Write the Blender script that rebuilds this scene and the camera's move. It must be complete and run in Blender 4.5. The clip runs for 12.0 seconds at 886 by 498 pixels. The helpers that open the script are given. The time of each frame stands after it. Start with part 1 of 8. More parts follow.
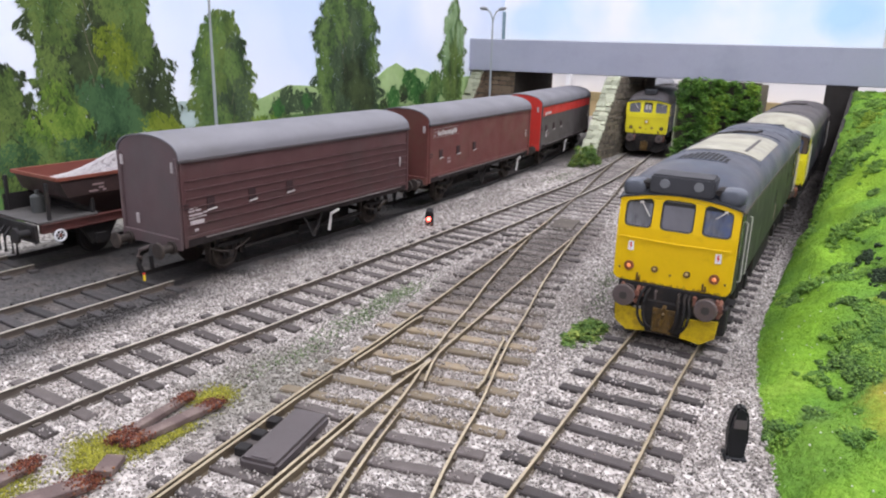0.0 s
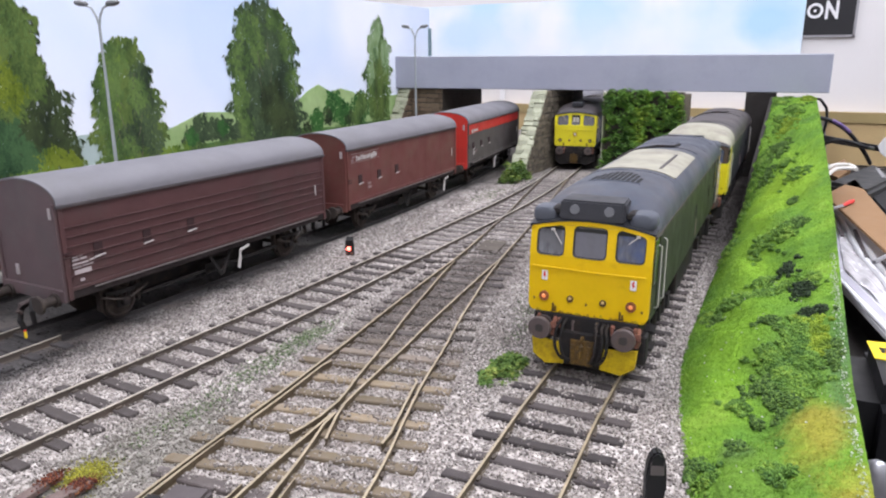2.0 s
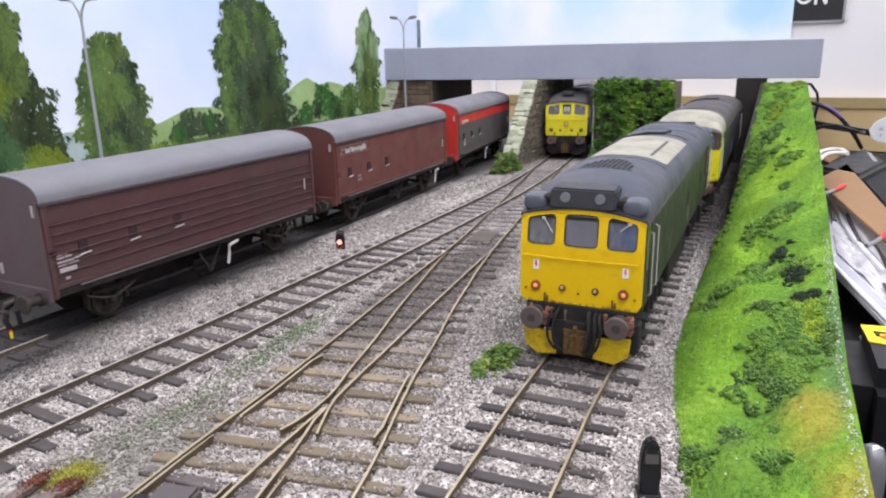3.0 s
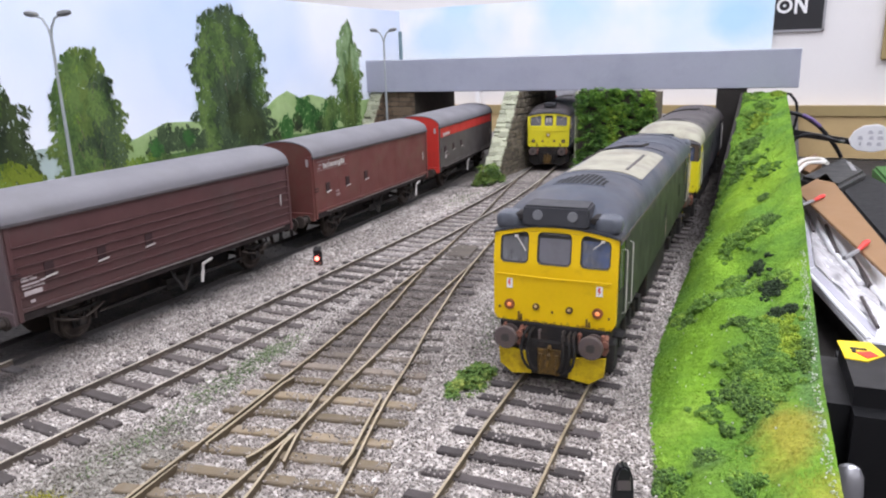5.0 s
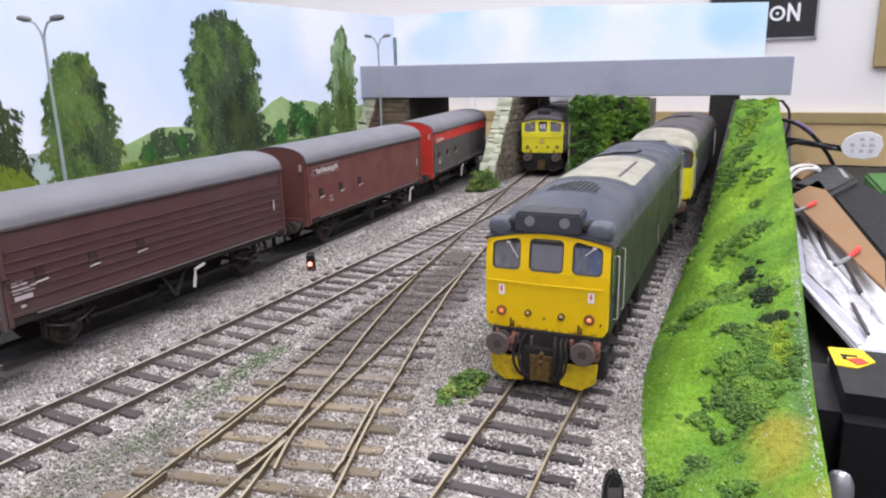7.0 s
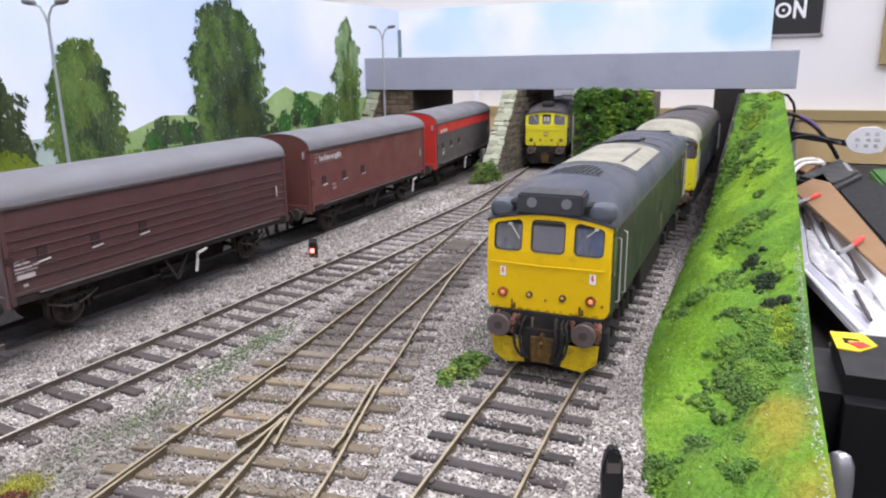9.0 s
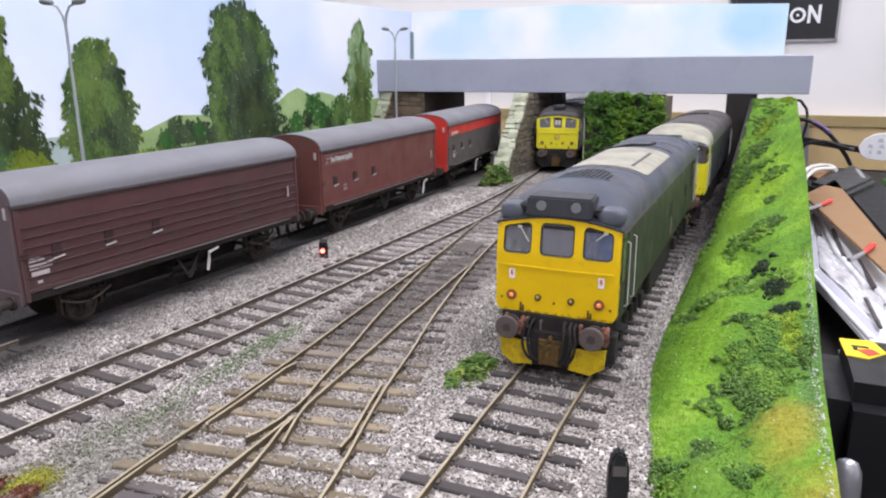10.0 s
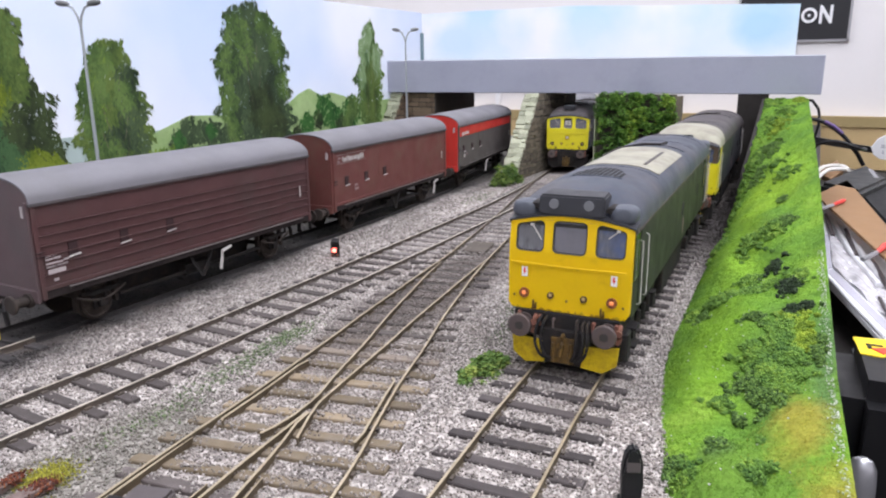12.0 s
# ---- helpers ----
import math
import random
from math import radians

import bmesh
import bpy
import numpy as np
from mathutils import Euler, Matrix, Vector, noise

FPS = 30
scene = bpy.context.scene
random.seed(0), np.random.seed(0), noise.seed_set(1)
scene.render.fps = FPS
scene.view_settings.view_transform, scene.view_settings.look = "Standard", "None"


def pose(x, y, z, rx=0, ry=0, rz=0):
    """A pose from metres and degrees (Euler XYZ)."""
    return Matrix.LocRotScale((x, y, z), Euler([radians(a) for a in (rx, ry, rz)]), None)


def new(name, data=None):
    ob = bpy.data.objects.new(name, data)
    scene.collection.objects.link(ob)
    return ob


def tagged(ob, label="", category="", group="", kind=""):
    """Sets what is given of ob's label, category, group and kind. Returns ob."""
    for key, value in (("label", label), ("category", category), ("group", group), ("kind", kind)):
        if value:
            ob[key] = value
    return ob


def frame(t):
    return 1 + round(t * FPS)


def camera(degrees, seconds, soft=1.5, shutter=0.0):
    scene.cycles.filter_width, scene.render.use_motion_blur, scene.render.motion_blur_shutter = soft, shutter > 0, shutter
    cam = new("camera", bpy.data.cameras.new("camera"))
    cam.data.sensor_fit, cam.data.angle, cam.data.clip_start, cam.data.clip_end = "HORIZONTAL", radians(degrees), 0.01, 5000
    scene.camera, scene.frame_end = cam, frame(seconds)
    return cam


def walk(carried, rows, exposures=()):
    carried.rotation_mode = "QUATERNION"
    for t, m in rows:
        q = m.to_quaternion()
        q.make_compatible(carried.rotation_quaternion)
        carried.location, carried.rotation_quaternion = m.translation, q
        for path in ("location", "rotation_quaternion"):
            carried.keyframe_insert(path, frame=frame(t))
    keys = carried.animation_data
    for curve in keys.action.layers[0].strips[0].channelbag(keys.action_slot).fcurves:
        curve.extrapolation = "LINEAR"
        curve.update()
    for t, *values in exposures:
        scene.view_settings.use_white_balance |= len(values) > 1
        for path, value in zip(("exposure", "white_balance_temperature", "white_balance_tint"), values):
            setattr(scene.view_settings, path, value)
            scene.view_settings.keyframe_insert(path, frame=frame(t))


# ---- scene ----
cam = camera(63.97, 12.0, soft=2.1)
# seconds, eye in metres, turn about x, y and z in degrees
PATH = [
    (0.0, 0.04639, -0.19253, 0.08505, 73.869, -1.506, 32.128),
    (0.5, 0.04559, -0.19020, 0.08696, 74.166, -1.888, 30.722),
    (1.0, 0.04579, -0.18551, 0.08780, 74.762, -0.987, 29.469),
    (1.5, 0.04898, -0.17829, 0.08762, 74.733, -0.046, 28.109),
    (2.0, 0.05011, -0.17405, 0.08801, 75.007, 0.268, 27.433),
    (2.5, 0.04974, -0.17306, 0.08660, 74.691, 0.529, 27.035),
    (3.0, 0.05015, -0.17164, 0.08679, 74.441, 1.152, 26.698),
    (3.2, 0.05025, -0.17051, 0.08703, 74.508, 1.557, 26.478),
    (4.8, 0.05274, -0.16595, 0.08865, 75.083, 1.611, 25.667),
    (5.0, 0.05270, -0.16619, 0.08849, 75.143, 1.520, 25.689),
    (5.5, 0.05234, -0.16625, 0.08861, 75.229, 1.744, 25.593),
    (6.0, 0.05230, -0.16605, 0.08798, 75.285, 1.530, 25.456),
    (6.5, 0.05297, -0.16652, 0.08892, 75.437, 1.817, 25.407),
    (6.7, 0.05308, -0.16619, 0.08891, 75.538, 1.480, 25.391),
    (8.3, 0.05470, -0.16539, 0.08605, 75.602, 1.060, 25.249),
    (8.5, 0.05429, -0.16579, 0.08572, 75.570, 0.973, 25.390),
    (9.0, 0.05406, -0.16659, 0.08425, 75.399, 0.884, 25.690),
    (9.5, 0.05404, -0.16752, 0.08449, 75.459, 0.690, 26.323),
    (10.0, 0.05459, -0.16752, 0.08456, 75.552, 0.395, 26.630),
    (10.5, 0.05514, -0.16685, 0.08474, 75.627, 0.496, 26.772),
    (11.0, 0.05432, -0.16756, 0.08412, 75.645, 0.569, 26.944),
    (11.5, 0.05403, -0.16846, 0.08386, 75.663, 0.458, 27.113),
    (12.0, 0.05403, -0.16894, 0.08382, 75.686, 0.502, 27.322),
]
walk(cam, [(t, pose(x, y, z, rx, ry, rz)) for t, x, y, z, rx, ry, rz in PATH])

# ---- world and light: a closed hobby room under ceiling tubes ----
world = bpy.data.worlds.new("room_air")
scene.world = world
world.use_nodes = True
world.node_tree.nodes["Background"].inputs[0].default_value = (0.9, 0.95, 1.0, 1)
world.node_tree.nodes["Background"].inputs[1].default_value = 0.05
scene.view_settings.exposure = 0.47
TUBES = [(-0.55, 0.4, 11.0), (0.75, 0.4, 13.0), (0.35, -0.75, 16.0)]
for tx, ty, power in TUBES:
    lamp_data = bpy.data.lights.new("ceiling_tube", "AREA")
    lamp_data.shape, lamp_data.size, lamp_data.size_y = "RECTANGLE", 0.35, 1.3
    lamp_data.energy, lamp_data.color = power, (0.894, 0.908, 1.0)
    lamp = new("ceiling_tube_light", lamp_data)
    lamp.matrix_world = pose(tx, ty, 1.27, 0, 0, 0)

# ---- mesh helpers: everything below is drawn in millimetres ----
MM = 0.001
rng = np.random.default_rng(7)


def bmn():
    return bmesh.new()


def box(bm, x0, x1, y0, y1, z0, z1):
    vs = [bm.verts.new((x, y, z)) for z in (z0, z1) for x, y in ((x0, y0), (x1, y0), (x1, y1), (x0, y1))]
    for f in ((3, 2, 1, 0), (4, 5, 6, 7), (0, 1, 5, 4), (1, 2, 6, 5), (2, 3, 7, 6), (3, 0, 4, 7)):
        bm.faces.new([vs[i] for i in f])
    return vs


def bevel(bm, off, seg=1):
    bmesh.ops.bevel(bm, geom=list(bm.edges), offset=off, segments=seg, affect="EDGES", clamp_overlap=True)
    return bm


def cyl(bm, p0, p1, r0, r1=None, n=14):
    p0, p1 = Vector(p0), Vector(p1)
    r1 = r0 if r1 is None else r1
    d = (p1 - p0).normalized()
    u = d.orthogonal().normalized()
    w = d.cross(u)
    rings = []
    for p, r in ((p0, r0), (p1, r1)):
        rings.append([bm.verts.new(p + r * (math.cos(2 * math.pi * i / n) * u + math.sin(2 * math.pi * i / n) * w)) for i in range(n)])
    a, b = rings
    for i in range(n):
        bm.faces.new((a[i], a[(i + 1) % n], b[(i + 1) % n], b[i]))
    bm.faces.new(a[::-1])
    bm.faces.new(b)


def loft(bm, rings, cap=True, closed=True):
    rows = [[bm.verts.new(p) for p in ring] for ring in rings]
    n = len(rows[0])
    for a, b in zip(rows, rows[1:]):
        for i in range(n if closed else n - 1):
            bm.faces.new((a[i], a[(i + 1) % n], b[(i + 1) % n], b[i]))
    if cap:
        bm.faces.new(rows[0][::-1])
        bm.faces.new(rows[-1])


def tube(bm, pts, r, n=8):
    pts = [Vector(p) for p in pts]
    rings = []
    ref = Vector((0.13, 0.21, 0.97))
    for i, p in enumerate(pts):
        d = (pts[min(i + 1, len(pts) - 1)] - pts[max(i - 1, 0)]).normalized()
        u = d.cross(ref)
        u = u.normalized() if u.length > 0.05 else d.orthogonal().normalized()
        w = d.cross(u)
        rings.append([p + r * (math.cos(2 * math.pi * k / n) * u + math.sin(2 * math.pi * k / n) * w) for k in range(n)])
    loft(bm, rings)


def prism(bm, pts, axis, a, b):
    """A flat outline pushed from a to b along an axis; the outline gives the two other axes in order."""
    def at(p, v):
        return {"x": (v, p[0], p[1]), "y": (p[0], v, p[1]), "z": (p[0], p[1], v)}[axis]
    loft(bm, [[at(p, a) for p in pts], [at(p, b) for p in pts]])


def smooth_line(pts, step=6.0):
    """A Catmull-Rom line through plan points, ordered by y."""
    out = []
    P = [Vector(p) for p in pts]
    P = [2 * P[0] - P[1]] + P + [2 * P[-1] - P[-2]]
    for i in range(1, len(P) - 2):
        n = max(1, int((P[i + 1] - P[i]).length / step))
        for k in range(n):
            t = k / n
            out.append(0.5 * ((2 * P[i]) + (P[i + 1] - P[i - 1]) * t + (2 * P[i - 1] - 5 * P[i] + 4 * P[i + 1] - P[i + 2]) * t * t
                              + (3 * P[i] - P[i - 1] - 3 * P[i + 1] + P[i + 2]) * t ** 3))
    out.append(P[-2])
    return out


def part(name, bm, mat, parent=None, label="", smooth=False):
    """Links a bmesh drawn in millimetres as one mesh object under a thing or a part."""
    bmesh.ops.recalc_face_normals(bm, faces=list(bm.faces))
    me = bpy.data.meshes.new(name)
    bm.to_mesh(me)
    bm.free()
    me.transform(Matrix.Scale(MM, 4))
    if smooth:
        me.shade_smooth()
        me.set_sharp_from_angle(angle=radians(35))
    me.materials.append(mat)
    ob = new(name, me)
    if parent:
        ob.parent = parent
    return tagged(ob, label)


def raw_part(name, verts, faces, mat, parent=None, smooth=False):
    """A large mesh from arrays: verts (n, 3) in millimetres, faces (m, k)."""
    me = bpy.data.meshes.new(name)
    k = faces.shape[1]
    me.vertices.add(len(verts))
    me.vertices.foreach_set("co", (verts * MM).astype(np.float32).ravel())
    me.loops.add(faces.size)
    me.loops.foreach_set("vertex_index", faces.astype(np.int32).ravel())
    me.polygons.add(len(faces))
    me.polygons.foreach_set("loop_start", np.arange(0, faces.size, k, dtype=np.int32))
    me.update(calc_edges=True)
    me.validate()
    if smooth:
        me.shade_smooth()
    me.materials.append(mat)
    ob = new(name, me)
    if parent:
        ob.parent = parent
    return ob


def thing(name, x=0, y=0, z=0, rz=0, label="", category="", group="", kind=""):
    ob = new(name)
    ob.empty_display_size = 0.01
    ob.matrix_world = pose(x * MM, y * MM, z * MM, 0, 0, rz)
    return tagged(ob, label, category, group, kind)


OCTA_V = np.array([(1, 0, 0), (-1, 0, 0), (0, 1, 0), (0, -1, 0), (0, 0, 1), (0, 0, -1)], float)
OCTA_F = np.array([(0, 2, 4), (2, 1, 4), (1, 3, 4), (3, 0, 4), (2, 0, 5), (1, 2, 5), (3, 1, 5), (0, 3, 5)])
CHIP_V = np.array([(1, 0, 0), (-0.5, 0.87, 0), (-0.5, -0.87, 0), (0.1, 0, 0.9), (0, 0.1, -0.9)], float)
CHIP_F = np.array([(0, 1, 3), (1, 2, 3), (2, 0, 3), (1, 0, 4), (2, 1, 4), (0, 2, 4)])
LEAF_V = np.array([(-1, 0, 0), (0, -0.45, 0.15), (1, 0, 0), (0, 0.45, 0.15)], float)
LEAF_F = np.array([(0, 1, 2), (0, 2, 3)])
BLADE_V = np.array([(-0.16, 0, 0), (0.16, 0, 0), (0, 0.25, 1)], float)
BLADE_F = np.array([(0, 1, 2)])


def turns(n, full=True):
    """n random rotations; not full: about the upright alone."""
    a = rng.uniform(0, 2 * np.pi, n)
    R = np.zeros((n, 3, 3))
    R[:, 0, 0], R[:, 0, 1], R[:, 1, 0], R[:, 1, 1], R[:, 2, 2] = np.cos(a), -np.sin(a), np.sin(a), np.cos(a), 1
    if full:
        b = rng.uniform(-1.2, 1.2, n)
        Q = np.zeros((n, 3, 3))
        Q[:, 0, 0] = 1
        Q[:, 1, 1], Q[:, 1, 2], Q[:, 2, 1], Q[:, 2, 2] = np.cos(b), -np.sin(b), np.sin(b), np.cos(b)
        R = R @ Q
    return R


def scatter(name, places, sizes, mat, parent=None, shape=(OCTA_V, OCTA_F), full=True, jitter=0.3):
    """Many small loose pieces in one mesh."""
    V, F = shape
    n = len(places)
    R = turns(n, full)
    base = V[None] * (1 + rng.uniform(-jitter, jitter, (n, len(V), 3)))
    sizes = np.asarray(sizes, float)
    sizes = sizes[:, None, None] if sizes.ndim == 1 else sizes[:, None, :]
    verts = np.einsum("nij,nkj->nki", R, base * sizes) + np.asarray(places)[:, None]
    faces = F[None] + (np.arange(n) * len(V))[:, None, None]
    return raw_part(name, verts.reshape(-1, 3), faces.reshape(-1, 3), mat, parent)


# ---- materials ----
def shader(name):
    m = bpy.data.materials.new(name)
    m.use_nodes = True
    t = m.node_tree
    return m, t, t.nodes["Principled BSDF"]


def add(t, kind, **values):
    n = t.nodes.new(kind)
    for key, value in values.items():
        n.inputs[key.replace("_", " ")].default_value = value
    return n


def noise_at(t, mm, detail=4.0, rough=0.6, coord=None):
    n = add(t, "ShaderNodeTexNoise", Scale=1000.0 / mm, Detail=detail, Roughness=rough)
    if coord is None:
        coord = t.nodes.new("ShaderNodeTexCoord").outputs["Object"]
    t.links.new(coord, n.inputs["Vector"])
    return n.outputs["Fac"]


def ramp(t, fac, stops):
    r = t.nodes.new("ShaderNodeValToRGB")
    e = r.color_ramp.elements
    while len(e) < len(stops):
        e.new(0.5)
    for el, (p, c) in zip(e, stops):
        el.position, el.color = p, (*c, 1) if len(c) == 3 else c
    t.links.new(fac, r.inputs[0])
    return r.outputs[0]


def mix(t, fac, a, b, mode="MIX"):
    n = t.nodes.new("ShaderNodeMix")
    n.data_type, n.blend_type = "RGBA", mode
    for sock, v in ((n.inputs[0], fac), (n.inputs[6], a), (n.inputs[7], b)):
        if isinstance(v, (int, float)):
            sock.default_value = v
        elif isinstance(v, tuple):
            sock.default_value = (*v, 1) if len(v) == 3 else v
        else:
            t.links.new(v, sock)
    return n.outputs[2]


def value_by(t, colour, fac, low, high):
    """Scales a colour's brightness by a factor that runs from low to high."""
    g = ramp(t, fac, [(0, (low,) * 3), (1, (high,) * 3)])
    return mix(t, 1.0, colour, g, "MULTIPLY")


def mat(name, col, rough=0.6, metal=0.0, var=0.25, size=8.0, fine=0.6, bump=0.15, dirt=None, dirt_size=14.0, dirt_amount=0.5,
        rnd=0.0, island=0.0, spec=0.4):
    m, t, b = shader(name)
    c = mix(t, noise_at(t, size), tuple(v * (1 - var) for v in col), tuple(min(1, v * (1 + var)) for v in col))
    grain = noise_at(t, fine, 3.0)
    c = value_by(t, c, grain, 1 - 0.5 * var, 1 + 0.5 * var)
    if dirt:
        spread = ramp(t, noise_at(t, dirt_size, 6.0, 0.7), [(0.62 - 0.3 * dirt_amount, (0, 0, 0)), (0.85 - 0.2 * dirt_amount, (1, 1, 1))])
        c = mix(t, spread, c, dirt)
    if rnd:
        c = value_by(t, c, t.nodes.new("ShaderNodeObjectInfo").outputs["Random"], 1 - rnd, 1 + rnd)
    if island:
        c = value_by(t, c, t.nodes.new("ShaderNodeNewGeometry").outputs["Random Per Island"], 1 - island, 1 + island)
    t.links.new(c, b.inputs["Base Color"])
    b.inputs["Metallic"].default_value, b.inputs["Specular IOR Level"].default_value = metal, spec
    t.links.new(ramp(t, noise_at(t, size * 0.6), [(0.2, (max(0.03, rough - 0.12),) * 3), (0.8, (min(1, rough + 0.12),) * 3)]), b.inputs["Roughness"])
    if bump:
        bp = add(t, "ShaderNodeBump", Strength=bump, Distance=0.0003)
        t.links.new(grain, bp.inputs["Height"])
        t.links.new(bp.outputs[0], b.inputs["Normal"])
    return m


def island_mat(name, stops, rough=0.9, extra=None, bump=0.0):
    """Loose pieces, each of its own shade."""
    m, t, b = shader(name)
    c = ramp(t, t.nodes.new("ShaderNodeNewGeometry").outputs["Random Per Island"], stops)
    if extra:
        c = extra(t, c)
    t.links.new(c, b.inputs["Base Color"])
    b.inputs["Roughness"].default_value, b.inputs["Specular IOR Level"].default_value = rough, 0.25
    return m


def leaf_mat(name, dark, midtone, light, mm=13.0, own=0.34):
    """Foliage in light and dark masses, each leaf of its own shade."""
    m, t, b = shader(name)
    pos = t.nodes.new("ShaderNodeNewGeometry").outputs["Position"]
    mp = t.nodes.new("ShaderNodeMapping")
    mp.inputs["Scale"].default_value = (1, 1.0, 0.45)
    t.links.new(pos, mp.inputs[0])
    mass = noise_at(t, mm, 3.0, 0.55, mp.outputs[0])
    isl = t.nodes.new("ShaderNodeNewGeometry").outputs["Random Per Island"]
    ma = t.nodes.new("ShaderNodeMath")
    ma.operation = "MULTIPLY_ADD"
    t.links.new(isl, ma.inputs[0])
    ma.inputs[1].default_value = own
    t.links.new(mass, ma.inputs[2])
    c = ramp(t, ma.outputs[0], [(0.42, dark), (0.56, tuple(0.5 * (a + b) for a, b in zip(dark, midtone))), (0.72, midtone), (0.98, light)])
    t.links.new(c, b.inputs["Base Color"])
    b.inputs["Roughness"].default_value, b.inputs["Specular IOR Level"].default_value = 0.8, 0.2
    return m


def glass_dark(name, col, rough=0.08):
    m, t, b = shader(name)
    c = mix(t, noise_at(t, 9.0), tuple(v * 0.6 for v in col), tuple(v * 1.5 for v in col))
    t.links.new(c, b.inputs["Base Color"])
    b.inputs["Roughness"].default_value, b.inputs["Specular IOR Level"].default_value = rough, 0.6
    return m


def lens_mat(name, col, glow):
    m, t, b = shader(name)
    b.inputs["Base Color"].default_value = (*col, 1)
    b.inputs["Roughness"].default_value = 0.2
    b.inputs["Emission Color"].default_value, b.inputs["Emission Strength"].default_value = (*col, 1), glow
    return m


def stain_and_shade(t, c):
    """Oil and soot along the goods sidings and inside the turnout, and shade painted beside the bank, in world places.
    """
    pos = t.nodes.new("ShaderNodeNewGeometry").outputs["Position"]
    sep = t.nodes.new("ShaderNodeSeparateXYZ")
    t.links.new(pos, sep.inputs[0])
    wob = noise_at(t, 26.0, 8.0, 0.75, pos)
    x = t.nodes.new("ShaderNodeMath")
    x.operation = "MULTIPLY_ADD"
    t.links.new(wob, x.inputs[0])
    x.inputs[1].default_value = 0.024
    t.links.new(sep.outputs[0], x.inputs[2])
    ys = t.nodes.new("ShaderNodeMapRange")
    t.links.new(sep.outputs[1], ys.inputs[0])
    ys.inputs[1].default_value, ys.inputs[2].default_value, ys.inputs[3].default_value, ys.inputs[4].default_value = -0.085, -0.03, -0.011, -0.003
    xs_ = t.nodes.new("ShaderNodeMath")
    t.links.new(x.outputs[0], xs_.inputs[0])
    t.links.new(ys.outputs[0], xs_.inputs[1])
    yf = t.nodes.new("ShaderNodeMapRange")
    t.links.new(sep.outputs[1], yf.inputs[0])
    yf.inputs[1].default_value, yf.inputs[2].default_value, yf.inputs[4].default_value = 0.05, 0.13, 0.011
    xf_ = t.nodes.new("ShaderNodeMath")
    t.links.new(xs_.outputs[0], xf_.inputs[0])
    t.links.new(yf.outputs[0], xf_.inputs[1])
    m1 = t.nodes.new("ShaderNodeMapRange")
    t.links.new(xf_.outputs[0], m1.inputs[0])
    m1.inputs[1].default_value, m1.inputs[2].default_value = -0.1315, -0.1435
    m1.inputs[4].default_value = 0.96
    pale = t.nodes.new("ShaderNodeMapRange")
    t.links.new(sep.outputs[0], pale.inputs[0])
    pale.inputs[1].default_value, pale.inputs[2].default_value = -0.248, -0.236
    sooty = t.nodes.new("ShaderNodeMath")
    sooty.operation = "MULTIPLY"
    t.links.new(m1.outputs[0], sooty.inputs[0])
    t.links.new(pale.outputs[0], sooty.inputs[1])
    worn = t.nodes.new("ShaderNodeMapRange")
    t.links.new(sep.outputs[1], worn.inputs[0])
    worn.inputs[1].default_value, worn.inputs[2].default_value, worn.inputs[3].default_value = -0.09, -0.03, 0.95
    black = t.nodes.new("ShaderNodeMath")
    black.operation = "MULTIPLY"
    t.links.new(sooty.outputs[0], black.inputs[0])
    t.links.new(worn.outputs[0], black.inputs[1])
    c = mix(t, black.outputs[0], c, (0.032, 0.029, 0.029))
    mottle = t.nodes.new("ShaderNodeMapRange")
    t.links.new(noise_at(t, 16.0, 5.0, 0.7, pos), mottle.inputs[0])
    mottle.inputs[1].default_value, mottle.inputs[2].default_value, mottle.inputs[4].default_value = 0.48, 0.72, 0.32
    c = mix(t, mottle.outputs[0], c, (0.21, 0.165, 0.14))
    # brown patch between the turnout's rails
    vec = t.nodes.new("ShaderNodeVectorMath")
    vec.operation = "MULTIPLY_ADD"
    t.links.new(pos, vec.inputs[0])
    vec.inputs[1].default_value, vec.inputs[2].default_value = (1 / 0.018, 1 / 0.08, 0), (0.068 / 0.018, -0.062 / 0.08, 0)
    ln = t.nodes.new("ShaderNodeVectorMath")
    ln.operation = "LENGTH"
    t.links.new(vec.outputs[0], ln.inputs[0])
    y = t.nodes.new("ShaderNodeMath")
    y.operation = "MULTIPLY_ADD"
    t.links.new(wob, y.inputs[0])
    y.inputs[1].default_value = -0.9
    t.links.new(ln.outputs["Value"], y.inputs[2])
    m2 = t.nodes.new("ShaderNodeMapRange")
    t.links.new(y.outputs[0], m2.inputs[0])
    m2.inputs[1].default_value, m2.inputs[2].default_value, m2.inputs[4].default_value = 0.72, 0.22, 0.84
    c = mix(t, m2.outputs[0], c, (0.155, 0.132, 0.12))
    # brown dust over the near half of the turnout
    bv = t.nodes.new("ShaderNodeVectorMath")
    bv.operation = "MULTIPLY_ADD"
    t.links.new(pos, bv.inputs[0])
    bv.inputs[1].default_value, bv.inputs[2].default_value = (1 / 0.026, 1 / 0.062, 0), (0.053 / 0.026, 0.018 / 0.062, 0)
    bl = t.nodes.new("ShaderNodeVectorMath")
    bl.operation = "LENGTH"
    t.links.new(bv.outputs[0], bl.inputs[0])
    by = t.nodes.new("ShaderNodeMath")
    by.operation = "MULTIPLY_ADD"
    t.links.new(wob, by.inputs[0])
    by.inputs[1].default_value = -0.9
    t.links.new(bl.outputs["Value"], by.inputs[2])
    bm_ = t.nodes.new("ShaderNodeMapRange")
    t.links.new(by.outputs[0], bm_.inputs[0])
    bm_.inputs[1].default_value, bm_.inputs[2].default_value, bm_.inputs[4].default_value = 0.75, 0.15, 0.26
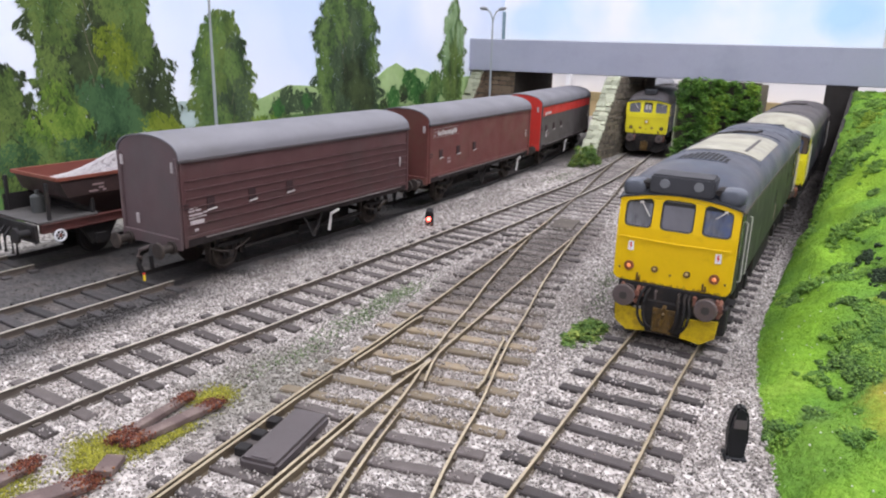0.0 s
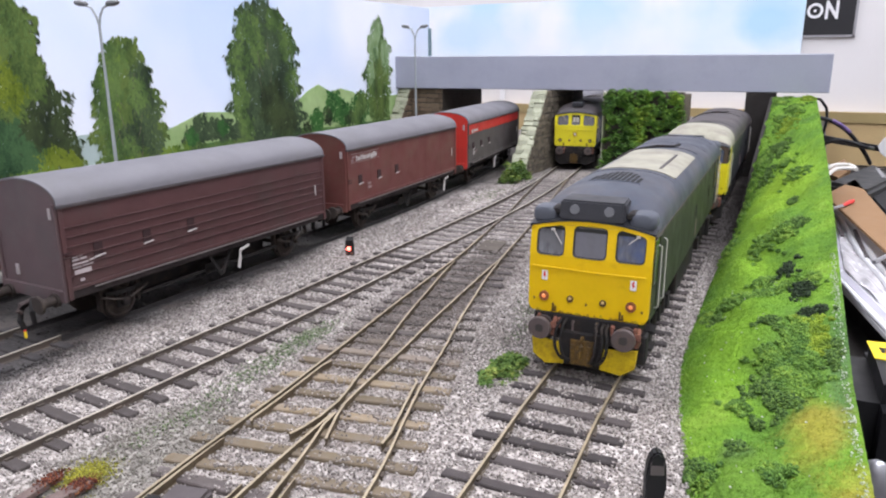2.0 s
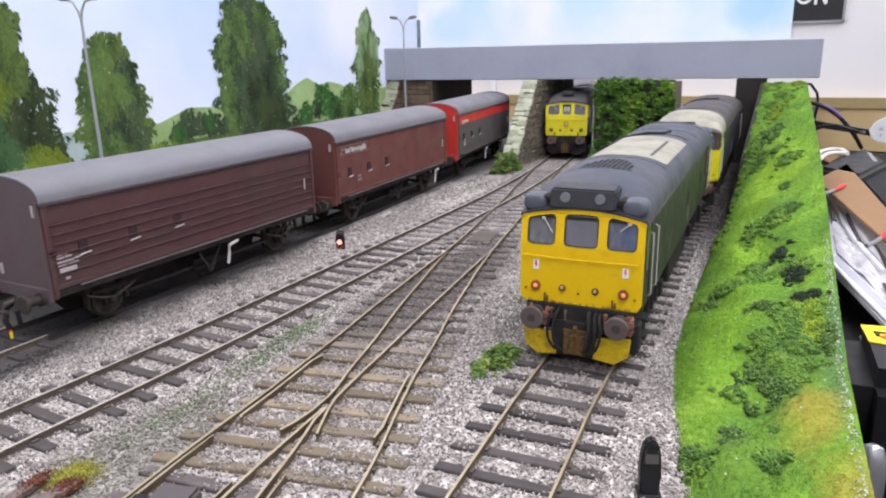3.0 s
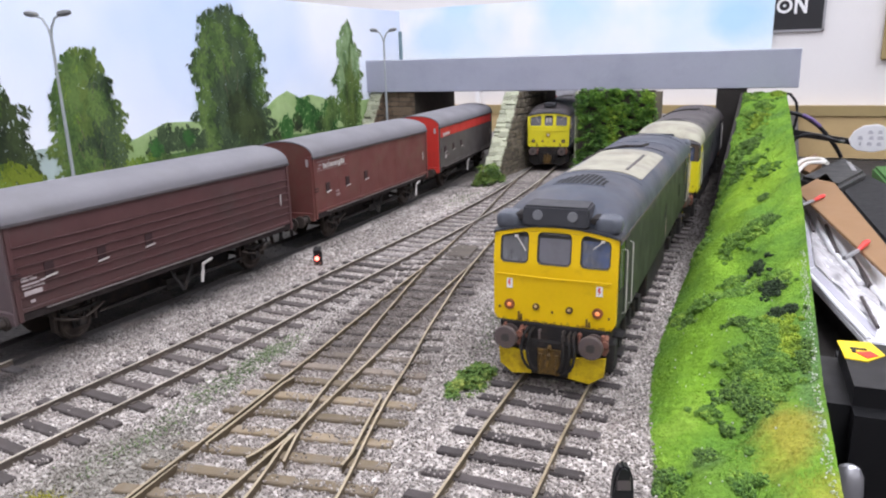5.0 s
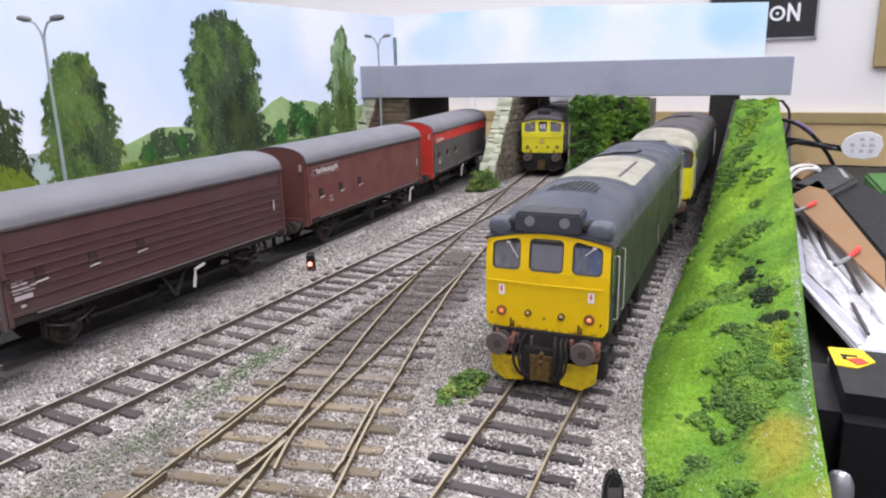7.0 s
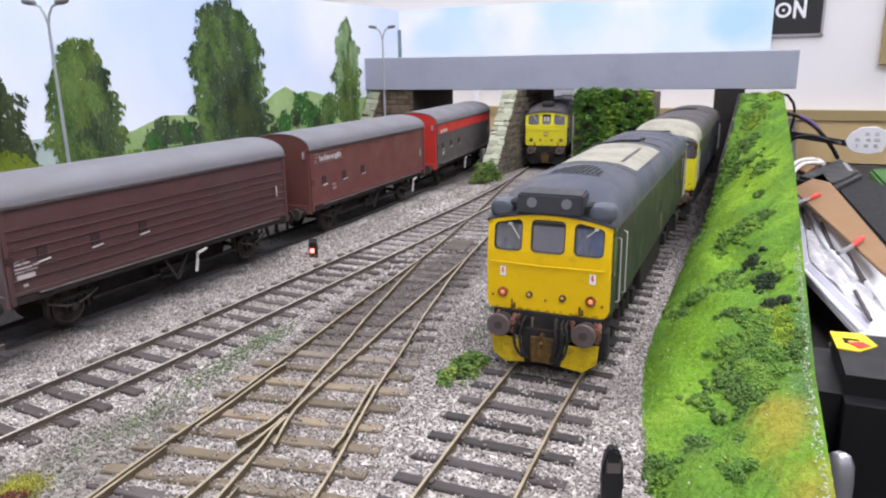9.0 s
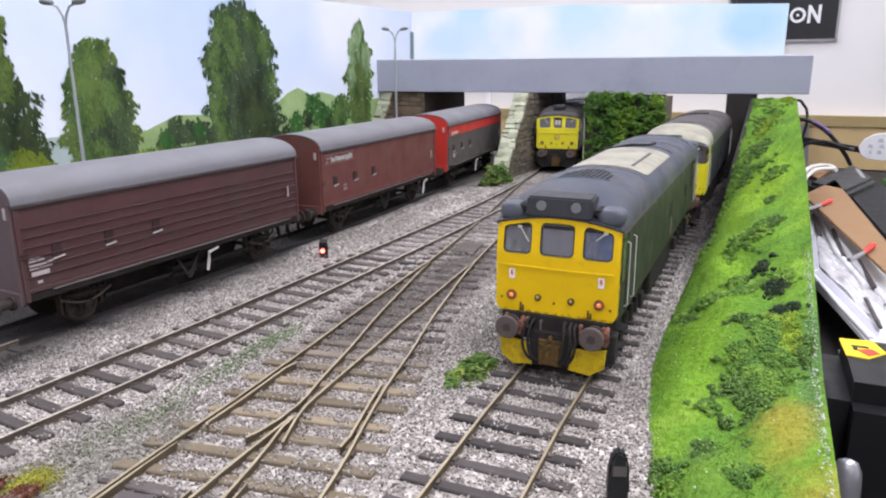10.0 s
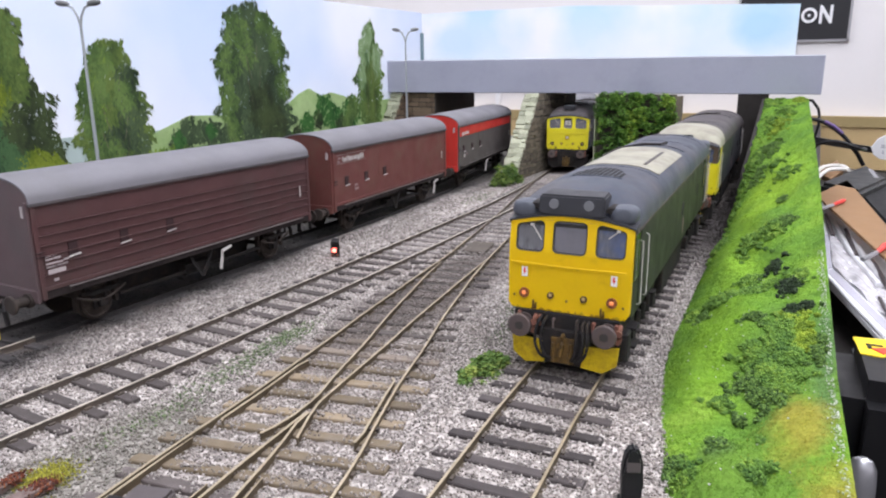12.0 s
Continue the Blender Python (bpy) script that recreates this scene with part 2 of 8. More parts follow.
    c = mix(t, bm_.outputs[0], c, (0.20, 0.165, 0.14))
    # trackbed turns darker brown towards the bridge
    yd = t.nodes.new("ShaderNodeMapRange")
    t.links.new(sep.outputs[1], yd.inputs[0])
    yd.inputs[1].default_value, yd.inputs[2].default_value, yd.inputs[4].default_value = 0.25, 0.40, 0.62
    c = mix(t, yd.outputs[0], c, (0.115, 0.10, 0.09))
    # grey-green dusty patch near the old timbers
    dv = t.nodes.new("ShaderNodeVectorMath")
    dv.operation = "MULTIPLY_ADD"
    t.links.new(pos, dv.inputs[0])
    dv.inputs[1].default_value, dv.inputs[2].default_value = (1 / 0.016, 1 / 0.036, 0), (0.079 / 0.016, 0.078 / 0.036, 0)
    dl = t.nodes.new("ShaderNodeVectorMath")
    dl.operation = "LENGTH"
    t.links.new(dv.outputs[0], dl.inputs[0])
    dy = t.nodes.new("ShaderNodeMath")
    dy.operation = "MULTIPLY_ADD"
    t.links.new(wob, dy.inputs[0])
    dy.inputs[1].default_value = -0.9
    t.links.new(dl.outputs["Value"], dy.inputs[2])
    dm = t.nodes.new("ShaderNodeMapRange")
    t.links.new(dy.outputs[0], dm.inputs[0])
    dm.inputs[1].default_value, dm.inputs[2].default_value, dm.inputs[4].default_value = 0.7, 0.1, 0.6
    c = mix(t, dm.outputs[0], c, (0.17, 0.16, 0.13))
    # shade between the locomotives and the bank's retaining wall, put into the trackbed's colour
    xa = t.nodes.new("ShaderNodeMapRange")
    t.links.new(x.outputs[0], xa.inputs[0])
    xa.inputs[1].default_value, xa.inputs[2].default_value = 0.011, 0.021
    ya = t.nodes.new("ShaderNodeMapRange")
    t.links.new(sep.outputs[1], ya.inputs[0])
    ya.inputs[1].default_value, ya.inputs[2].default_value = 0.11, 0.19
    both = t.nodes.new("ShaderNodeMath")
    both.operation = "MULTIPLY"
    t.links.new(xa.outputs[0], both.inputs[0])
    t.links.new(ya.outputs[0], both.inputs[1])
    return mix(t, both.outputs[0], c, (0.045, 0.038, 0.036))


BALLAST_STOPS = [(0.0, (0.115, 0.101, 0.095)), (0.25, (0.265, 0.236, 0.219)), (0.5, (0.375, 0.336, 0.312)), (0.8, (0.48, 0.438, 0.407)), (1.0, (0.62, 0.575, 0.54))]
M_BALLAST = island_mat("ballast_stone", BALLAST_STOPS, 0.9, stain_and_shade)


def ground_mat():
    m, t, b = shader("ballast_bed")
    co = t.nodes.new("ShaderNodeTexCoord").outputs["Object"]
    v = add(t, "ShaderNodeTexVoronoi", Scale=1000.0 / 1.3)
    t.links.new(co, v.inputs["Vector"])
    s = t.nodes.new("ShaderNodeSeparateColor")
    t.links.new(v.outputs["Color"], s.inputs[0])
    c = ramp(t, s.outputs[0], BALLAST_STOPS)
    c = value_by(t, c, noise_at(t, 60.0), 0.95, 1.3)
    c = stain_and_shade(t, c)
    t.links.new(c, b.inputs["Base Color"])
    b.inputs["Roughness"].default_value = 0.95
    bp = add(t, "ShaderNodeBump", Strength=0.8, Distance=0.0006)
    t.links.new(v.outputs["Distance"], bp.inputs["Height"])
    t.links.new(bp.outputs[0], b.inputs["Normal"])
    return m


def sky_mat(name, low, high, cloud, z0, z1, patches=()):
    """Painted sky: pale at the foot, bluer above, with soft white clouds."""
    m, t, b = shader(name)
    co = t.nodes.new("ShaderNodeTexCoord").outputs["Object"]
    sep = t.nodes.new("ShaderNodeSeparateXYZ")
    t.links.new(co, sep.inputs[0])
    mr = t.nodes.new("ShaderNodeMapRange")
    t.links.new(sep.outputs[2], mr.inputs[0])
    mr.inputs[1].default_value, mr.inputs[2].default_value = z0 * MM, z1 * MM
    c = mix(t, mr.outputs[0], low, high)
    puff = ramp(t, noise_at(t, 130.0, 3.0, 0.45), [(0.38, (0, 0, 0)), (0.62, (1, 1, 1))])
    c = mix(t, puff, c, cloud)
    for (cx, cz), (rx_, rz_), colour in patches:
        v = t.nodes.new("ShaderNodeVectorMath")
        v.operation = "MULTIPLY_ADD"
        t.links.new(co, v.inputs[0])
        v.inputs[1].default_value, v.inputs[2].default_value = (1000 / rx_, 0, 1000 / rz_), (-cx / rx_, 0, -cz / rz_)
        ln = t.nodes.new("ShaderNodeVectorMath")
        ln.operation = "LENGTH"
        t.links.new(v.outputs[0], ln.inputs[0])
        edge = t.nodes.new("ShaderNodeMath")
        edge.operation = "MULTIPLY_ADD"
        t.links.new(noise_at(t, 60.0, 4.0, 0.6), edge.inputs[0])
        edge.inputs[1].default_value = 0.9
        t.links.new(ln.outputs["Value"], edge.inputs[2])
        mr = t.nodes.new("ShaderNodeMapRange")
        t.links.new(edge.outputs[0], mr.inputs[0])
        mr.inputs[1].default_value, mr.inputs[2].default_value, mr.inputs[4].default_value = 1.5, 0.8, 0.85
        c = mix(t, mr.outputs[0], c, colour)
    t.links.new(c, b.inputs["Base Color"])
    b.inputs["Roughness"].default_value, b.inputs["Specular IOR Level"].default_value = 0.75, 0.2
    return m


def turf_colour(t, grain):
    """Flock in patches: lime on the mound, deeper green round the scrub, straw near the worn edge; the edge fold's
    shade is coloured in.
    """
    pos = t.nodes.new("ShaderNodeNewGeometry").outputs["Position"]
    wob = noise_at(t, 14.0, 5.0, 0.7, pos)
    c = ramp(t, noise_at(t, 24.0, 6.0, 0.65, pos), [(0.30, (0.085, 0.175, 0.035)), (0.44, (0.12, 0.25, 0.035)), (0.58, (0.172, 0.325, 0.035)), (0.74, (0.27, 0.42, 0.06))])
    # the narrow strip at x 0.0625 paints the shaded fold along the edge
    for (cx, cy), (rx_, ry_), colour, most in (((0.037, 0.036), (0.012, 0.036), (0.21, 0.385, 0.028), 0.65), ((0.034, 0.125), (0.010, 0.050), (0.22, 0.385, 0.03), 0.6), ((0.040, 0.20), (0.014, 0.05), (0.27, 0.44, 0.035), 0.7),
                                               ((0.052, 0.020), (0.010, 0.034), (0.085, 0.17, 0.035), 0.75), ((0.043, -0.023), (0.004, 0.007), (0.10, 0.16, 0.075), 0.7), ((0.0625, 0.016), (0.0028, 0.042), (0.10, 0.19, 0.075), 0.7),
                                               ((0.046, -0.036), (0.013, 0.018), (0.12, 0.22, 0.035), 0.6), ((0.030, 0.30), (0.010, 0.07), (0.13, 0.24, 0.035), 0.5),
                                               ((0.0585, -0.015), (0.006, 0.015), (0.37, 0.30, 0.05), 0.72), ((0.0645, -0.048), (0.0055, 0.020), (0.36, 0.29, 0.05), 0.7)):
        v = t.nodes.new("ShaderNodeVectorMath")
        v.operation = "MULTIPLY_ADD"
        t.links.new(pos, v.inputs[0])
        v.inputs[1].default_value, v.inputs[2].default_value = (1 / rx_, 1 / ry_, 0), (-cx / rx_, -cy / ry_, 0)
        ln = t.nodes.new("ShaderNodeVectorMath")
        ln.operation = "LENGTH"
        t.links.new(v.outputs[0], ln.inputs[0])
        q = t.nodes.new("ShaderNodeMath")
        q.operation = "MULTIPLY_ADD"
        t.links.new(wob, q.inputs[0])
        q.inputs[1].default_value = 1.8
        t.links.new(ln.outputs["Value"], q.inputs[2])
        mr = t.nodes.new("ShaderNodeMapRange")
        t.links.new(q.outputs[0], mr.inputs[0])
        mr.inputs[1].default_value, mr.inputs[2].default_value, mr.inputs[4].default_value = 2.15, 1.35, most
        c = mix(t, mr.outputs[0], c, colour)
    c = value_by(t, c, noise_at(t, 4.0, 4.0, 0.7, pos), 0.72, 1.22)
    return value_by(t, c, grain, 0.54, 1.45)


def grass_mat(name, blades):
    m, t, b = shader(name)
    grain = t.nodes.new("ShaderNodeNewGeometry").outputs["Random Per Island"] if blades else noise_at(t, 1.3, 3.0)
    t.links.new(turf_colour(t, grain), b.inputs["Base Color"])
    b.inputs["Roughness"].default_value, b.inputs["Specular IOR Level"].default_value = 0.95, 0.15
    if not blades:
        bp = add(t, "ShaderNodeBump", Strength=1.0, Distance=0.0012)
        t.links.new(noise_at(t, 1.4, 4.0), bp.inputs["Height"])
        t.links.new(bp.outputs[0], b.inputs["Normal"])
    return m


M_BED = ground_mat()
M_GRASS = grass_mat("turf", False)
M_BLADES = grass_mat("grass_flock", True)
M_STRAW = island_mat("dry_flock", [(0, (0.17, 0.20, 0.035)), (0.5, (0.36, 0.33, 0.06)), (1, (0.54, 0.44, 0.09))])
M_WEED = island_mat("weed_foam", [(0, (0.07, 0.10, 0.05)), (0.5, (0.15, 0.20, 0.10)), (1, (0.26, 0.32, 0.18))])
M_MOSS = island_mat("yellow_moss", [(0, (0.12, 0.115, 0.03)), (0.5, (0.28, 0.27, 0.035)), (1, (0.44, 0.42, 0.06))])
M_SCRUB = leaf_mat("scrub_foam", (0.05, 0.115, 0.028), (0.135, 0.25, 0.042), (0.30, 0.44, 0.07), 6.0, 0.3)
M_YELSCRUB = leaf_mat("yellow_scrub_foam", (0.09, 0.15, 0.02), (0.22, 0.32, 0.03), (0.42, 0.50, 0.06), 6.0, 0.26)
M_LICHEN = island_mat("black_green_lichen", [(0, (0.014, 0.022, 0.014)), (0.6, (0.032, 0.052, 0.026)), (1, (0.07, 0.11, 0.045))])
M_DARKSCRUB = island_mat("dark_lichen", [(0, (0.035, 0.07, 0.02)), (0.5, (0.08, 0.15, 0.035)), (1, (0.17, 0.28, 0.06))])
M_BUSH = leaf_mat("bush_foam", (0.05, 0.105, 0.035), (0.14, 0.235, 0.055), (0.40, 0.45, 0.11), 5.0)
M_IVY = leaf_mat("ivy_foam", (0.045, 0.105, 0.032), (0.165, 0.33, 0.055), (0.50, 0.62, 0.08), 15.0, 0.26)
M_RAIL = mat("rail_steel", (0.092, 0.075, 0.062), 0.6, 0.1, 0.3, 12, 0.7, 0.1, (0.12, 0.088, 0.065), 20, 0.4)
M_RAIL_BRASS = mat("rail_brass_tarnished", (0.115, 0.088, 0.055), 0.55, 0.2, 0.3, 12, 0.7, 0.1, (0.07, 0.05, 0.035), 16, 0.45)
M_RAILTOP_BRIGHT = mat("bright_railhead", (0.68, 0.62, 0.53), 0.4, 0.7, 0.12, 20, 0.8, 0.03, (0.6, 0.54, 0.44), 16, 0.3)
M_RAILTOP = mat("polished_railhead", (0.44, 0.37, 0.26), 0.45, 0.6, 0.2, 20, 0.8, 0.03, (0.30, 0.245, 0.165), 16, 0.4)
M_SLEEPER = mat("sleeper_grey", (0.082, 0.068, 0.064), 0.8, 0, 0.3, 5, 0.5, 0.3, (0.15, 0.13, 0.125), 6, 0.3, rnd=0.3)
M_SLEEPER_OILY = mat("sleeper_black_brown", (0.060, 0.050, 0.049), 0.8, 0, 0.3, 5, 0.5, 0.3, (0.10, 0.086, 0.082), 6, 0.35, rnd=0.3)
M_SLEEPER_TAN = mat("sleeper_tan", (0.185, 0.143, 0.092), 0.85, 0, 0.3, 5, 0.5, 0.3, (0.215, 0.178, 0.14), 7, 0.55, rnd=0.4)
M_SLEEPER_MID = mat("sleeper_brown", (0.165, 0.134, 0.107), 0.85, 0, 0.3, 5, 0.5, 0.3, (0.24, 0.20, 0.165), 7, 0.5, rnd=0.3)
M_SLEEPER_STAIN = mat("sleeper_stained", (0.098, 0.084, 0.076), 0.9, 0, 0.3, 5, 0.5, 0.3, (0.12, 0.105, 0.10), 7, 0.5, rnd=0.2)
M_SLEEPER_PALE = mat("sleeper_dusty", (0.17, 0.15, 0.142), 0.9, 0, 0.3, 5, 0.5, 0.3, (0.26, 0.24, 0.23), 6, 0.5, rnd=0.25)
M_SLEEPER_DARK = mat("sleeper_oily", (0.04, 0.036, 0.036), 0.85, 0, 0.3, 5, 0.5, 0.3, (0.07, 0.06, 0.058), 7, 0.5, rnd=0.3)
M_ROOF = mat("van_roof_grey", (0.160, 0.156, 0.172), 0.65, 0, 0.1, 25, 1.5, 0.03, (0.14, 0.135, 0.135), 40, 0.35)
M_VAN1 = mat("bauxite_dark", (0.080, 0.0345, 0.035), 0.6, 0, 0.16, 14, 0.8, 0.06, (0.07, 0.045, 0.042), 22, 0.4)
M_VAN1_END = mat("bauxite_faded", (0.105, 0.070, 0.073), 0.65, 0, 0.14, 14, 0.8, 0.05, (0.09, 0.075, 0.075), 20, 0.45)
M_VAN2 = mat("bauxite_red", (0.135, 0.042, 0.037), 0.6, 0, 0.22, 14, 0.8, 0.06, (0.13, 0.066, 0.048), 13, 0.6)
M_VAN3 = mat("freight_grey", (0.088, 0.079, 0.074), 0.6, 0, 0.15, 16, 0.8, 0.05, (0.09, 0.075, 0.07), 20, 0.4)
M_RED = mat("freight_red", (0.55, 0.035, 0.025), 0.55, 0, 0.15, 16, 0.8, 0.04, (0.3, 0.04, 0.03), 20, 0.3)
M_BLACK = mat("sooty_black", (0.020, 0.018, 0.018), 0.75, 0, 0.35, 5, 0.5, 0.2, (0.06, 0.043, 0.034), 6, 0.35, spec=0.25)
M_GREASE = mat("black_grease", (0.045, 0.038, 0.037), 0.5, 0, 0.3, 3, 0.5, 0.1)
M_LAMPRIM = mat("rusty_lamp_rim", (0.27, 0.085, 0.028), 0.55, 0, 0.35, 2, 0.4, 0.1, (0.08, 0.03, 0.02), 3, 0.4)
M_STEEL = mat("dull_steel", (0.118, 0.092, 0.090), 0.55, 0.3, 0.25, 5, 0.5, 0.1, (0.10, 0.07, 0.05), 5, 0.4)
M_WHITE = mat("white_lettering", (0.50, 0.47, 0.45), 0.6, 0, 0.15, 6, 0.5, 0.0)
M_PINK = mat("worn_lettering", (0.27, 0.19, 0.185), 0.6, 0, 0.25, 3, 0.5, 0.0)
M_YELLOW = mat("warning_yellow", (0.74, 0.48, 0.005), 0.4, 0, 0.08, 16, 1.0, 0.02, (0.50, 0.30, 0.010), 9, 0.12, spec=0.22)
M_YELLOW_DIRTY = mat("oily_yellow", (0.62, 0.44, 0.006), 0.42, 0, 0.3, 4, 0.6, 0.1, (0.16, 0.085, 0.008), 4, 0.6)
M_GRIME = mat("rusty_grime", (0.42, 0.245, 0.010), 0.6, 0, 0.4, 2, 0.5, 0.05, (0.22, 0.12, 0.02), 2, 0.5)
M_UMBER = mat("umber_window_frame", (0.075, 0.05, 0.036), 0.6, 0, 0.2, 6, 0.6, 0.05)
M_LEMON = mat("lemon_yellow", (0.74, 0.66, 0.02), 0.42, 0, 0.1, 12, 1.0, 0.02, (0.42, 0.38, 0.03), 12, 0.35)
M_GREEN = mat("loco_green", (0.0215, 0.0215, 0.020), 0.5, 0, 0.2, 16, 0.8, 0.03, (0.036, 0.036, 0.032), 22, 0.4)
M_BLUE = mat("rail_blue", (0.035, 0.075, 0.19), 0.5, 0, 0.15, 16, 0.8, 0.03, (0.06, 0.07, 0.10), 18, 0.4)
M_SLATE = mat("loco_roof_grey", (0.049, 0.059, 0.083), 0.5, 0, 0.22, 16, 0.8, 0.05, (0.080, 0.069, 0.072), 22, 0.55)
M_SLATE_DARK = mat("dark_roof_grey", (0.062, 0.055, 0.058), 0.6, 0, 0.2, 14, 0.8, 0.06, (0.10, 0.082, 0.08), 18, 0.5)
M_CREAM = mat("cream_roof_panel", (0.35, 0.335, 0.26), 0.5, 0, 0.14, 14, 0.8, 0.04, (0.20, 0.18, 0.15), 12, 0.6)
M_RUBBER = mat("window_rubber", (0.05, 0.045, 0.04), 0.7, 0, 0.2, 4, 0.5, 0.05)
M_GLASS = glass_dark("cab_glass", (0.125, 0.122, 0.14), 0.14)


def glass_streaked(name, dark, pale, tint):
    """Cab glass with reflections put into its colour: upright smears of pale and dark, and a tinted patch."""
    m, t, b = shader(name)
    mp = t.nodes.new("ShaderNodeMapping")
    mp.inputs["Scale"].default_value = (1.0, 1.0, 0.28)
    t.links.new(t.nodes.new("ShaderNodeTexCoord").outputs["Object"], mp.inputs[0])
    c = ramp(t, noise_at(t, 2.4, 4.0, 0.65, mp.outputs[0]), [(0.36, dark), (0.52, tuple(0.5 * (u + v) for u, v in zip(dark, pale))), (0.68, pale)])
    c = mix(t, ramp(t, noise_at(t, 6.0, 2.0, 0.5), [(0.45, (0, 0, 0)), (0.66, (1, 1, 1))]), c, tint)
    t.links.new(c, b.inputs["Base Color"])
    b.inputs["Roughness"].default_value, b.inputs["Specular IOR Level"].default_value = 0.12, 0.5
    return m


M_GLASS_WEST = glass_streaked("glass_reflections", (0.05, 0.05, 0.056), (0.25, 0.255, 0.275), (0.14, 0.14, 0.15))
M_GLASS_EAST = glass_streaked("glass_reflections_blue", (0.05, 0.05, 0.06), (0.18, 0.19, 0.22), (0.075, 0.10, 0.19))
M_GLASS_SIDE = glass_dark("side_glass", (0.015, 0.016, 0.018), 0.15)
M_SLOT = mat("grille_shadow_black", (0.012, 0.012, 0.013), 0.9, 0, 0.2, 5, 0.5, 0.0)
M_BOXGREY = mat("headcode_box", (0.030, 0.031, 0.037), 0.5, 0, 0.15, 8, 0.6, 0.05)
M_VENT = mat("vent_pod_grey", (0.085, 0.093, 0.115), 0.5, 0, 0.15, 6, 0.6, 0.03)
M_FROST = mat("frosted_disc", (0.17, 0.175, 0.19), 0.4, 0, 0.1, 3, 0.6, 0.0)
M_REDLAMP = lens_mat("red_lamp", (1.0, 0.32, 0.11), 0.13)
M_SIGLAMP = lens_mat("signal_red", (1.0, 0.12, 0.09), 6.0)
M_AMBER = mat("lamp_glass", (0.55, 0.40, 0.20), 0.25, 0, 0.2, 2, 0.5, 0)
M_HOSE = mat("copper_hose", (0.20, 0.085, 0.062), 0.5, 0, 0.3, 3, 0.5, 0.05)
M_RUSTGOLD = mat("rusty_coupling", (0.13, 0.075, 0.018), 0.5, 0.1, 0.7, 2, 0.5, 0.3, (0.03, 0.02, 0.015), 3, 0.6)
M_BRIDGE = mat("bridge_grey_paint", (0.355, 0.37, 0.45), 0.6, 0, 0.09, 60, 1.5, 0.03, (0.30, 0.315, 0.395), 50, 0.4)
M_STONE = mat("grey_stone", (0.15, 0.125, 0.095), 0.9, 0, 0.35, 6, 0.8, 0.5, (0.10, 0.11, 0.06), 9, 0.4, rnd=0.35)
M_COPING = mat("pale_coping", (0.46, 0.46, 0.36), 0.9, 0, 0.4, 4, 0.8, 0.5, (0.13, 0.19, 0.06), 6, 0.6, rnd=0.3)
M_BRICK = mat("brown_stone", (0.17, 0.125, 0.085), 0.9, 0, 0.35, 6, 0.8, 0.5, (0.08, 0.06, 0.045), 8, 0.4, rnd=0.3)
M_MORTAR = mat("dark_joint", (0.07, 0.062, 0.05), 0.95, 0, 0.3, 5, 0.6, 0.3)
# near-black surfaces, and walls whose shade is put into the colour
M_BLACK_SHADE = mat("black_and_shade", (0.028, 0.024, 0.022), 0.9, 0, 0.4, 12, 1.0, 0.4)
M_POST = mat("lamp_post_grey", (0.34, 0.37, 0.38), 0.5, 0.3, 0.12, 20, 0.8, 0.02)
M_POSTHEAD = mat("lamp_head_grey", (0.15, 0.155, 0.16), 0.5, 0.2, 0.12, 20, 0.8, 0.02)
M_PLASTIC = mat("black_plastic", (0.014, 0.014, 0.016), 0.45, 0, 0.2, 20, 0.8, 0.03, spec=0.25)
M_GUNMETAL = mat("dark_grey_plastic", (0.075, 0.062, 0.063), 0.5, 0, 0.15, 10, 0.6, 0.05)
M_WALL = mat("white_wall_paint", (0.78, 0.76, 0.76), 0.8, 0, 0.03, 200, 3.0, 0.05)
M_WOOD = mat("pale_wood", (0.52, 0.38, 0.19), 0.55, 0, 0.2, 60, 2.0, 0.05)
M_BOARD = mat("bare_board", (0.40, 0.31, 0.23), 0.8, 0, 0.2, 30, 1.5, 0.1, (0.2, 0.15, 0.12), 40, 0.3)
M_CARD = mat("brown_card", (0.26, 0.148, 0.07), 0.75, 0, 0.12, 30, 1.0, 0.03)
M_TRAY = mat("white_plastic", (0.82, 0.82, 0.84), 0.4, 0, 0.05, 30, 1.0, 0.0, (0.66, 0.66, 0.69), 40, 0.25)
M_CABLE_W = mat("white_cable", (0.72, 0.70, 0.65), 0.5, 0, 0.1, 10, 0.6, 0.0)
M_STICKER = mat("yellow_sticker", (0.85, 0.62, 0.02), 0.5, 0, 0.06, 10, 0.6, 0.0)
M_REDPL = mat("red_plastic", (0.70, 0.03, 0.02), 0.35, 0, 0.1, 6, 0.6, 0.0)
M_CASE = mat("matt_black_case", (0.009, 0.009, 0.010), 0.42, 0, 0.2, 20, 0.6, 0.05, spec=0.3)
M_PURPLE = mat("purple_sleeve", (0.13, 0.08, 0.22), 0.5, 0, 0.15, 8, 0.6, 0)
M_CLEAR = mat("cloudy_plastic", (0.55, 0.53, 0.55), 0.22, 0, 0.3, 10, 1.0, 0.05, (0.74, 0.73, 0.76), 12, 0.5)
M_TRIM = mat("olive_wood_trim", (0.34, 0.26, 0.12), 0.6, 0, 0.15, 60, 2.0, 0.05)
M_CARPET = mat("dark_floor", (0.10, 0.09, 0.09), 0.95, 0, 0.3, 60, 4.0, 0.3)
M_PLANK = mat("weathered_plank", (0.12, 0.083, 0.076), 0.8, 0, 0.35, 8, 0.6, 0.3, (0.26, 0.20, 0.17), 6, 0.4)
M_RUST = island_mat("red_rust", [(0, (0.05, 0.022, 0.018)), (0.5, (0.13, 0.042, 0.026)), (0.85, (0.22, 0.058, 0.028)), (1, (0.30, 0.13, 0.05))])
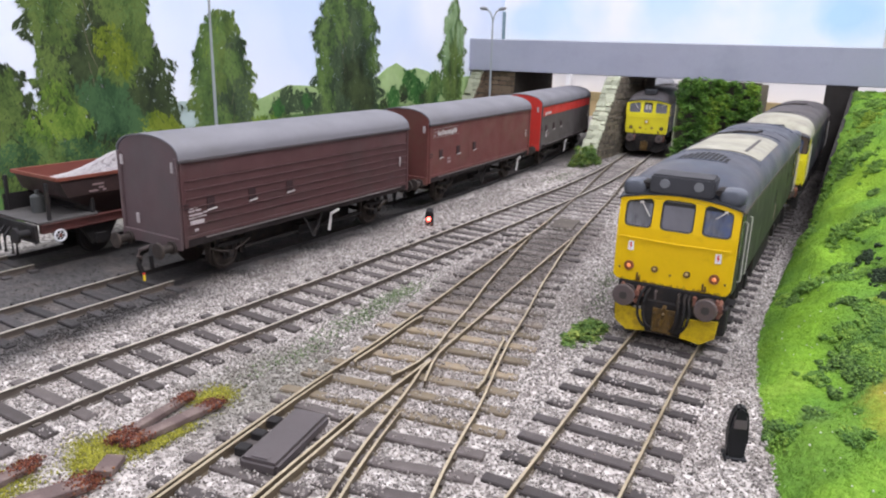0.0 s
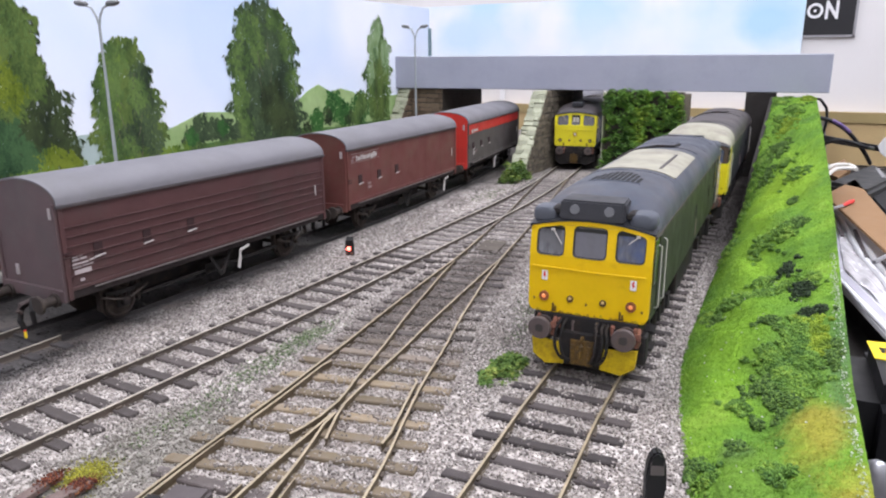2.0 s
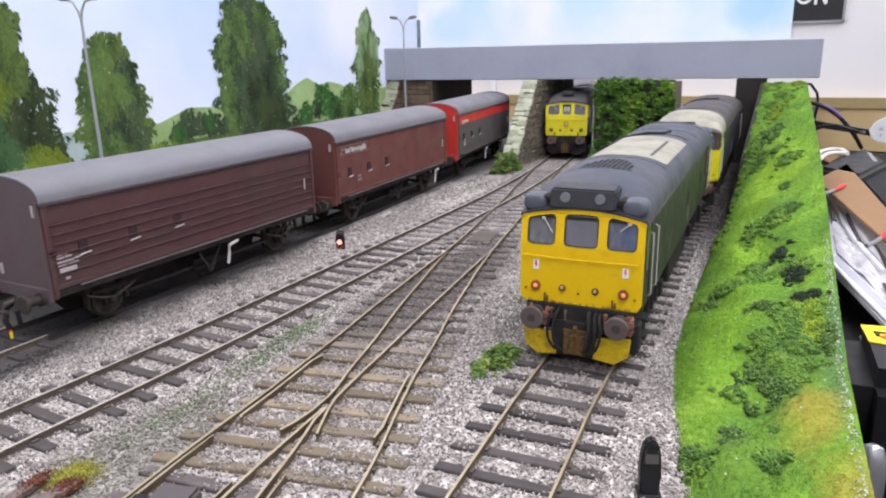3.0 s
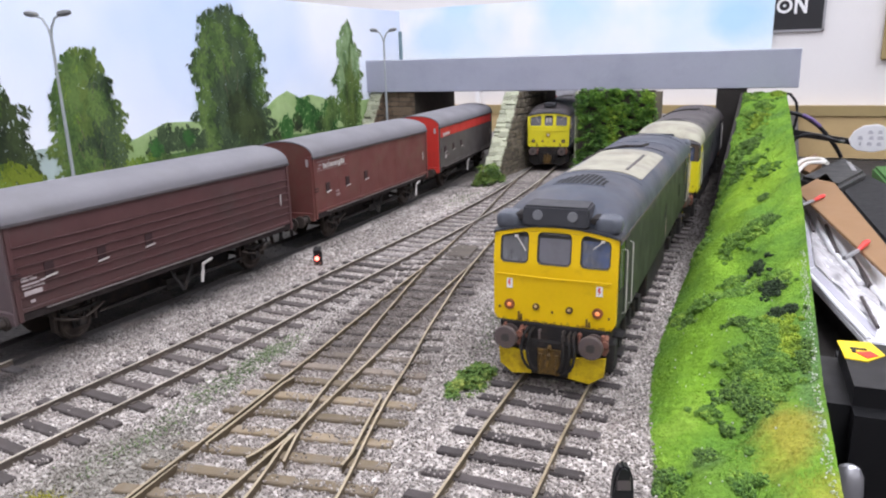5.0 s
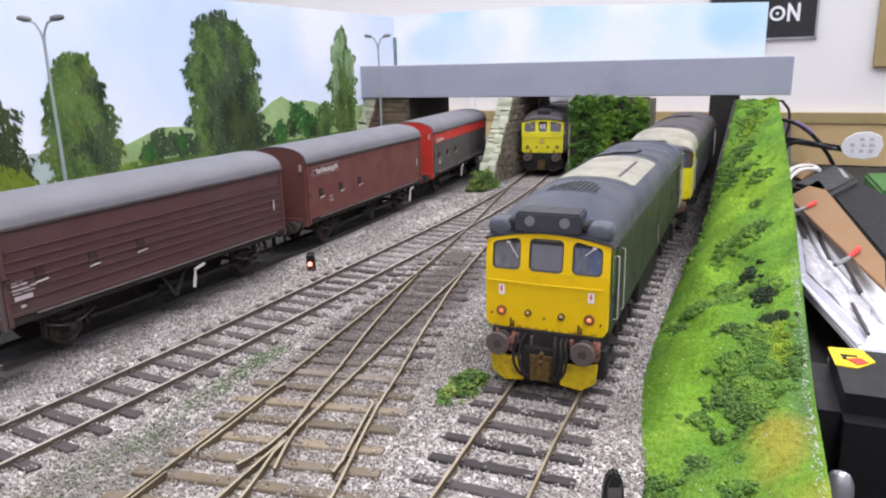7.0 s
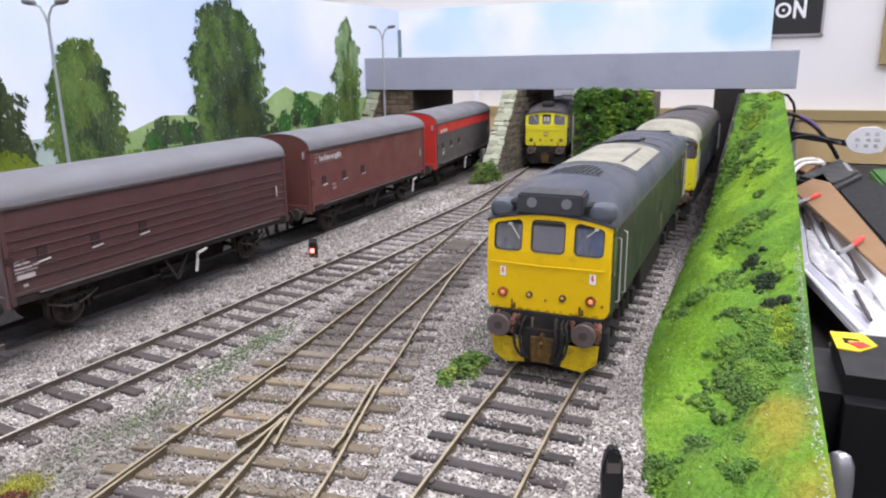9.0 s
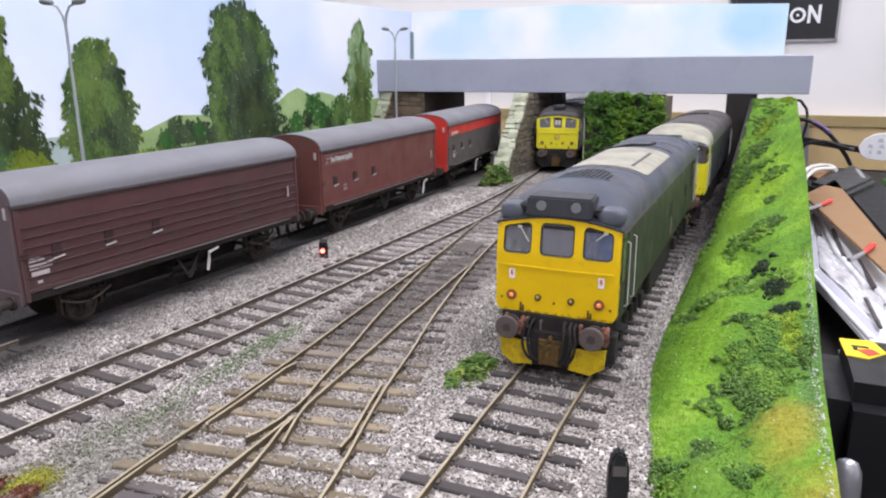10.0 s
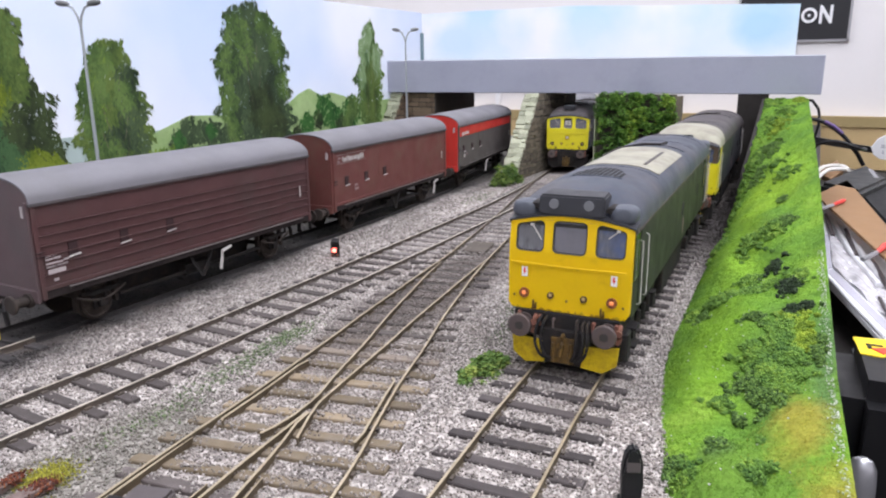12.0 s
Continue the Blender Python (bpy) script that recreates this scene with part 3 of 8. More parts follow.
M_SILVER = mat("grey_metal", (0.42, 0.42, 0.44), 0.35, 0.8, 0.1, 20, 0.6, 0.0)
M_SIGN = mat("sign_black", (0.02, 0.02, 0.023), 0.45, 0, 0.1, 30, 1.0, 0.0)
M_HOP_RED = mat("hopper_red", (0.17, 0.048, 0.034), 0.6, 0, 0.25, 10, 0.7, 0.1, (0.18, 0.05, 0.035), 14, 0.4)
M_HOP_BROWN = mat("hopper_brown", (0.034, 0.019, 0.017), 0.6, 0, 0.25, 10, 0.7, 0.1, (0.06, 0.03, 0.027), 14, 0.4)

# ---- the room ----
def slab(name, x0, x1, y0, y1, z0, z1, m, label, category):
    b = bmn()
    box(b, x0, x1, y0, y1, z0, z1)
    return tagged(part(name, b, m), label, category, kind="structure")


slab("wall_north", -1200, 1600, 1000, 1100, -1000, 1300, M_WALL, "plain white painted wall behind the layout", "wall")
slab("wall_south", -1200, 1600, -1800, -1700, -1000, 1300, M_WALL, "plain white painted wall of the room", "wall")
slab("wall_west", -1300, -1200, -1800, 1100, -1000, 1300, M_WALL, "plain white painted wall of the room", "wall")
slab("wall_east", 1600, 1700, -1800, 1100, -1000, 1300, M_WALL, "plain white painted wall of the room", "wall")
slab("ceiling", -1300, 1700, -1800, 1100, 1300, 1400, M_WALL, "white ceiling over the hobby room", "ceiling")
slab("floor", -1300, 1700, -1800, 1100, -1100, -1000, M_CARPET, "dark carpeted floor of the room", "floor")
for tx, ty, power in TUBES:
    f = thing("ceiling_light", tx * 1000, ty * 1000, 1300, 0, "white strip light fixed to the ceiling", "light", "ceiling strip lights")
    b = bmn()
    box(b, -190, 190, -670, 670, -22, 0)
    part("frame", bevel(b, 4), M_WALL, f)

# ---- the baseboard and its ground ----
def bed():
    nx, ny = 140, 240
    xs, ys = np.linspace(-284.5, 62, nx), np.linspace(-420, 985, ny)
    X, Y = np.meshgrid(xs, ys)
    Z = 0.66 + 0.16 * np.sin(X * 0.21 + 1.3 * np.sin(Y * 0.043)) * np.sin(Y * 0.17)
    V = np.stack([X, Y, Z], 2).reshape(-1, 3)
    i = np.arange((ny - 1) * nx).reshape(ny - 1, nx)[:, :-1].ravel()
    F = np.stack([i, i + 1, i + nx + 1, i + nx], 1)
    return tagged(raw_part("ground", V, F, M_BED, smooth=True), "grey granite ballast bed spread over the baseboard", "ground", kind="structure")


bed()
slab("baseboard", -290, 46, -420, 985, -60, -4, M_BOARD, "wooden baseboard that carries the model railway", "baseboard")
slab("shelf_side", 67, 900, 44, 345, -62, -3, M_BLACK_SHADE, "dark cabinet top under the loose things", "cabinet")
slab("bench", 40, 900, -600, 985, -110, -62, M_BLACK_SHADE, "black bench top beside the layout", "bench")

# ---- tracks ----
GAUGE = 9.35


def line_b(y):
    return -108.6 - (0.00039 * (y - 180) ** 2 if y > 180 else 0) - 1.9 * min(max(-(y + 10) / 60, 0), 1) - 1.9 * min(max(-(y + 60) / 40, 0), 1)


def line_a(y):
    return 1.0 - 0.034 * y + 0.03 * max(-20 - y, 0)


LINE_B = [(line_b(y), y) for y in range(-170, 760, 15)]
LINE_A = [(line_a(y), y) for y in range(-170, 760, 30)]
LINE_D = [(-166.6 - (0.00033 * (y - 95) ** 2 if y > 95 else 0), y) for y in range(-200, 420, 20)]
LINE_E = [(-222.0, y) for y in range(-200, 400, 40)]
ROUTE_L = smooth_line([(-43, -165), (-49.5, -120), (-52.8, -95), (-55.8, -70), (-58.2, -42), (-60.6, -22), (-63.3, 0), (-66.2, 20), (-69.4, 46), (-73.2, 78), (-75.6, 100), (-79.2, 124), (-85, 158), (-93, 204), (-103, 255), (-112.5, 305), (-118, 340)])
ROUTE_R = smooth_line([(-2, -160), (-17, -118), (-27, -88), (-34, -61), (-39.6, -43), (-45.8, -22), (-51.1, 0), (-56.6, 20), (-60.7, 36), (-64.6, 53), (-68.5, 69), (-72.9, 90), (-76.4, 108), (-85, 158)])


def offset_line(line, d):
    out = []
    for i, p in enumerate(line):
        a, b = line[max(i - 1, 0)], line[min(i + 1, len(line) - 1)]
        dx, dy = b[0] - a[0], b[1] - a[1]
        n = math.hypot(dx, dy)
        out.append((p[0] + d * dy / n, p[1] - d * dx / n))
    return out


def cut(line, y0, y1):
    out = []
    for a, b in zip(line, line[1:]):
        for y in (y0, y1):
            if (a[1] - y) * (b[1] - y) < 0:
                t = (y - a[1]) / (b[1] - a[1])
                out.append((a[0] + t * (b[0] - a[0]), y))
        if y0 <= b[1] <= y1:
            out.append((b[0], b[1]))
    if y0 <= line[0][1] <= y1:
        out.insert(0, (line[0][0], line[0][1]))
    return sorted(set(out), key=lambda p: p[1])


def rail(parent, line, taper=(False, False), top=3.0, name="rail", head=None):
    """A bullhead rail: foot, web and a bright running head as its own piece."""
    b = bmn()
    rings, heads = [], []
    n = len(line)
    for i, p in enumerate(line):
        a, c = line[max(i - 1, 0)], line[min(i + 1, n - 1)]
        dx, dy = c[0] - a[0], c[1] - a[1]
        k = math.hypot(dx, dy)
        nx, ny = dy / k, -dx / k
        w = 1.0
        if taper[0] and i < 3:
            w = 0.35 + 0.2 * i
        if taper[1] and i > n - 4:
            w = 0.35 + 0.2 * (n - 1 - i)
        prof = [(-0.6, 0.4), (0.6, 0.4), (0.6, 0.75), (0.16, 1.0), (0.16, 2.1), (0.33, 2.35), (0.33, top - 0.12), (-0.33, top - 0.12), (-0.33, 2.35), (-0.16, 2.1), (-0.16, 1.0), (-0.6, 0.75)]
        rings.append([(p[0] + u * w * nx, p[1] + u * w * ny, z) for u, z in prof])
        hp = [(-0.33, top - 0.12), (0.33, top - 0.12), (0.28, top), (-0.28, top)]
        heads.append([(p[0] + u * w * nx, p[1] + u * w * ny, z) for u, z in hp])
    loft(b, rings)
    tarnished = parent.name in ("turnout", "railway_track")
    r = part(name, b, M_SOLEBARASH if head is M_SOLEBARASH else M_RAIL_BRASS if tarnished else M_RAIL, parent)
    b = bmn()
    loft(b, heads)
    part("railhead", b, head or (M_RAILTOP if tarnished else M_RAILTOP_BRIGHT), r)
    return r


SLEEPERS = []
SLEEPER_MESH = {}


def sleeper(parent, x, y, ang, half, width=3.7, m=None):
    key = (round(half, 0), m.name)
    if key not in SLEEPER_MESH:
        b = bmn()
        box(b, -round(half, 0), round(half, 0), -width / 2, width / 2, -1.6, 0.0)
        bevel(b, 0.25)
        o = part("sleeper", b, m, parent)
        SLEEPER_MESH[key] = o.data
    else:
        o = new("sleeper", SLEEPER_MESH[key])
        o.parent = parent
    a = ang + rng.normal(0, 0.012)
    o.matrix_basis = Matrix.LocRotScale(Vector((x, y, rng.uniform(1.45, 1.72))) * MM, Euler((0, 0, a)), None)
    SLEEPERS.append((x, y, ang, half, width / 2, parent.name.startswith("turnout")))
    return o


def chairs(name, spots, parent):
    """Small cast chairs that hold the rail on the sleepers, joined."""
    b = bmn()
    for x, y, a in spots:
        for s in (-1, 1):
            vs = box(b, -0.4, 0.4, -0.9, 0.9, 1.4, 2.05)
            m = Matrix.Rotation(a, 3, "Z")
            for v in vs:
                v.co = m @ (v.co + Vector((s * 0.8, 0, 0))) + Vector((x, y, 0))
    return tagged(part(name, b, M_RAIL, parent), kind="stuff")


def heading(line, y):
    for a, b in zip(line, line[1:]):
        if a[1] <= y <= b[1]:
            t = (y - a[1]) / (b[1] - a[1])
            return a[0] + t * (b[0] - a[0]), math.atan2(-(b[0] - a[0]), b[1] - a[1])
    return line[-1][0], 0.0


M_SOLEBARASH = mat("ash_covered_rail", (0.034, 0.031, 0.031), 0.95, 0, 0.3, 4, 0.6, 0.2)


def plain_track(label, line, y0, y1, s0, s1, step=9.25, half=15.4, dull=None):
    tr = thing("railway_track", 0, 0, 0, 0, label, "track", "model railway tracks")
    seg = cut(line, y0, y1)
    for d in (-GAUGE, GAUGE):
        if dull is None:
            rail(tr, offset_line(seg, d))
        else:
            rail(tr, offset_line(cut(line, y0, dull), d))
            rail(tr, offset_line(cut(line, dull, y1), d), top=2.4, head=M_SOLEBARASH)
    y, spots = s0, []
    while y < (s1 if dull is None else dull + 4):
        x, a = heading(line, y)
        sleeper(tr, x, y, a, half, 3.0 if line is LINE_A else 3.3, M_SLEEPER_DARK if dull is not None else M_SLEEPER_PALE if y > 95 and line is LINE_B else M_SLEEPER_OILY if line is LINE_A else M_SLEEPER)
        for s in (-1, 1):
            spots.append((x + s * GAUGE * math.cos(a), y + s * GAUGE * math.sin(a), a))
        y += step
    chairs("chair_casting", spots, tr)
    return tr


plain_track("single track of dark sleepers under the green locomotive", LINE_A, -150, 740, -145.0, 260, 9.3, 17.0)
plain_track("plain running track with grey sleepers in pale ballast", LINE_B, -165, 740, -157.9, 330, 9.28, 16.0)
plain_track("grimy siding track under the goods vans", LINE_D, -195, 540, -187.0, 300, 9.5, 17.0, -42)
plain_track("grimy siding track under the hopper wagon", LINE_E, -195, 380, -184.9, 60, 9.5, 13.4, -60)

M_PLATE = mat("brown_cover_plate", (0.085, 0.07, 0.058), 0.8, 0, 0.25, 6, 0.6, 0.1, (0.13, 0.11, 0.09), 8, 0.4)
turnout = thing("turnout", 0, 0, 0, 0, "brass-railed turnout on tan timbers joining the running track", "track", "model railway tracks")
L_l, L_r = offset_line(ROUTE_L, -GAUGE), offset_line(ROUTE_L, GAUGE)
R_l, R_r = offset_line(ROUTE_R, -GAUGE), offset_line(ROUTE_R, GAUGE)
M_RAILTOP_DULL = mat("dull_railhead", (0.30, 0.26, 0.215), 0.5, 0.5, 0.2, 12, 0.7, 0.05)
rail(turnout, cut(L_l, -160, 140))
rail(turnout, cut(L_l, 140, 325), (False, True), head=M_RAILTOP_DULL)
rail(turnout, cut(R_r, -155, 140))
rail(turnout, cut(R_r, 140, 150) + cut(L_r, 152, 330), head=M_RAILTOP_DULL)
# closure rails that bend away at the throat into wing rails, and the crossing nose
rail(turnout, [(-51.6, -57.5), (-50.8, -54), (-50.4, -47), (-51.1, -39)] + cut(R_l, -34, 93), (False, True), name="closure_rail")
rail(turnout, [(-42.6, -55.5), (-44.1, -52), (-46.6, -46), (-48.9, -39)] + cut(L_r, -31, 105), (False, True), name="closure_rail")
rail(turnout, cut(L_r, -160, -48) + [(-48.4, -44.2)], name="nose_rail")
rail(turnout, cut(R_l, -155, -50) + [(-48.0, -44.2)], name="nose_rail")


def check_rail(line, side, y0, y1):
    seg = cut(line, y0, y1)
    seg = offset_line(seg, side * 1.7)
    a, c = seg[0], seg[-1]
    seg[0], seg[-1] = (a[0] + side * 0.9, a[1]), (c[0] + side * 0.9, c[1])
    rail(turnout, seg, name="check_rail")


check_rail(L_l, 1, -57, -19)
check_rail(R_r, -1, -51, -18)
# switch blades of the next pair of points, lying close to the stock rails
rail(turnout, offset_line(cut(L_l, -160, -66), 1.4), (False, True), name="switch_blade")
rail(turnout, offset_line(cut(L_r, -160, -78), -1.7), (False, True), name="switch_blade")
rail(turnout, offset_line(cut(R_l, -155, -72), 2.2), (False, True), name="switch_blade")
y, spots = -163.2, []
while y < 320:
    xl, al = heading(ROUTE_L, y)
    xr, ar = heading(ROUTE_R, y)
    tan_one = -76 < y < 12
    m = (M_SLEEPER_TAN if y < -12 else M_SLEEPER_MID) if tan_one else (M_SLEEPER_STAIN if 12 <= y < 122 else M_SLEEPER_PALE if y >= 122 else M_SLEEPER)
    if y < 158:
        sp = xr - xl
        if y < -76:
            sleeper(turnout, xl, y, al, 15.4, 3.3, m)
            sleeper(turnout, xr, y + 1.5, ar, 15.4, 3.3, m)
        else:
            ang, half = (al + ar) / 2 + 0.02, GAUGE + 7.0 + sp / 2 + rng.uniform(-1.2, 0.8)
            long_one = sleeper(turnout, (xl + xr) / 2 - 0.3 + rng.uniform(-0.8, 0.8), y, ang, half, 3.3, m)
            if 24 < y < 130:
                long_one.location.z -= 0.75 * MM
                for side in (-1, 1):
                    sleeper(turnout, (xl + xr) / 2 - 0.3 + side * (half - 2.6) * math.cos(ang), y + side * (half - 2.6) * math.sin(ang), ang, 3.0, 3.3, M_SLEEPER)
    elif y < 215:
        sleeper(turnout, xl + 2, y, al, 14.4, 3.3, m)
    spots += [(xl - GAUGE, y, al), ((xr if y < 158 else xl) + GAUGE, y, ar)]
    y += 9.3
chairs("chair_casting", spots, turnout)
# stretcher plate and tie bar at the switch toe
b = bmn()
box(b, -5.6, 5.6, -9.5, 9.5, -0.5, 2.2)
bevel(b, 0.3)
plate = part("cover_plate", b, M_PLATE, turnout, "flat dark brown cover plate between the rails")
plate.matrix_basis = pose(-80.8 * MM, 127 * MM, 0, 0, 0, 9)

# point motor cover beside the turnout
pm = thing("point_motor", -51.8, -95.2, 0.9, 13.0, "dark grey slab-topped point motor between the rails", "point motor")
b = bmn()
box(b, -4.5, 4.5, -11.2, 11.2, 0.3, 3.2)
part("cover", bevel(b, 0.7, 2), M_GUNMETAL, pm)
b = bmn()
for k in range(3):
    box(b, -8.4, -5.3, -7 + 6 * k, -4.4 + 6 * k, 0, 2.2)
part("lug", bevel(b, 0.2), M_BLACK, pm)
b = bmn()
box(b, -2.0, 2.0, -10.2, -8.8, 3.15, 3.5)
part("handle", bevel(b, 0.15), M_GUNMETAL, pm)


# ---- bridge and its walls ----
bridge = thing("road_bridge", 0, 0, 0, 0, "plain grey painted flat bridge spanning the tracks", "bridge")
b = bmn()
prism(b, [(-289, 380), (56, 409), (56, 414), (-289, 385)], "z", 63.3, 90.4)
part("girder", bevel(b, 0.5), M_BRIDGE, bridge, "smooth grey fascia girder")
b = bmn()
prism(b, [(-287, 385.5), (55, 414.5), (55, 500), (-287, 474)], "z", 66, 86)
part("deck", b, M_BLACK_SHADE, bridge, "dark underside of the deck")

STONE_MESH = {}


def stone(parent, m, place, size, ang=0.0, tilt=0.0):
    """One rough block; a few shapes are shared by all."""
    kind = (m.name, int(rng.integers(5)))
    if kind not in STONE_MESH:
        b = bmn()
        for v in box(b, -0.5, 0.5, -0.5, 0.5, -0.5, 0.5):
            v.co *= 1 + rng.uniform(-0.07, 0.07)
        bevel(b, 0.1)
        o = part("stone", b, m, parent)
        o.data.transform(Matrix.Scale(1000, 4))
        STONE_MESH[kind] = o.data
    else:
        o = new("stone", STONE_MESH[kind])
        o.parent = parent
    o.matrix_basis = Matrix.LocRotScale(Vector(place) * MM, Euler((tilt, 0, ang)), Vector(size) * MM)


def wing_pier(name, x0, x1, y_foot, y_top, y_back, top, stone_m, label, face="right"):
    """A retaining wall along the track whose front slopes down towards the viewer, capped with pale coping."""
    w = tagged(thing(name, 0, 0, 0, 0, label, "wall"), kind="structure")
    b = bmn()
    prism(b, [(y_foot, -1), (y_top, top), (y_back, top), (y_back, -1)], "x", x0, x1)
    part("core", b, M_MORTAR, w)
    xf = x1 if face == "right" else x0
    z = 2.0
    while z < top - 1:
        h = rng.uniform(2.2, 3.4)
        yy = y_foot + (y_top - y_foot) * max(0, z - 2) / top + 1
        while yy < min(y_back, y_top + 62):
            ln = rng.uniform(3.5, 9)
            stone(w, stone_m, (xf + rng.uniform(-0.4, 0.6), yy + ln / 2, z + rng.uniform(-0.3, 0.3)), (1.8, ln - 0.4, h - 0.4 + rng.uniform(-0.3, 0.2)), rng.normal(0, 0.04))
            yy += ln
        z += h
    run = math.hypot(y_top - y_foot, top)
    tilt = math.atan2(top, y_top - y_foot)
    n = int(run / 4.2)
    for i in range(n):
        split = rng.uniform(0.3, 0.75)
        for a, c in ((0, split), (split, 1)):
            t = (i + rng.uniform(0.35, 0.65)) / n
            xa, xb = x0 + (x1 - x0) * a, x0 + (x1 - x0) * c
            stone(w, M_COPING, ((xa + xb) / 2 + rng.uniform(-0.5, 0.5), y_foot + t * (y_top - y_foot), -0.5 + t * top + 0.6), (xb - xa + rng.uniform(-0.3, 0.9), run / n * rng.uniform(0.8, 1.25), 2.6 + rng.uniform(-1.2, 1.4)), rng.normal(0, 0.14), tilt + rng.normal(0, 0.14))
    return w


wing_pier("wall_pier", -154, -142, 326, 376, 474, 63, M_STONE, "mossy coursed stone pier with sloping pale wing wall")
left_abut = wing_pier("wall_abutment", -284, -273, 342, 386, 470, 62, M_BRICK, "brown stone abutment wall with mossy sloping wing")
b = bmn()
box(b, -273, -242, 388, 470, -1, 63)
part("core_face", b, M_MORTAR, left_abut)
z = 2.0
while z < 62:
    h = rng.uniform(3.6, 4.8)
    xx = -273.0
    while xx < -243:
        ln = min(rng.uniform(6, 12), -242 - xx)
        stone(left_abut, M_BRICK, (xx + ln / 2, 387.8, z), (ln - 0.5, 1.6, h - 0.5))
        xx += ln
    z += h
# unseen wall, added only to block light under the deck
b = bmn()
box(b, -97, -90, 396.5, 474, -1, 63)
tagged(part("wall_shade_block", b, M_BLACK_SHADE), "unseen black wall added to darken the space under the deck", "wall", kind="structure")
ivy_wall = tagged(thing("wall_ivy", 0, 0, 0, 0, "ivy-covered abutment between the two tracks", "wall"), kind="structure")
b = bmn()
prism(b, [(-97, 386), (-40, 391), (-40, 397), (-97, 396)], "z", -1, 63)
part("core", b, M_MORTAR, ivy_wall)
b = bmn()
box(b, -99.4, -98.2, 385, 392, -1, 62.5)
part("edge_board", bevel(b, 0.3), M_COPING, ivy_wall, "pale edge board of the wall")
b = bmn()
prism(b, [(-40.2, 389), (-35.5, 392), (-35.5, 398), (-40.2, 398)], "z", -1, 62)
part("side_wall", b, M_STONE, ivy_wall, "grey stone return wall")
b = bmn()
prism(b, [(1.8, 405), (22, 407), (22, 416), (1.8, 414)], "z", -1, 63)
tagged(part("wall_dark", b, M_BLACK_SHADE), "near-black abutment wall at the grass bank", "wall", kind="structure")


def clump(n, centre, radii, flat=None):
    """Places on and in a lumpy mound."""
    d = rng.normal(size=(n, 3))
    d /= np.linalg.norm(d, axis=1)[:, None]
    r = rng.uniform(0.55, 1.0, n)[:, None]
    return np.asarray(centre) + d * r * np.asarray(radii)


pts = []
for _ in range(330):
    cx, cz = rng.uniform(-96, -39), rng.uniform(0, 63)
    cy = 385 + (cx + 97) * 0.09 - 9 * max(0.0, 1 - cz / 62) ** 0.8 - rng.uniform(0, 6)
    q = rng.uniform(0.6, 1.5)
    pts.append(clump(80, (cx, cy, cz), (3.4 * q, 3.0 * q, 2.6 * q)))
pts = np.concatenate(pts)
scatter("ivy", pts, rng.uniform(0.5, 1.15, len(pts)), M_IVY, ivy_wall, (LEAF_V * 1.3, LEAF_F))


# the band of shade along the bank is coloured into this wall
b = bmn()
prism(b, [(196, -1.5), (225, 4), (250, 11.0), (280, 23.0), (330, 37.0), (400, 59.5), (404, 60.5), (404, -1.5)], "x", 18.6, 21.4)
tagged(part("wall_retaining", bevel(b, 0.4), M_BLACK_SHADE), "retaining wall at the foot of the bank, shade put into its black", "wall", kind="structure")


# ---- grass bank ----
FOOT = ([-110, -60, -30, -1, 29, 56, 120, 199, 254, 431, 540], [56, 41, 33.5, 26.7, 22.5, 21, 20.0, 20.6, 20.8, 20.8, 20.8])
EDGE_Z = ([-120, -36, 8, 42, 80, 110, 168, 260, 389, 540], [11, 12, 13, 18, 23.5, 29, 38, 48, 60.5, 62])
FOOT_Z = ([190, 225, 250, 280, 330, 400, 540], [0, 4.5, 12, 24, 38, 60, 61])


def bank_at(x, y):
    foot = np.interp(y, *FOOT)
    edge = 67 - 0.043 * (y + 36)
    u = np.clip((x - foot) / (edge - foot), 0, 1)
    z0 = np.interp(y, *FOOT_Z)
    z = z0 + (np.interp(y, *EDGE_Z) - z0) * u ** np.interp(y, [60, 150, 260, 400], [0.72, 0.55, 0.6, 0.8])
    lump = 2.3 * np.sin(y * 0.075 + x * 0.11) * np.sin(x * 0.16 + 0.6) + 1.1 * np.sin(y * 0.21 + 2 * np.sin(x * 0.19))
    mound = 3.0 * np.exp(-((x - 37) / 13) ** 2 - ((y - 34) / 24) ** 2) - 3.0 * np.exp(-((y - 90 - 0.3 * (x - 36)) / 11) ** 2)
    return z + (lump + mound) * np.sin(np.pi * np.clip(u, 0, 1)) - 0.8 * (u <= 0.001), u


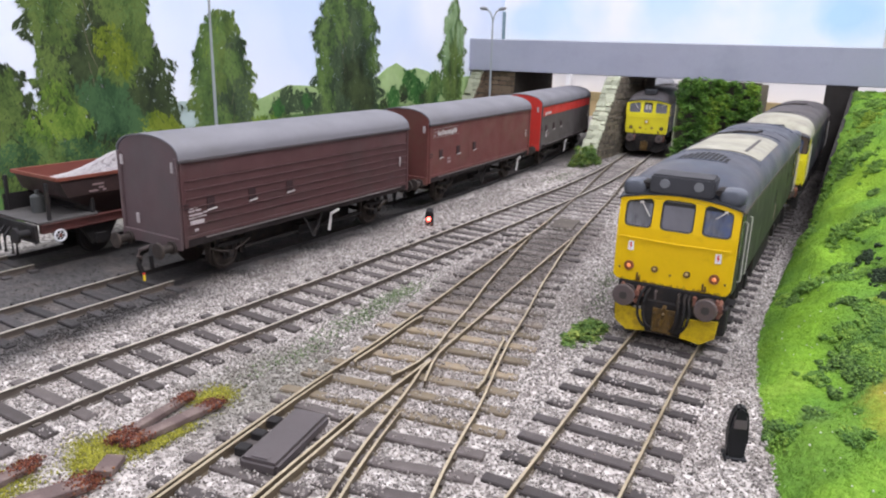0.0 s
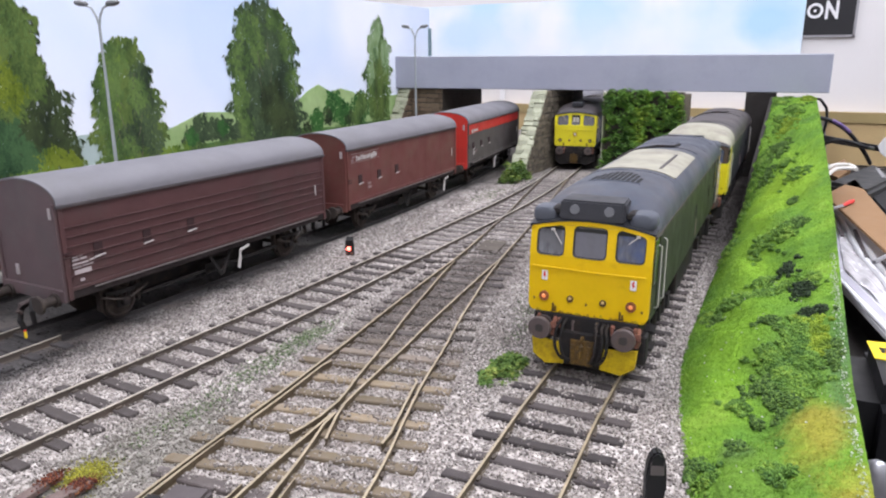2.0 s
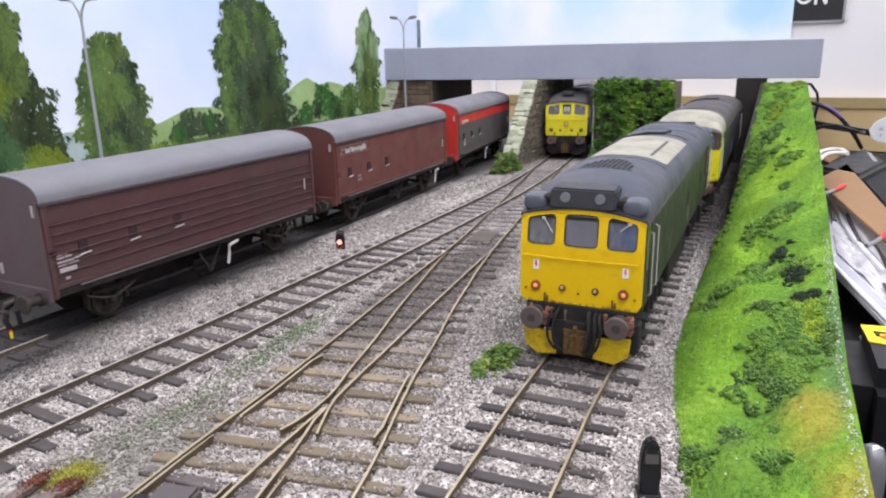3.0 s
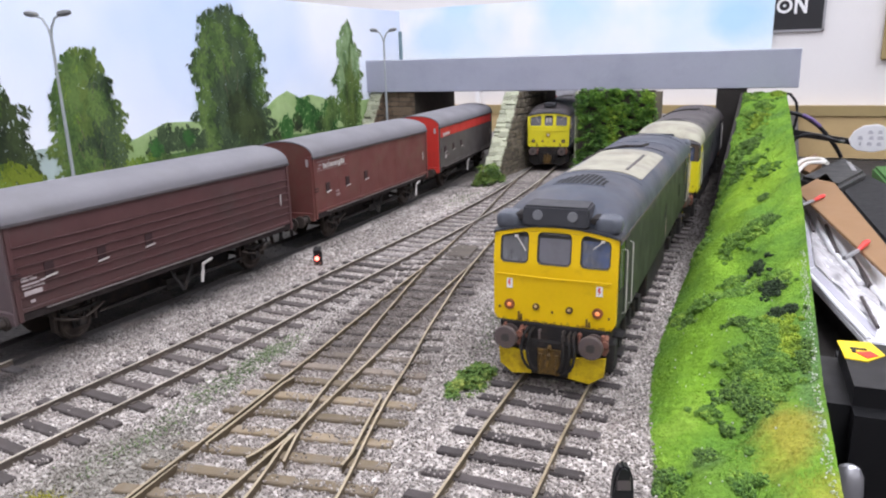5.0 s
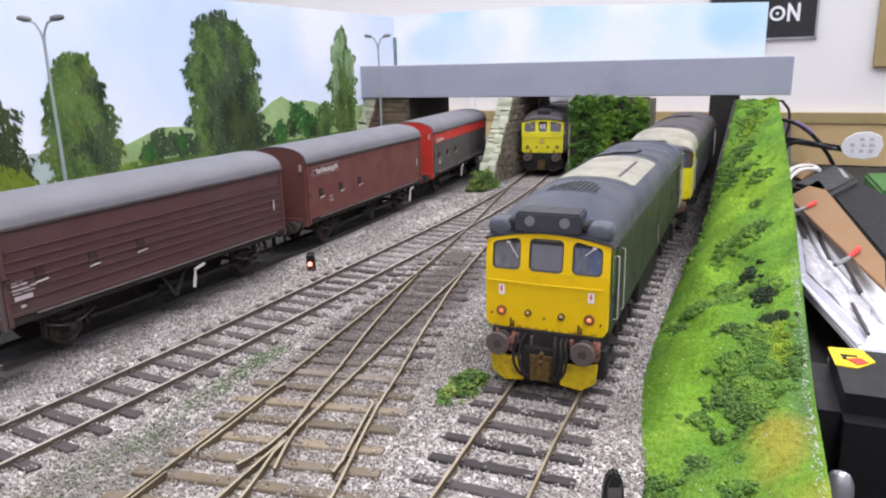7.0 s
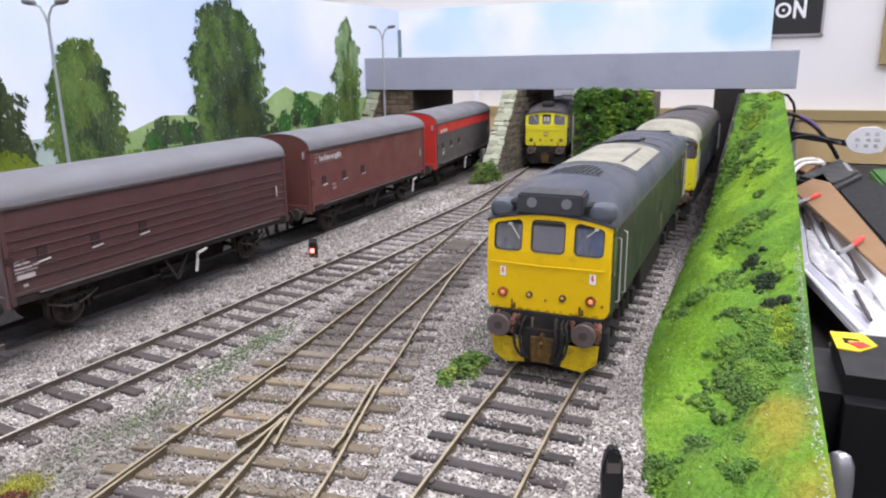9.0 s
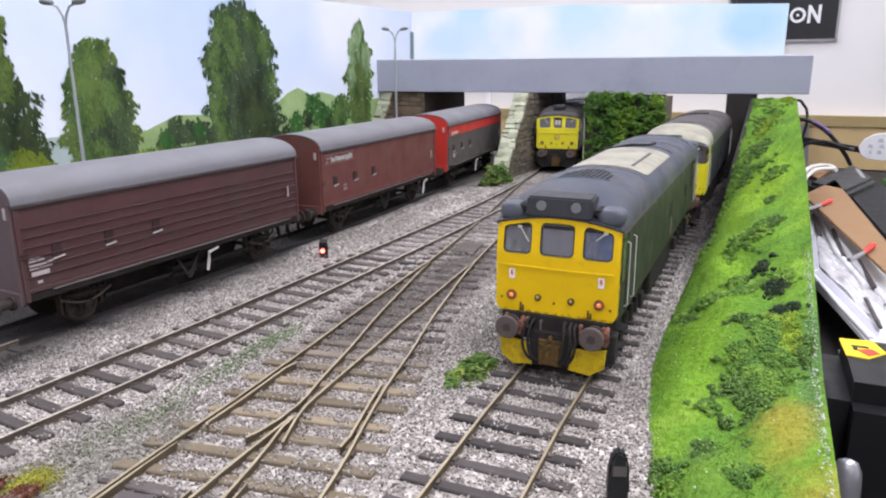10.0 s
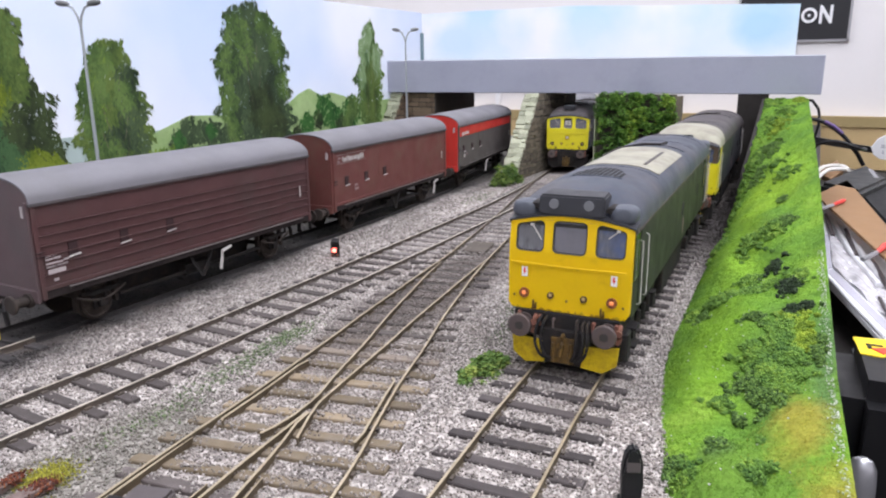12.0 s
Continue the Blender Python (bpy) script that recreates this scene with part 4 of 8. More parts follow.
def bank():
    nu, ny = 70, 330
    ys = np.linspace(-118, 406, ny)
    us = np.linspace(0, 1, nu) ** 1.7
    foot, edge = np.interp(ys, *FOOT), 67 - 0.043 * (ys + 36)
    foot = foot + 0.9 * np.sin(ys * 0.19) + 0.7 * np.sin(ys * 0.47 + 1)
    X = foot[:, None] + (edge - foot)[:, None] * us[None]
    Y = np.repeat(ys[:, None], nu, 1)
    Z, _ = bank_at(X, Y)
    Z = Z + rng.normal(0, 0.14, Z.shape)
    Z[:, 0] = np.interp(ys, *FOOT_Z) - 1.2
    V = np.stack([X, Y, Z], 2).reshape(-1, 3)
    i = np.arange((ny - 1) * nu).reshape(ny - 1, nu)[:, :-1].ravel()
    F = np.stack([i, i + 1, i + nu + 1, i + nu], 1)
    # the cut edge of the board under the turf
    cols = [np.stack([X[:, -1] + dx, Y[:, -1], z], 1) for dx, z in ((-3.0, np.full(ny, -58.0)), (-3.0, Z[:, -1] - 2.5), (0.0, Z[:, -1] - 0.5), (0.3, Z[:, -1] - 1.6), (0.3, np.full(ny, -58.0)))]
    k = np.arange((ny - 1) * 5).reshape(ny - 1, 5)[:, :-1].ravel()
    tagged(raw_part("bank_edge", np.stack(cols, 1).reshape(-1, 3), np.stack([k, k + 1, k + 6, k + 5], 1), M_BLACK_SHADE), "near-black cut side of the board under the bank", "wall", kind="structure")
    return tagged(raw_part("embankment", V, F, M_GRASS, smooth=True), "bright green flocked grass bank beside the track", "embankment", kind="structure")


bank()
n = 190000
ys = -110 + 514 * rng.uniform(0, 1, n) ** 1.6
foot, edge = np.interp(ys, *FOOT), 67 - 0.043 * (ys + 36)
xs = foot + (edge - foot) * rng.uniform(0.0, 1, n) ** 1.2
zs, us = bank_at(xs, ys)
dry = (((xs - 58.5) / 6.5) ** 2 + ((ys + 15) / 15) ** 2 + 2.6 * rng.normal(0, 0.5, n) < 0.3) | (((xs - 64) / 5) ** 2 + ((ys + 46) / 20) ** 2 + 1.6 * rng.normal(0, 0.5, n) < 0.6)
sz = rng.uniform(0.2, 0.5, n)
tagged(scatter("grass", np.stack([xs, ys, zs - 0.1], 1)[~dry], sz[~dry], M_BLADES, None, (BLADE_V, BLADE_F), False), "short bright green grass flock on the bank", "grass", kind="stuff")
fl = 760
fy_ = rng.uniform(-100, 90, fl)
fx_ = np.where(rng.uniform(0, 1, fl) < 0.8, 66.2 - 0.043 * (fy_ + 36) - np.abs(rng.normal(0, 0.9, fl)), rng.uniform(28, 64, fl))
fz_, _ = bank_at(fx_, fy_)
M_FLECK = island_mat("plaster_fleck", [(0, (0.35, 0.42, 0.28)), (1, (0.72, 0.72, 0.66))])
tagged(scatter("plaster_crumbs", np.stack([fx_, fy_, fz_ + 0.25], 1), rng.uniform(0.1, 0.3, fl), M_FLECK), "pale plaster crumbs along the worn edge of the bank", "crumbs", kind="stuff")
tagged(scatter("dry_grass", np.stack([xs, ys, zs - 0.1], 1)[dry], sz[dry], M_STRAW, None, (BLADE_V, BLADE_F), False), "straw-coloured dry grass flock on the bank", "grass", kind="stuff")


# ---- painted backdrop ----
M_HEDGE0 = mat("joint_paint", (0.16, 0.24, 0.28), 0.8, 0, 0.4, 9, 2, 0)
backdrop = tagged(thing("backdrop", 0, 0, 0, 0, "pale blue painted sky board with trees and hills", "backdrop"), kind="structure")
M_SKY = sky_mat("painted_sky", (0.78, 0.86, 0.99), (0.60, 0.74, 0.99), (0.87, 0.91, 0.99), 30, 130)
M_SKY2 = sky_mat("painted_far_sky", (0.86, 0.92, 0.97), (0.55, 0.78, 0.97), (0.90, 0.93, 0.97), 60, 190, (((-28, 138), (52, 40), (0.46, 0.72, 0.97)), ((-520, 130), (60, 40), (0.62, 0.80, 0.97))))
b = bmn()
box(b, -288, -285, -420, 444, -6, 134)
part("sky_board", b, M_SKY, backdrop)
b = bmn()
prism(b, [(-760, 176), (-760, 40), (19, 62), (19, 167), (-319, 179)], "y", 994, 995.4)
tagged(part("backdrop_end", b, M_SKY2), "pale blue painted sky sheet behind the bridge", "backdrop", kind="structure")


b = bmn()
box(b, -285.2, -283.8, 441, 446, 90, 116)
part("joint_strip", bevel(b, 0.4), M_HEDGE0, backdrop, "dark strip at the joint of the boards")


def paint_flat(name, pts, m, lift):
    b = bmn()
    prism(b, pts, "x", -285.0 + lift - 0.3, -285.0 + lift)
    return part(name, b, m, backdrop)


M_HILL_FAR = mat("hill_far_paint", (0.42, 0.52, 0.50), 0.8, 0, 0.12, 20, 3, 0)
M_HILL = mat("hill_paint", (0.33, 0.46, 0.20), 0.8, 0, 0.25, 14, 3, 0, (0.20, 0.34, 0.10), 18, 0.4)
M_HEDGE = mat("hedge_paint", (0.08, 0.17, 0.045), 0.8, 0, 0.4, 9, 2, 0, (0.20, 0.33, 0.05), 12, 0.4)
paint_flat("far_hill", [(-80, -4), (460, -4), (460, 50), (300, 52), (130, 50), (66, 51), (40, 46), (-80, 44)], M_HILL_FAR, 0.10)
paint_flat("hill", [(100, -4), (460, -4), (460, 60), (330, 56), (312, 63), (296, 66), (283, 64), (268, 70), (255, 66), (240, 58), (200, 54), (170, 56), (150, 57), (120, 48)], M_HILL, 0.18)
paint_flat("hedge", [(-120, -4), (444, -4), (444, 34), (350, 38), (300, 36), (240, 40), (150, 38), (90, 33), (40, 36), (-120, 32)], M_HEDGE, 0.26)


def paint_mat(name, dark, midtone, light, mm=11.0, own=0.22):
    """Leaf paint in soft light and dark passages drawn downwards, each dab a little different."""
    m, t, b = shader(name)
    mp = t.nodes.new("ShaderNodeMapping")
    mp.inputs["Scale"].default_value = (1, 1.0, 0.5)
    t.links.new(t.nodes.new("ShaderNodeNewGeometry").outputs["Position"], mp.inputs[0])
    ma = t.nodes.new("ShaderNodeMath")
    ma.operation = "MULTIPLY_ADD"
    t.links.new(t.nodes.new("ShaderNodeNewGeometry").outputs["Random Per Island"], ma.inputs[0])
    ma.inputs[1].default_value = own
    t.links.new(noise_at(t, mm, 3.0, 0.55, mp.outputs[0]), ma.inputs[2])
    c = ramp(t, ma.outputs[0], [(0.36, dark), (0.53, midtone), (0.72, light)])
    t.links.new(c, b.inputs["Base Color"])
    b.inputs["Roughness"].default_value, b.inputs["Specular IOR Level"].default_value = 0.8, 0.2
    return m


P_SHADE = paint_mat("shadow_green_paint", (0.014, 0.022, 0.013), (0.028, 0.042, 0.019), (0.055, 0.08, 0.03))
P_OLIVE = paint_mat("olive_leaf_paint", (0.032, 0.055, 0.018), (0.070, 0.118, 0.030), (0.135, 0.195, 0.05))
P_YELLOW = paint_mat("yellow_leaf_paint", (0.06, 0.092, 0.013), (0.108, 0.158, 0.016), (0.19, 0.245, 0.03))
P_TEAL = paint_mat("blue_green_paint", (0.018, 0.045, 0.020), (0.034, 0.082, 0.034), (0.066, 0.135, 0.055))
P_FRESH = paint_mat("fresh_leaf_paint", (0.050, 0.10, 0.018), (0.10, 0.185, 0.028), (0.20, 0.30, 0.05))
P_DARK = paint_mat("dark_leaf_paint", (0.019, 0.032, 0.020), (0.036, 0.060, 0.031), (0.075, 0.115, 0.055))
P_MID = paint_mat("mid_leaf_paint", (0.036, 0.068, 0.022), (0.072, 0.130, 0.038), (0.14, 0.222, 0.062))
P_POPLAR = paint_mat("poplar_paint", (0.085, 0.15, 0.06), (0.16, 0.26, 0.11), (0.30, 0.42, 0.23))
P_BRIGHT = paint_mat("deep_green_paint", (0.012, 0.042, 0.013), (0.024, 0.090, 0.021), (0.055, 0.16, 0.038))
M_BARK = mat("bark_paint", (0.13, 0.115, 0.075), 0.8, 0, 0.3, 6, 1.5, 0)


def strokes(name, blobs, m, n, lift, size, parent, stretch=1.0):
    """Brush dabs of leaf colour: blobs are (y, z, half width, half height, weight)."""
    wts = np.array([b[4] * b[2] * b[3] for b in blobs])
    pick = rng.choice(len(blobs), n, p=wts / wts.sum())
    B = np.array([b[:4] for b in blobs])[pick]
    a, r = rng.uniform(0, 2 * np.pi, n), np.sqrt(rng.uniform(0, 1, n))
    r = r * (1 + 0.14 * np.sin(5 * a + B[:, 0]) + 0.10 * np.sin(11 * a + B[:, 1]))
    yy, zz = B[:, 0] + r * np.cos(a) * B[:, 2], B[:, 1] + r * np.sin(a) * B[:, 3]
    gap = np.sin(yy * 0.55 + 2 * np.sin(zz * 0.31)) * np.sin(zz * 0.42 + 1.7 * np.sin(yy * 0.23))
    keep = (gap < 0.86) & ((r < 0.8) | (np.sin(yy * 0.9 + zz * 0.5) * np.sin(zz * 0.8 - yy * 0.3) < 0.35))
    yy, zz, B = yy[keep], zz[keep], B[keep]
    n = len(yy)
    hang = rng.uniform(0.6, 1.3, n) * size
    th = rng.normal(-0.5 * np.pi, 0.45, n) + 0.5 * (yy - B[:, 0]) / B[:, 2]
    d = np.stack([np.zeros(n), np.cos(th), np.sin(th)], 1)
    e = np.stack([np.zeros(n), -np.sin(th), np.cos(th)], 1)
    x = np.stack([np.full(n, 1.0), np.zeros(n), np.zeros(n)], 1)
    c = np.stack([-285 + lift + rng.uniform(0, 0.10, n), yy, zz], 1)
    L, W = (hang * stretch)[:, None], (hang * 0.36)[:, None]
    V = np.stack([c - d * L, c + e * W - d * L * 0.2 + x * 0.04, c + d * L, c - e * W + d * L * 0.1 + x * 0.04], 1).reshape(-1, 3)
    i = np.arange(n)[:, None] * 4
    F = np.concatenate([i + np.array([0, 1, 2]), i + np.array([0, 2, 3])])
    return raw_part(name, V, F, m, parent)


def painted_tree(base, top, layers, label):
    """layers: (blobs, paint, number of dabs, dab size), the undercoat first."""
    tr = thing("tree", 0, 0, 0, 0, label)
    tr.parent = backdrop
    y0, z0 = base
    y1, z1 = top

    def along(t, side=0.0, x=-284.9):
        return (x, y0 + (y1 - y0) * t + side, z0 + (z1 - z0) * t)
    b = bmn()
    for k in range(7):
        t0, t1 = 0.2 + 0.07 * k, 0.42 + 0.06 * k
        side = (-1) ** k * rng.uniform(4, 9)
        tube(b, [along(t0), along((t0 + t1) / 2, side * 0.7, -284.7), along(t1, side, -284.7)], 0.3, 5)
    loft(b, [[along(t, -w), along(t, 0, -284.75), along(t, w)] for t, w in ((0, 2.0), (0.5, 1.3), (0.9, 0.4))])
    part("trunk", b, M_BARK, tr)
    for k, (blobs, m, n, size) in enumerate(layers):
        strokes("crown", blobs, m, n, 0.34 + 0.07 * k, size, tr, 1.25)


BROAD = [(12, 86, 26, 24, 1), (36, 92, 16, 22, 1), (20, 128, 24, 26, 1), (44, 60, 19, 24, 1), (20, 48, 30, 26, 1), (56, 42, 10, 14, .7), (8, 66, 16, 18, 1)]
painted_tree((25, 0), (20, 150), (
    (BROAD, P_SHADE, 13000, 1.7),
    ([(0, 94, 13, 18, 1), (8, 124, 16, 26, 1), (-3, 66, 9, 12, 1), (0, 50, 12, 14, 1), (30, 120, 14, 26, 1)], P_OLIVE, 7000, 1.3),
    ([(37, 97, 13, 19, 1), (43, 80, 9, 12, 1), (30, 66, 10, 8, .6)], P_OLIVE, 4000, 1.3),
    ([(24, 50, 12, 14, 1), (32, 42, 13, 10, 1), (14, 56, 7, 8, .6)], P_TEAL, 3200, 1.3),
    ([(27, 81, 9, 9, 1), (33, 74, 8, 9, 1)], P_YELLOW, 900, 1.1),
    ([(-9, 42, 12, 8, 1), (3, 44, 11, 9, 1), (-2, 58, 7, 6, .6)], P_FRESH, 1100, 1.2),
    ([(0, 100, 11, 12, 1), (10, 130, 12, 12, 1), (40, 100, 9, 12, 1)], P_MID, 900, 1.0)), "broad olive-green tree painted on the backdrop")
painted_tree((-40, 0), (-38, 74), (
    ([(-34, 58, 20, 14, 1), (-30, 40, 21, 20, 1), (-20, 30, 10, 16, 1)], P_SHADE, 6000, 1.7),
    ([(-28, 60, 9, 9, 1), (-26, 47, 8, 9, 1), (-40, 52, 10, 14, 1)], P_OLIVE, 2600, 1.3)), "rounded dark green tree painted on the backdrop")
CONE = [(98, 93, 11, 7, 1), (97, 82, 17, 11, 1), (97, 68, 22, 13, 1), (98, 52, 24, 14, 1), (97, 36, 23, 13, 1)]
painted_tree((98, 8), (95, 102), (
    (CONE, P_OLIVE, 9000, 1.6),
    ([(108, 60, 10, 15, 1), (97, 46, 13, 9, 1), (107, 80, 7, 9, 1), (112, 42, 7, 8, 1)], P_DARK, 1500, 1.4),
    ([(86, 74, 9, 11, 1), (92, 89, 8, 8, 1), (84, 58, 8, 10, 1), (104, 70, 7, 9, .7), (90, 40, 12, 7, .8)], P_MID, 2600, 1.2),
    ([(84, 78, 5, 7, 1), (95, 92, 6, 5, 1), (88, 64, 6, 6, 1)], P_FRESH, 90, 0.9)), "conical mid-green tree painted on the backdrop")
TALL = [(208, 114, 21, 12, 1), (210, 98, 31, 16, 1), (208, 80, 33, 16, 1), (212, 60, 35, 18, 1), (213, 42, 35, 18, 1), (188, 88, 14, 10, .6)]
painted_tree((212, 8), (208, 126), (
    (TALL, P_DARK, 13000, 1.7),
    ([(186, 86, 11, 13, 1), (184, 62, 8, 15, 1), (196, 108, 12, 12, 1), (204, 94, 9, 10, .8), (188, 44, 8, 9, 1)], P_MID, 2400, 1.3),
    ([(234, 98, 9, 13, 1), (222, 114, 9, 8, 1), (238, 74, 7, 12, .7)], P_MID, 1300, 1.2),
    ([(216, 58, 14, 16, 1), (228, 46, 12, 12, 1)], P_SHADE, 1800, 1.5)), "tall dark green tree painted on the backdrop")
painted_tree((352, 8), (353, 121), (
    ([(353, 112, 7, 10, 1), (353, 94, 17, 16, 1), (351, 74, 21, 16, 1), (351, 54, 19, 18, 1)], P_MID, 6000, 1.5),
    ([(345, 98, 8, 16, 1), (353, 112, 5, 9, 1), (362, 90, 7, 14, 1), (340, 76, 7, 10, .8)], P_POPLAR, 2400, 1.3),
    ([(354, 72, 10, 18, 1), (352, 50, 12, 14, 1)], P_OLIVE, 900, 1.2)), "slender poplar painted on the backdrop")
for k, (blobs, m, n) in enumerate((
        ([(0, 20, 40, 20, 1), (60, 20, 40, 12, 1), (150, 18, 60, 12, 1), (260, 18, 70, 12, 1)], P_OLIVE, 7000),
        ([(148, 48, 7, 9, 1), (142, 42, 9, 8, 1), (158, 46, 9, 7, 1), (168, 45, 8, 8, 1), (180, 40, 9, 8, 1)], P_DARK, 3600),
        ([(140, 42, 5, 6, 1), (166, 46, 5, 5, 1)], P_BRIGHT, 800),
        ([(286, 53, 12, 12, 1), (264, 43, 9, 9, 1), (300, 46, 12, 10, 1), (322, 48, 12, 14, 1)], P_BRIGHT, 4800),
        ([(278, 46, 6, 7, 1), (308, 42, 8, 6, 1), (252, 38, 5, 6, 1)], P_SHADE, 900),
        ([(324, 52, 9, 11, 1), (316, 42, 8, 6, 1)], P_MID, 1400),
        ([(50, 40, 10, 7, 1), (58, 36, 9, 6, 1)], P_YELLOW, 1500),
        ([(40, 30, 12, 8, 1), (128, 33, 13, 7, 1), (90, 30, 14, 6, 1)], P_FRESH, 1900),
        ([(172, 33, 20, 5, 1), (145, 34, 10, 5, 1), (250, 31, 12, 6, 1), (300, 31, 28, 6, 1)], P_MID, 2400),
        ([(-10, 26, 28, 14, 1), (20, 24, 24, 10, 1)], P_OLIVE, 3600),
        ([(-20, 34, 12, 8, 1), (2, 30, 10, 7, 1)], P_MID, 1200),
        ([(8, 30, 12, 8, 1), (-24, 30, 10, 8, 1)], P_TEAL, 900))):
    strokes("shrub", blobs, m, n, 0.30 + 0.04 * k, 1.2, backdrop)


# ---- rolling stock ----
M_STEPRAIL = mat("pale_grey_and_highlight", (0.17, 0.148, 0.142), 0.5, 0.2, 0.3, 12, 0.6, 0.05, (0.08, 0.06, 0.055), 14, 0.5)
M_LIP = mat("bauxite_highlight", (0.125, 0.072, 0.070), 0.6, 0, 0.45, 9, 0.7, 0.05, (0.07, 0.034, 0.034), 10, 0.6)
M_IRON = mat("worn_white_iron", (0.42, 0.37, 0.37), 0.6, 0, 0.25, 3, 0.5, 0.0)
M_LOCK = mat("lock_recess_brown", (0.036, 0.017, 0.018), 0.7, 0, 0.2, 4, 0.5, 0.05)
M_SOLEBAR = mat("grimy_solebar", (0.025, 0.0195, 0.019), 0.7, 0, 0.3, 8, 0.6, 0.1, (0.045, 0.036, 0.034), 9, 0.45, spec=0.2)
M_WHEEL = mat("rusty_wheel", (0.045, 0.036, 0.032), 0.65, 0.1, 0.3, 4, 0.5, 0.1, (0.09, 0.07, 0.058), 5, 0.4, spec=0.2)


def wheelset(parent, y, gauge=9.3, r=6.0, m=None):
    b = bmn()
    cyl(b, (-gauge - 2.2, y, r), (gauge + 2.2, y, r), 1.0, n=8)
    axle = part("axle", b, m or M_BLACK, parent, smooth=True)
    for s in (-1, 1):
        b = bmn()
        rings = [[(s * (gauge + dx), y + rr * math.cos(t), r + rr * math.sin(t)) for t in np.linspace(0, 2 * math.pi, 22, endpoint=False)]
                 for dx, rr in ((-1.4, r + 0.55), (-1.0, r + 0.55), (-0.95, r), (0.9, r), (1.1, 0.93 * r), (1.1, 0.86 * r), (0.6, 0.8 * r), (0.6, 0.35 * r), (1.2, 0.28 * r))]
        loft(b, rings)
        part("wheel", b, m or M_BLACK, axle)


def buffer(parent, x, y, z, out, r=3.1, length=5.0, square=False, m=None):
    b = bmn()
    cyl(b, (x, y - out * length, z), (x, y - out * 1.6, z), 1.5, n=12)
    cyl(b, (x, y - out * length, z), (x, y - out * (length - 1.2), z), 2.3, n=12)
    cyl(b, (x, y - out * 0.9, z), (x, y - out * 0.25, z), r, n=24)
    cyl(b, (x, y - out * 0.25, z), (x, y, z), r, r * 0.9, n=24)
    head = part("buffer", b, m or M_STEEL, parent, smooth=True)
    if square:
        b = bmn()
        ring = [(-1.0, -0.9), (0.2, -1.15), (1.05, -0.8), (1.1, 0.5), (0.7, 1.1), (-0.6, 1.0), (-1.15, 0.3)]
        loft(b, [[(x + px, y + dy, z + pz) for px, pz in ring] for dy in (-0.06, 0.06)])
        part("grease_patch", b, M_GREASE, head)
    return head


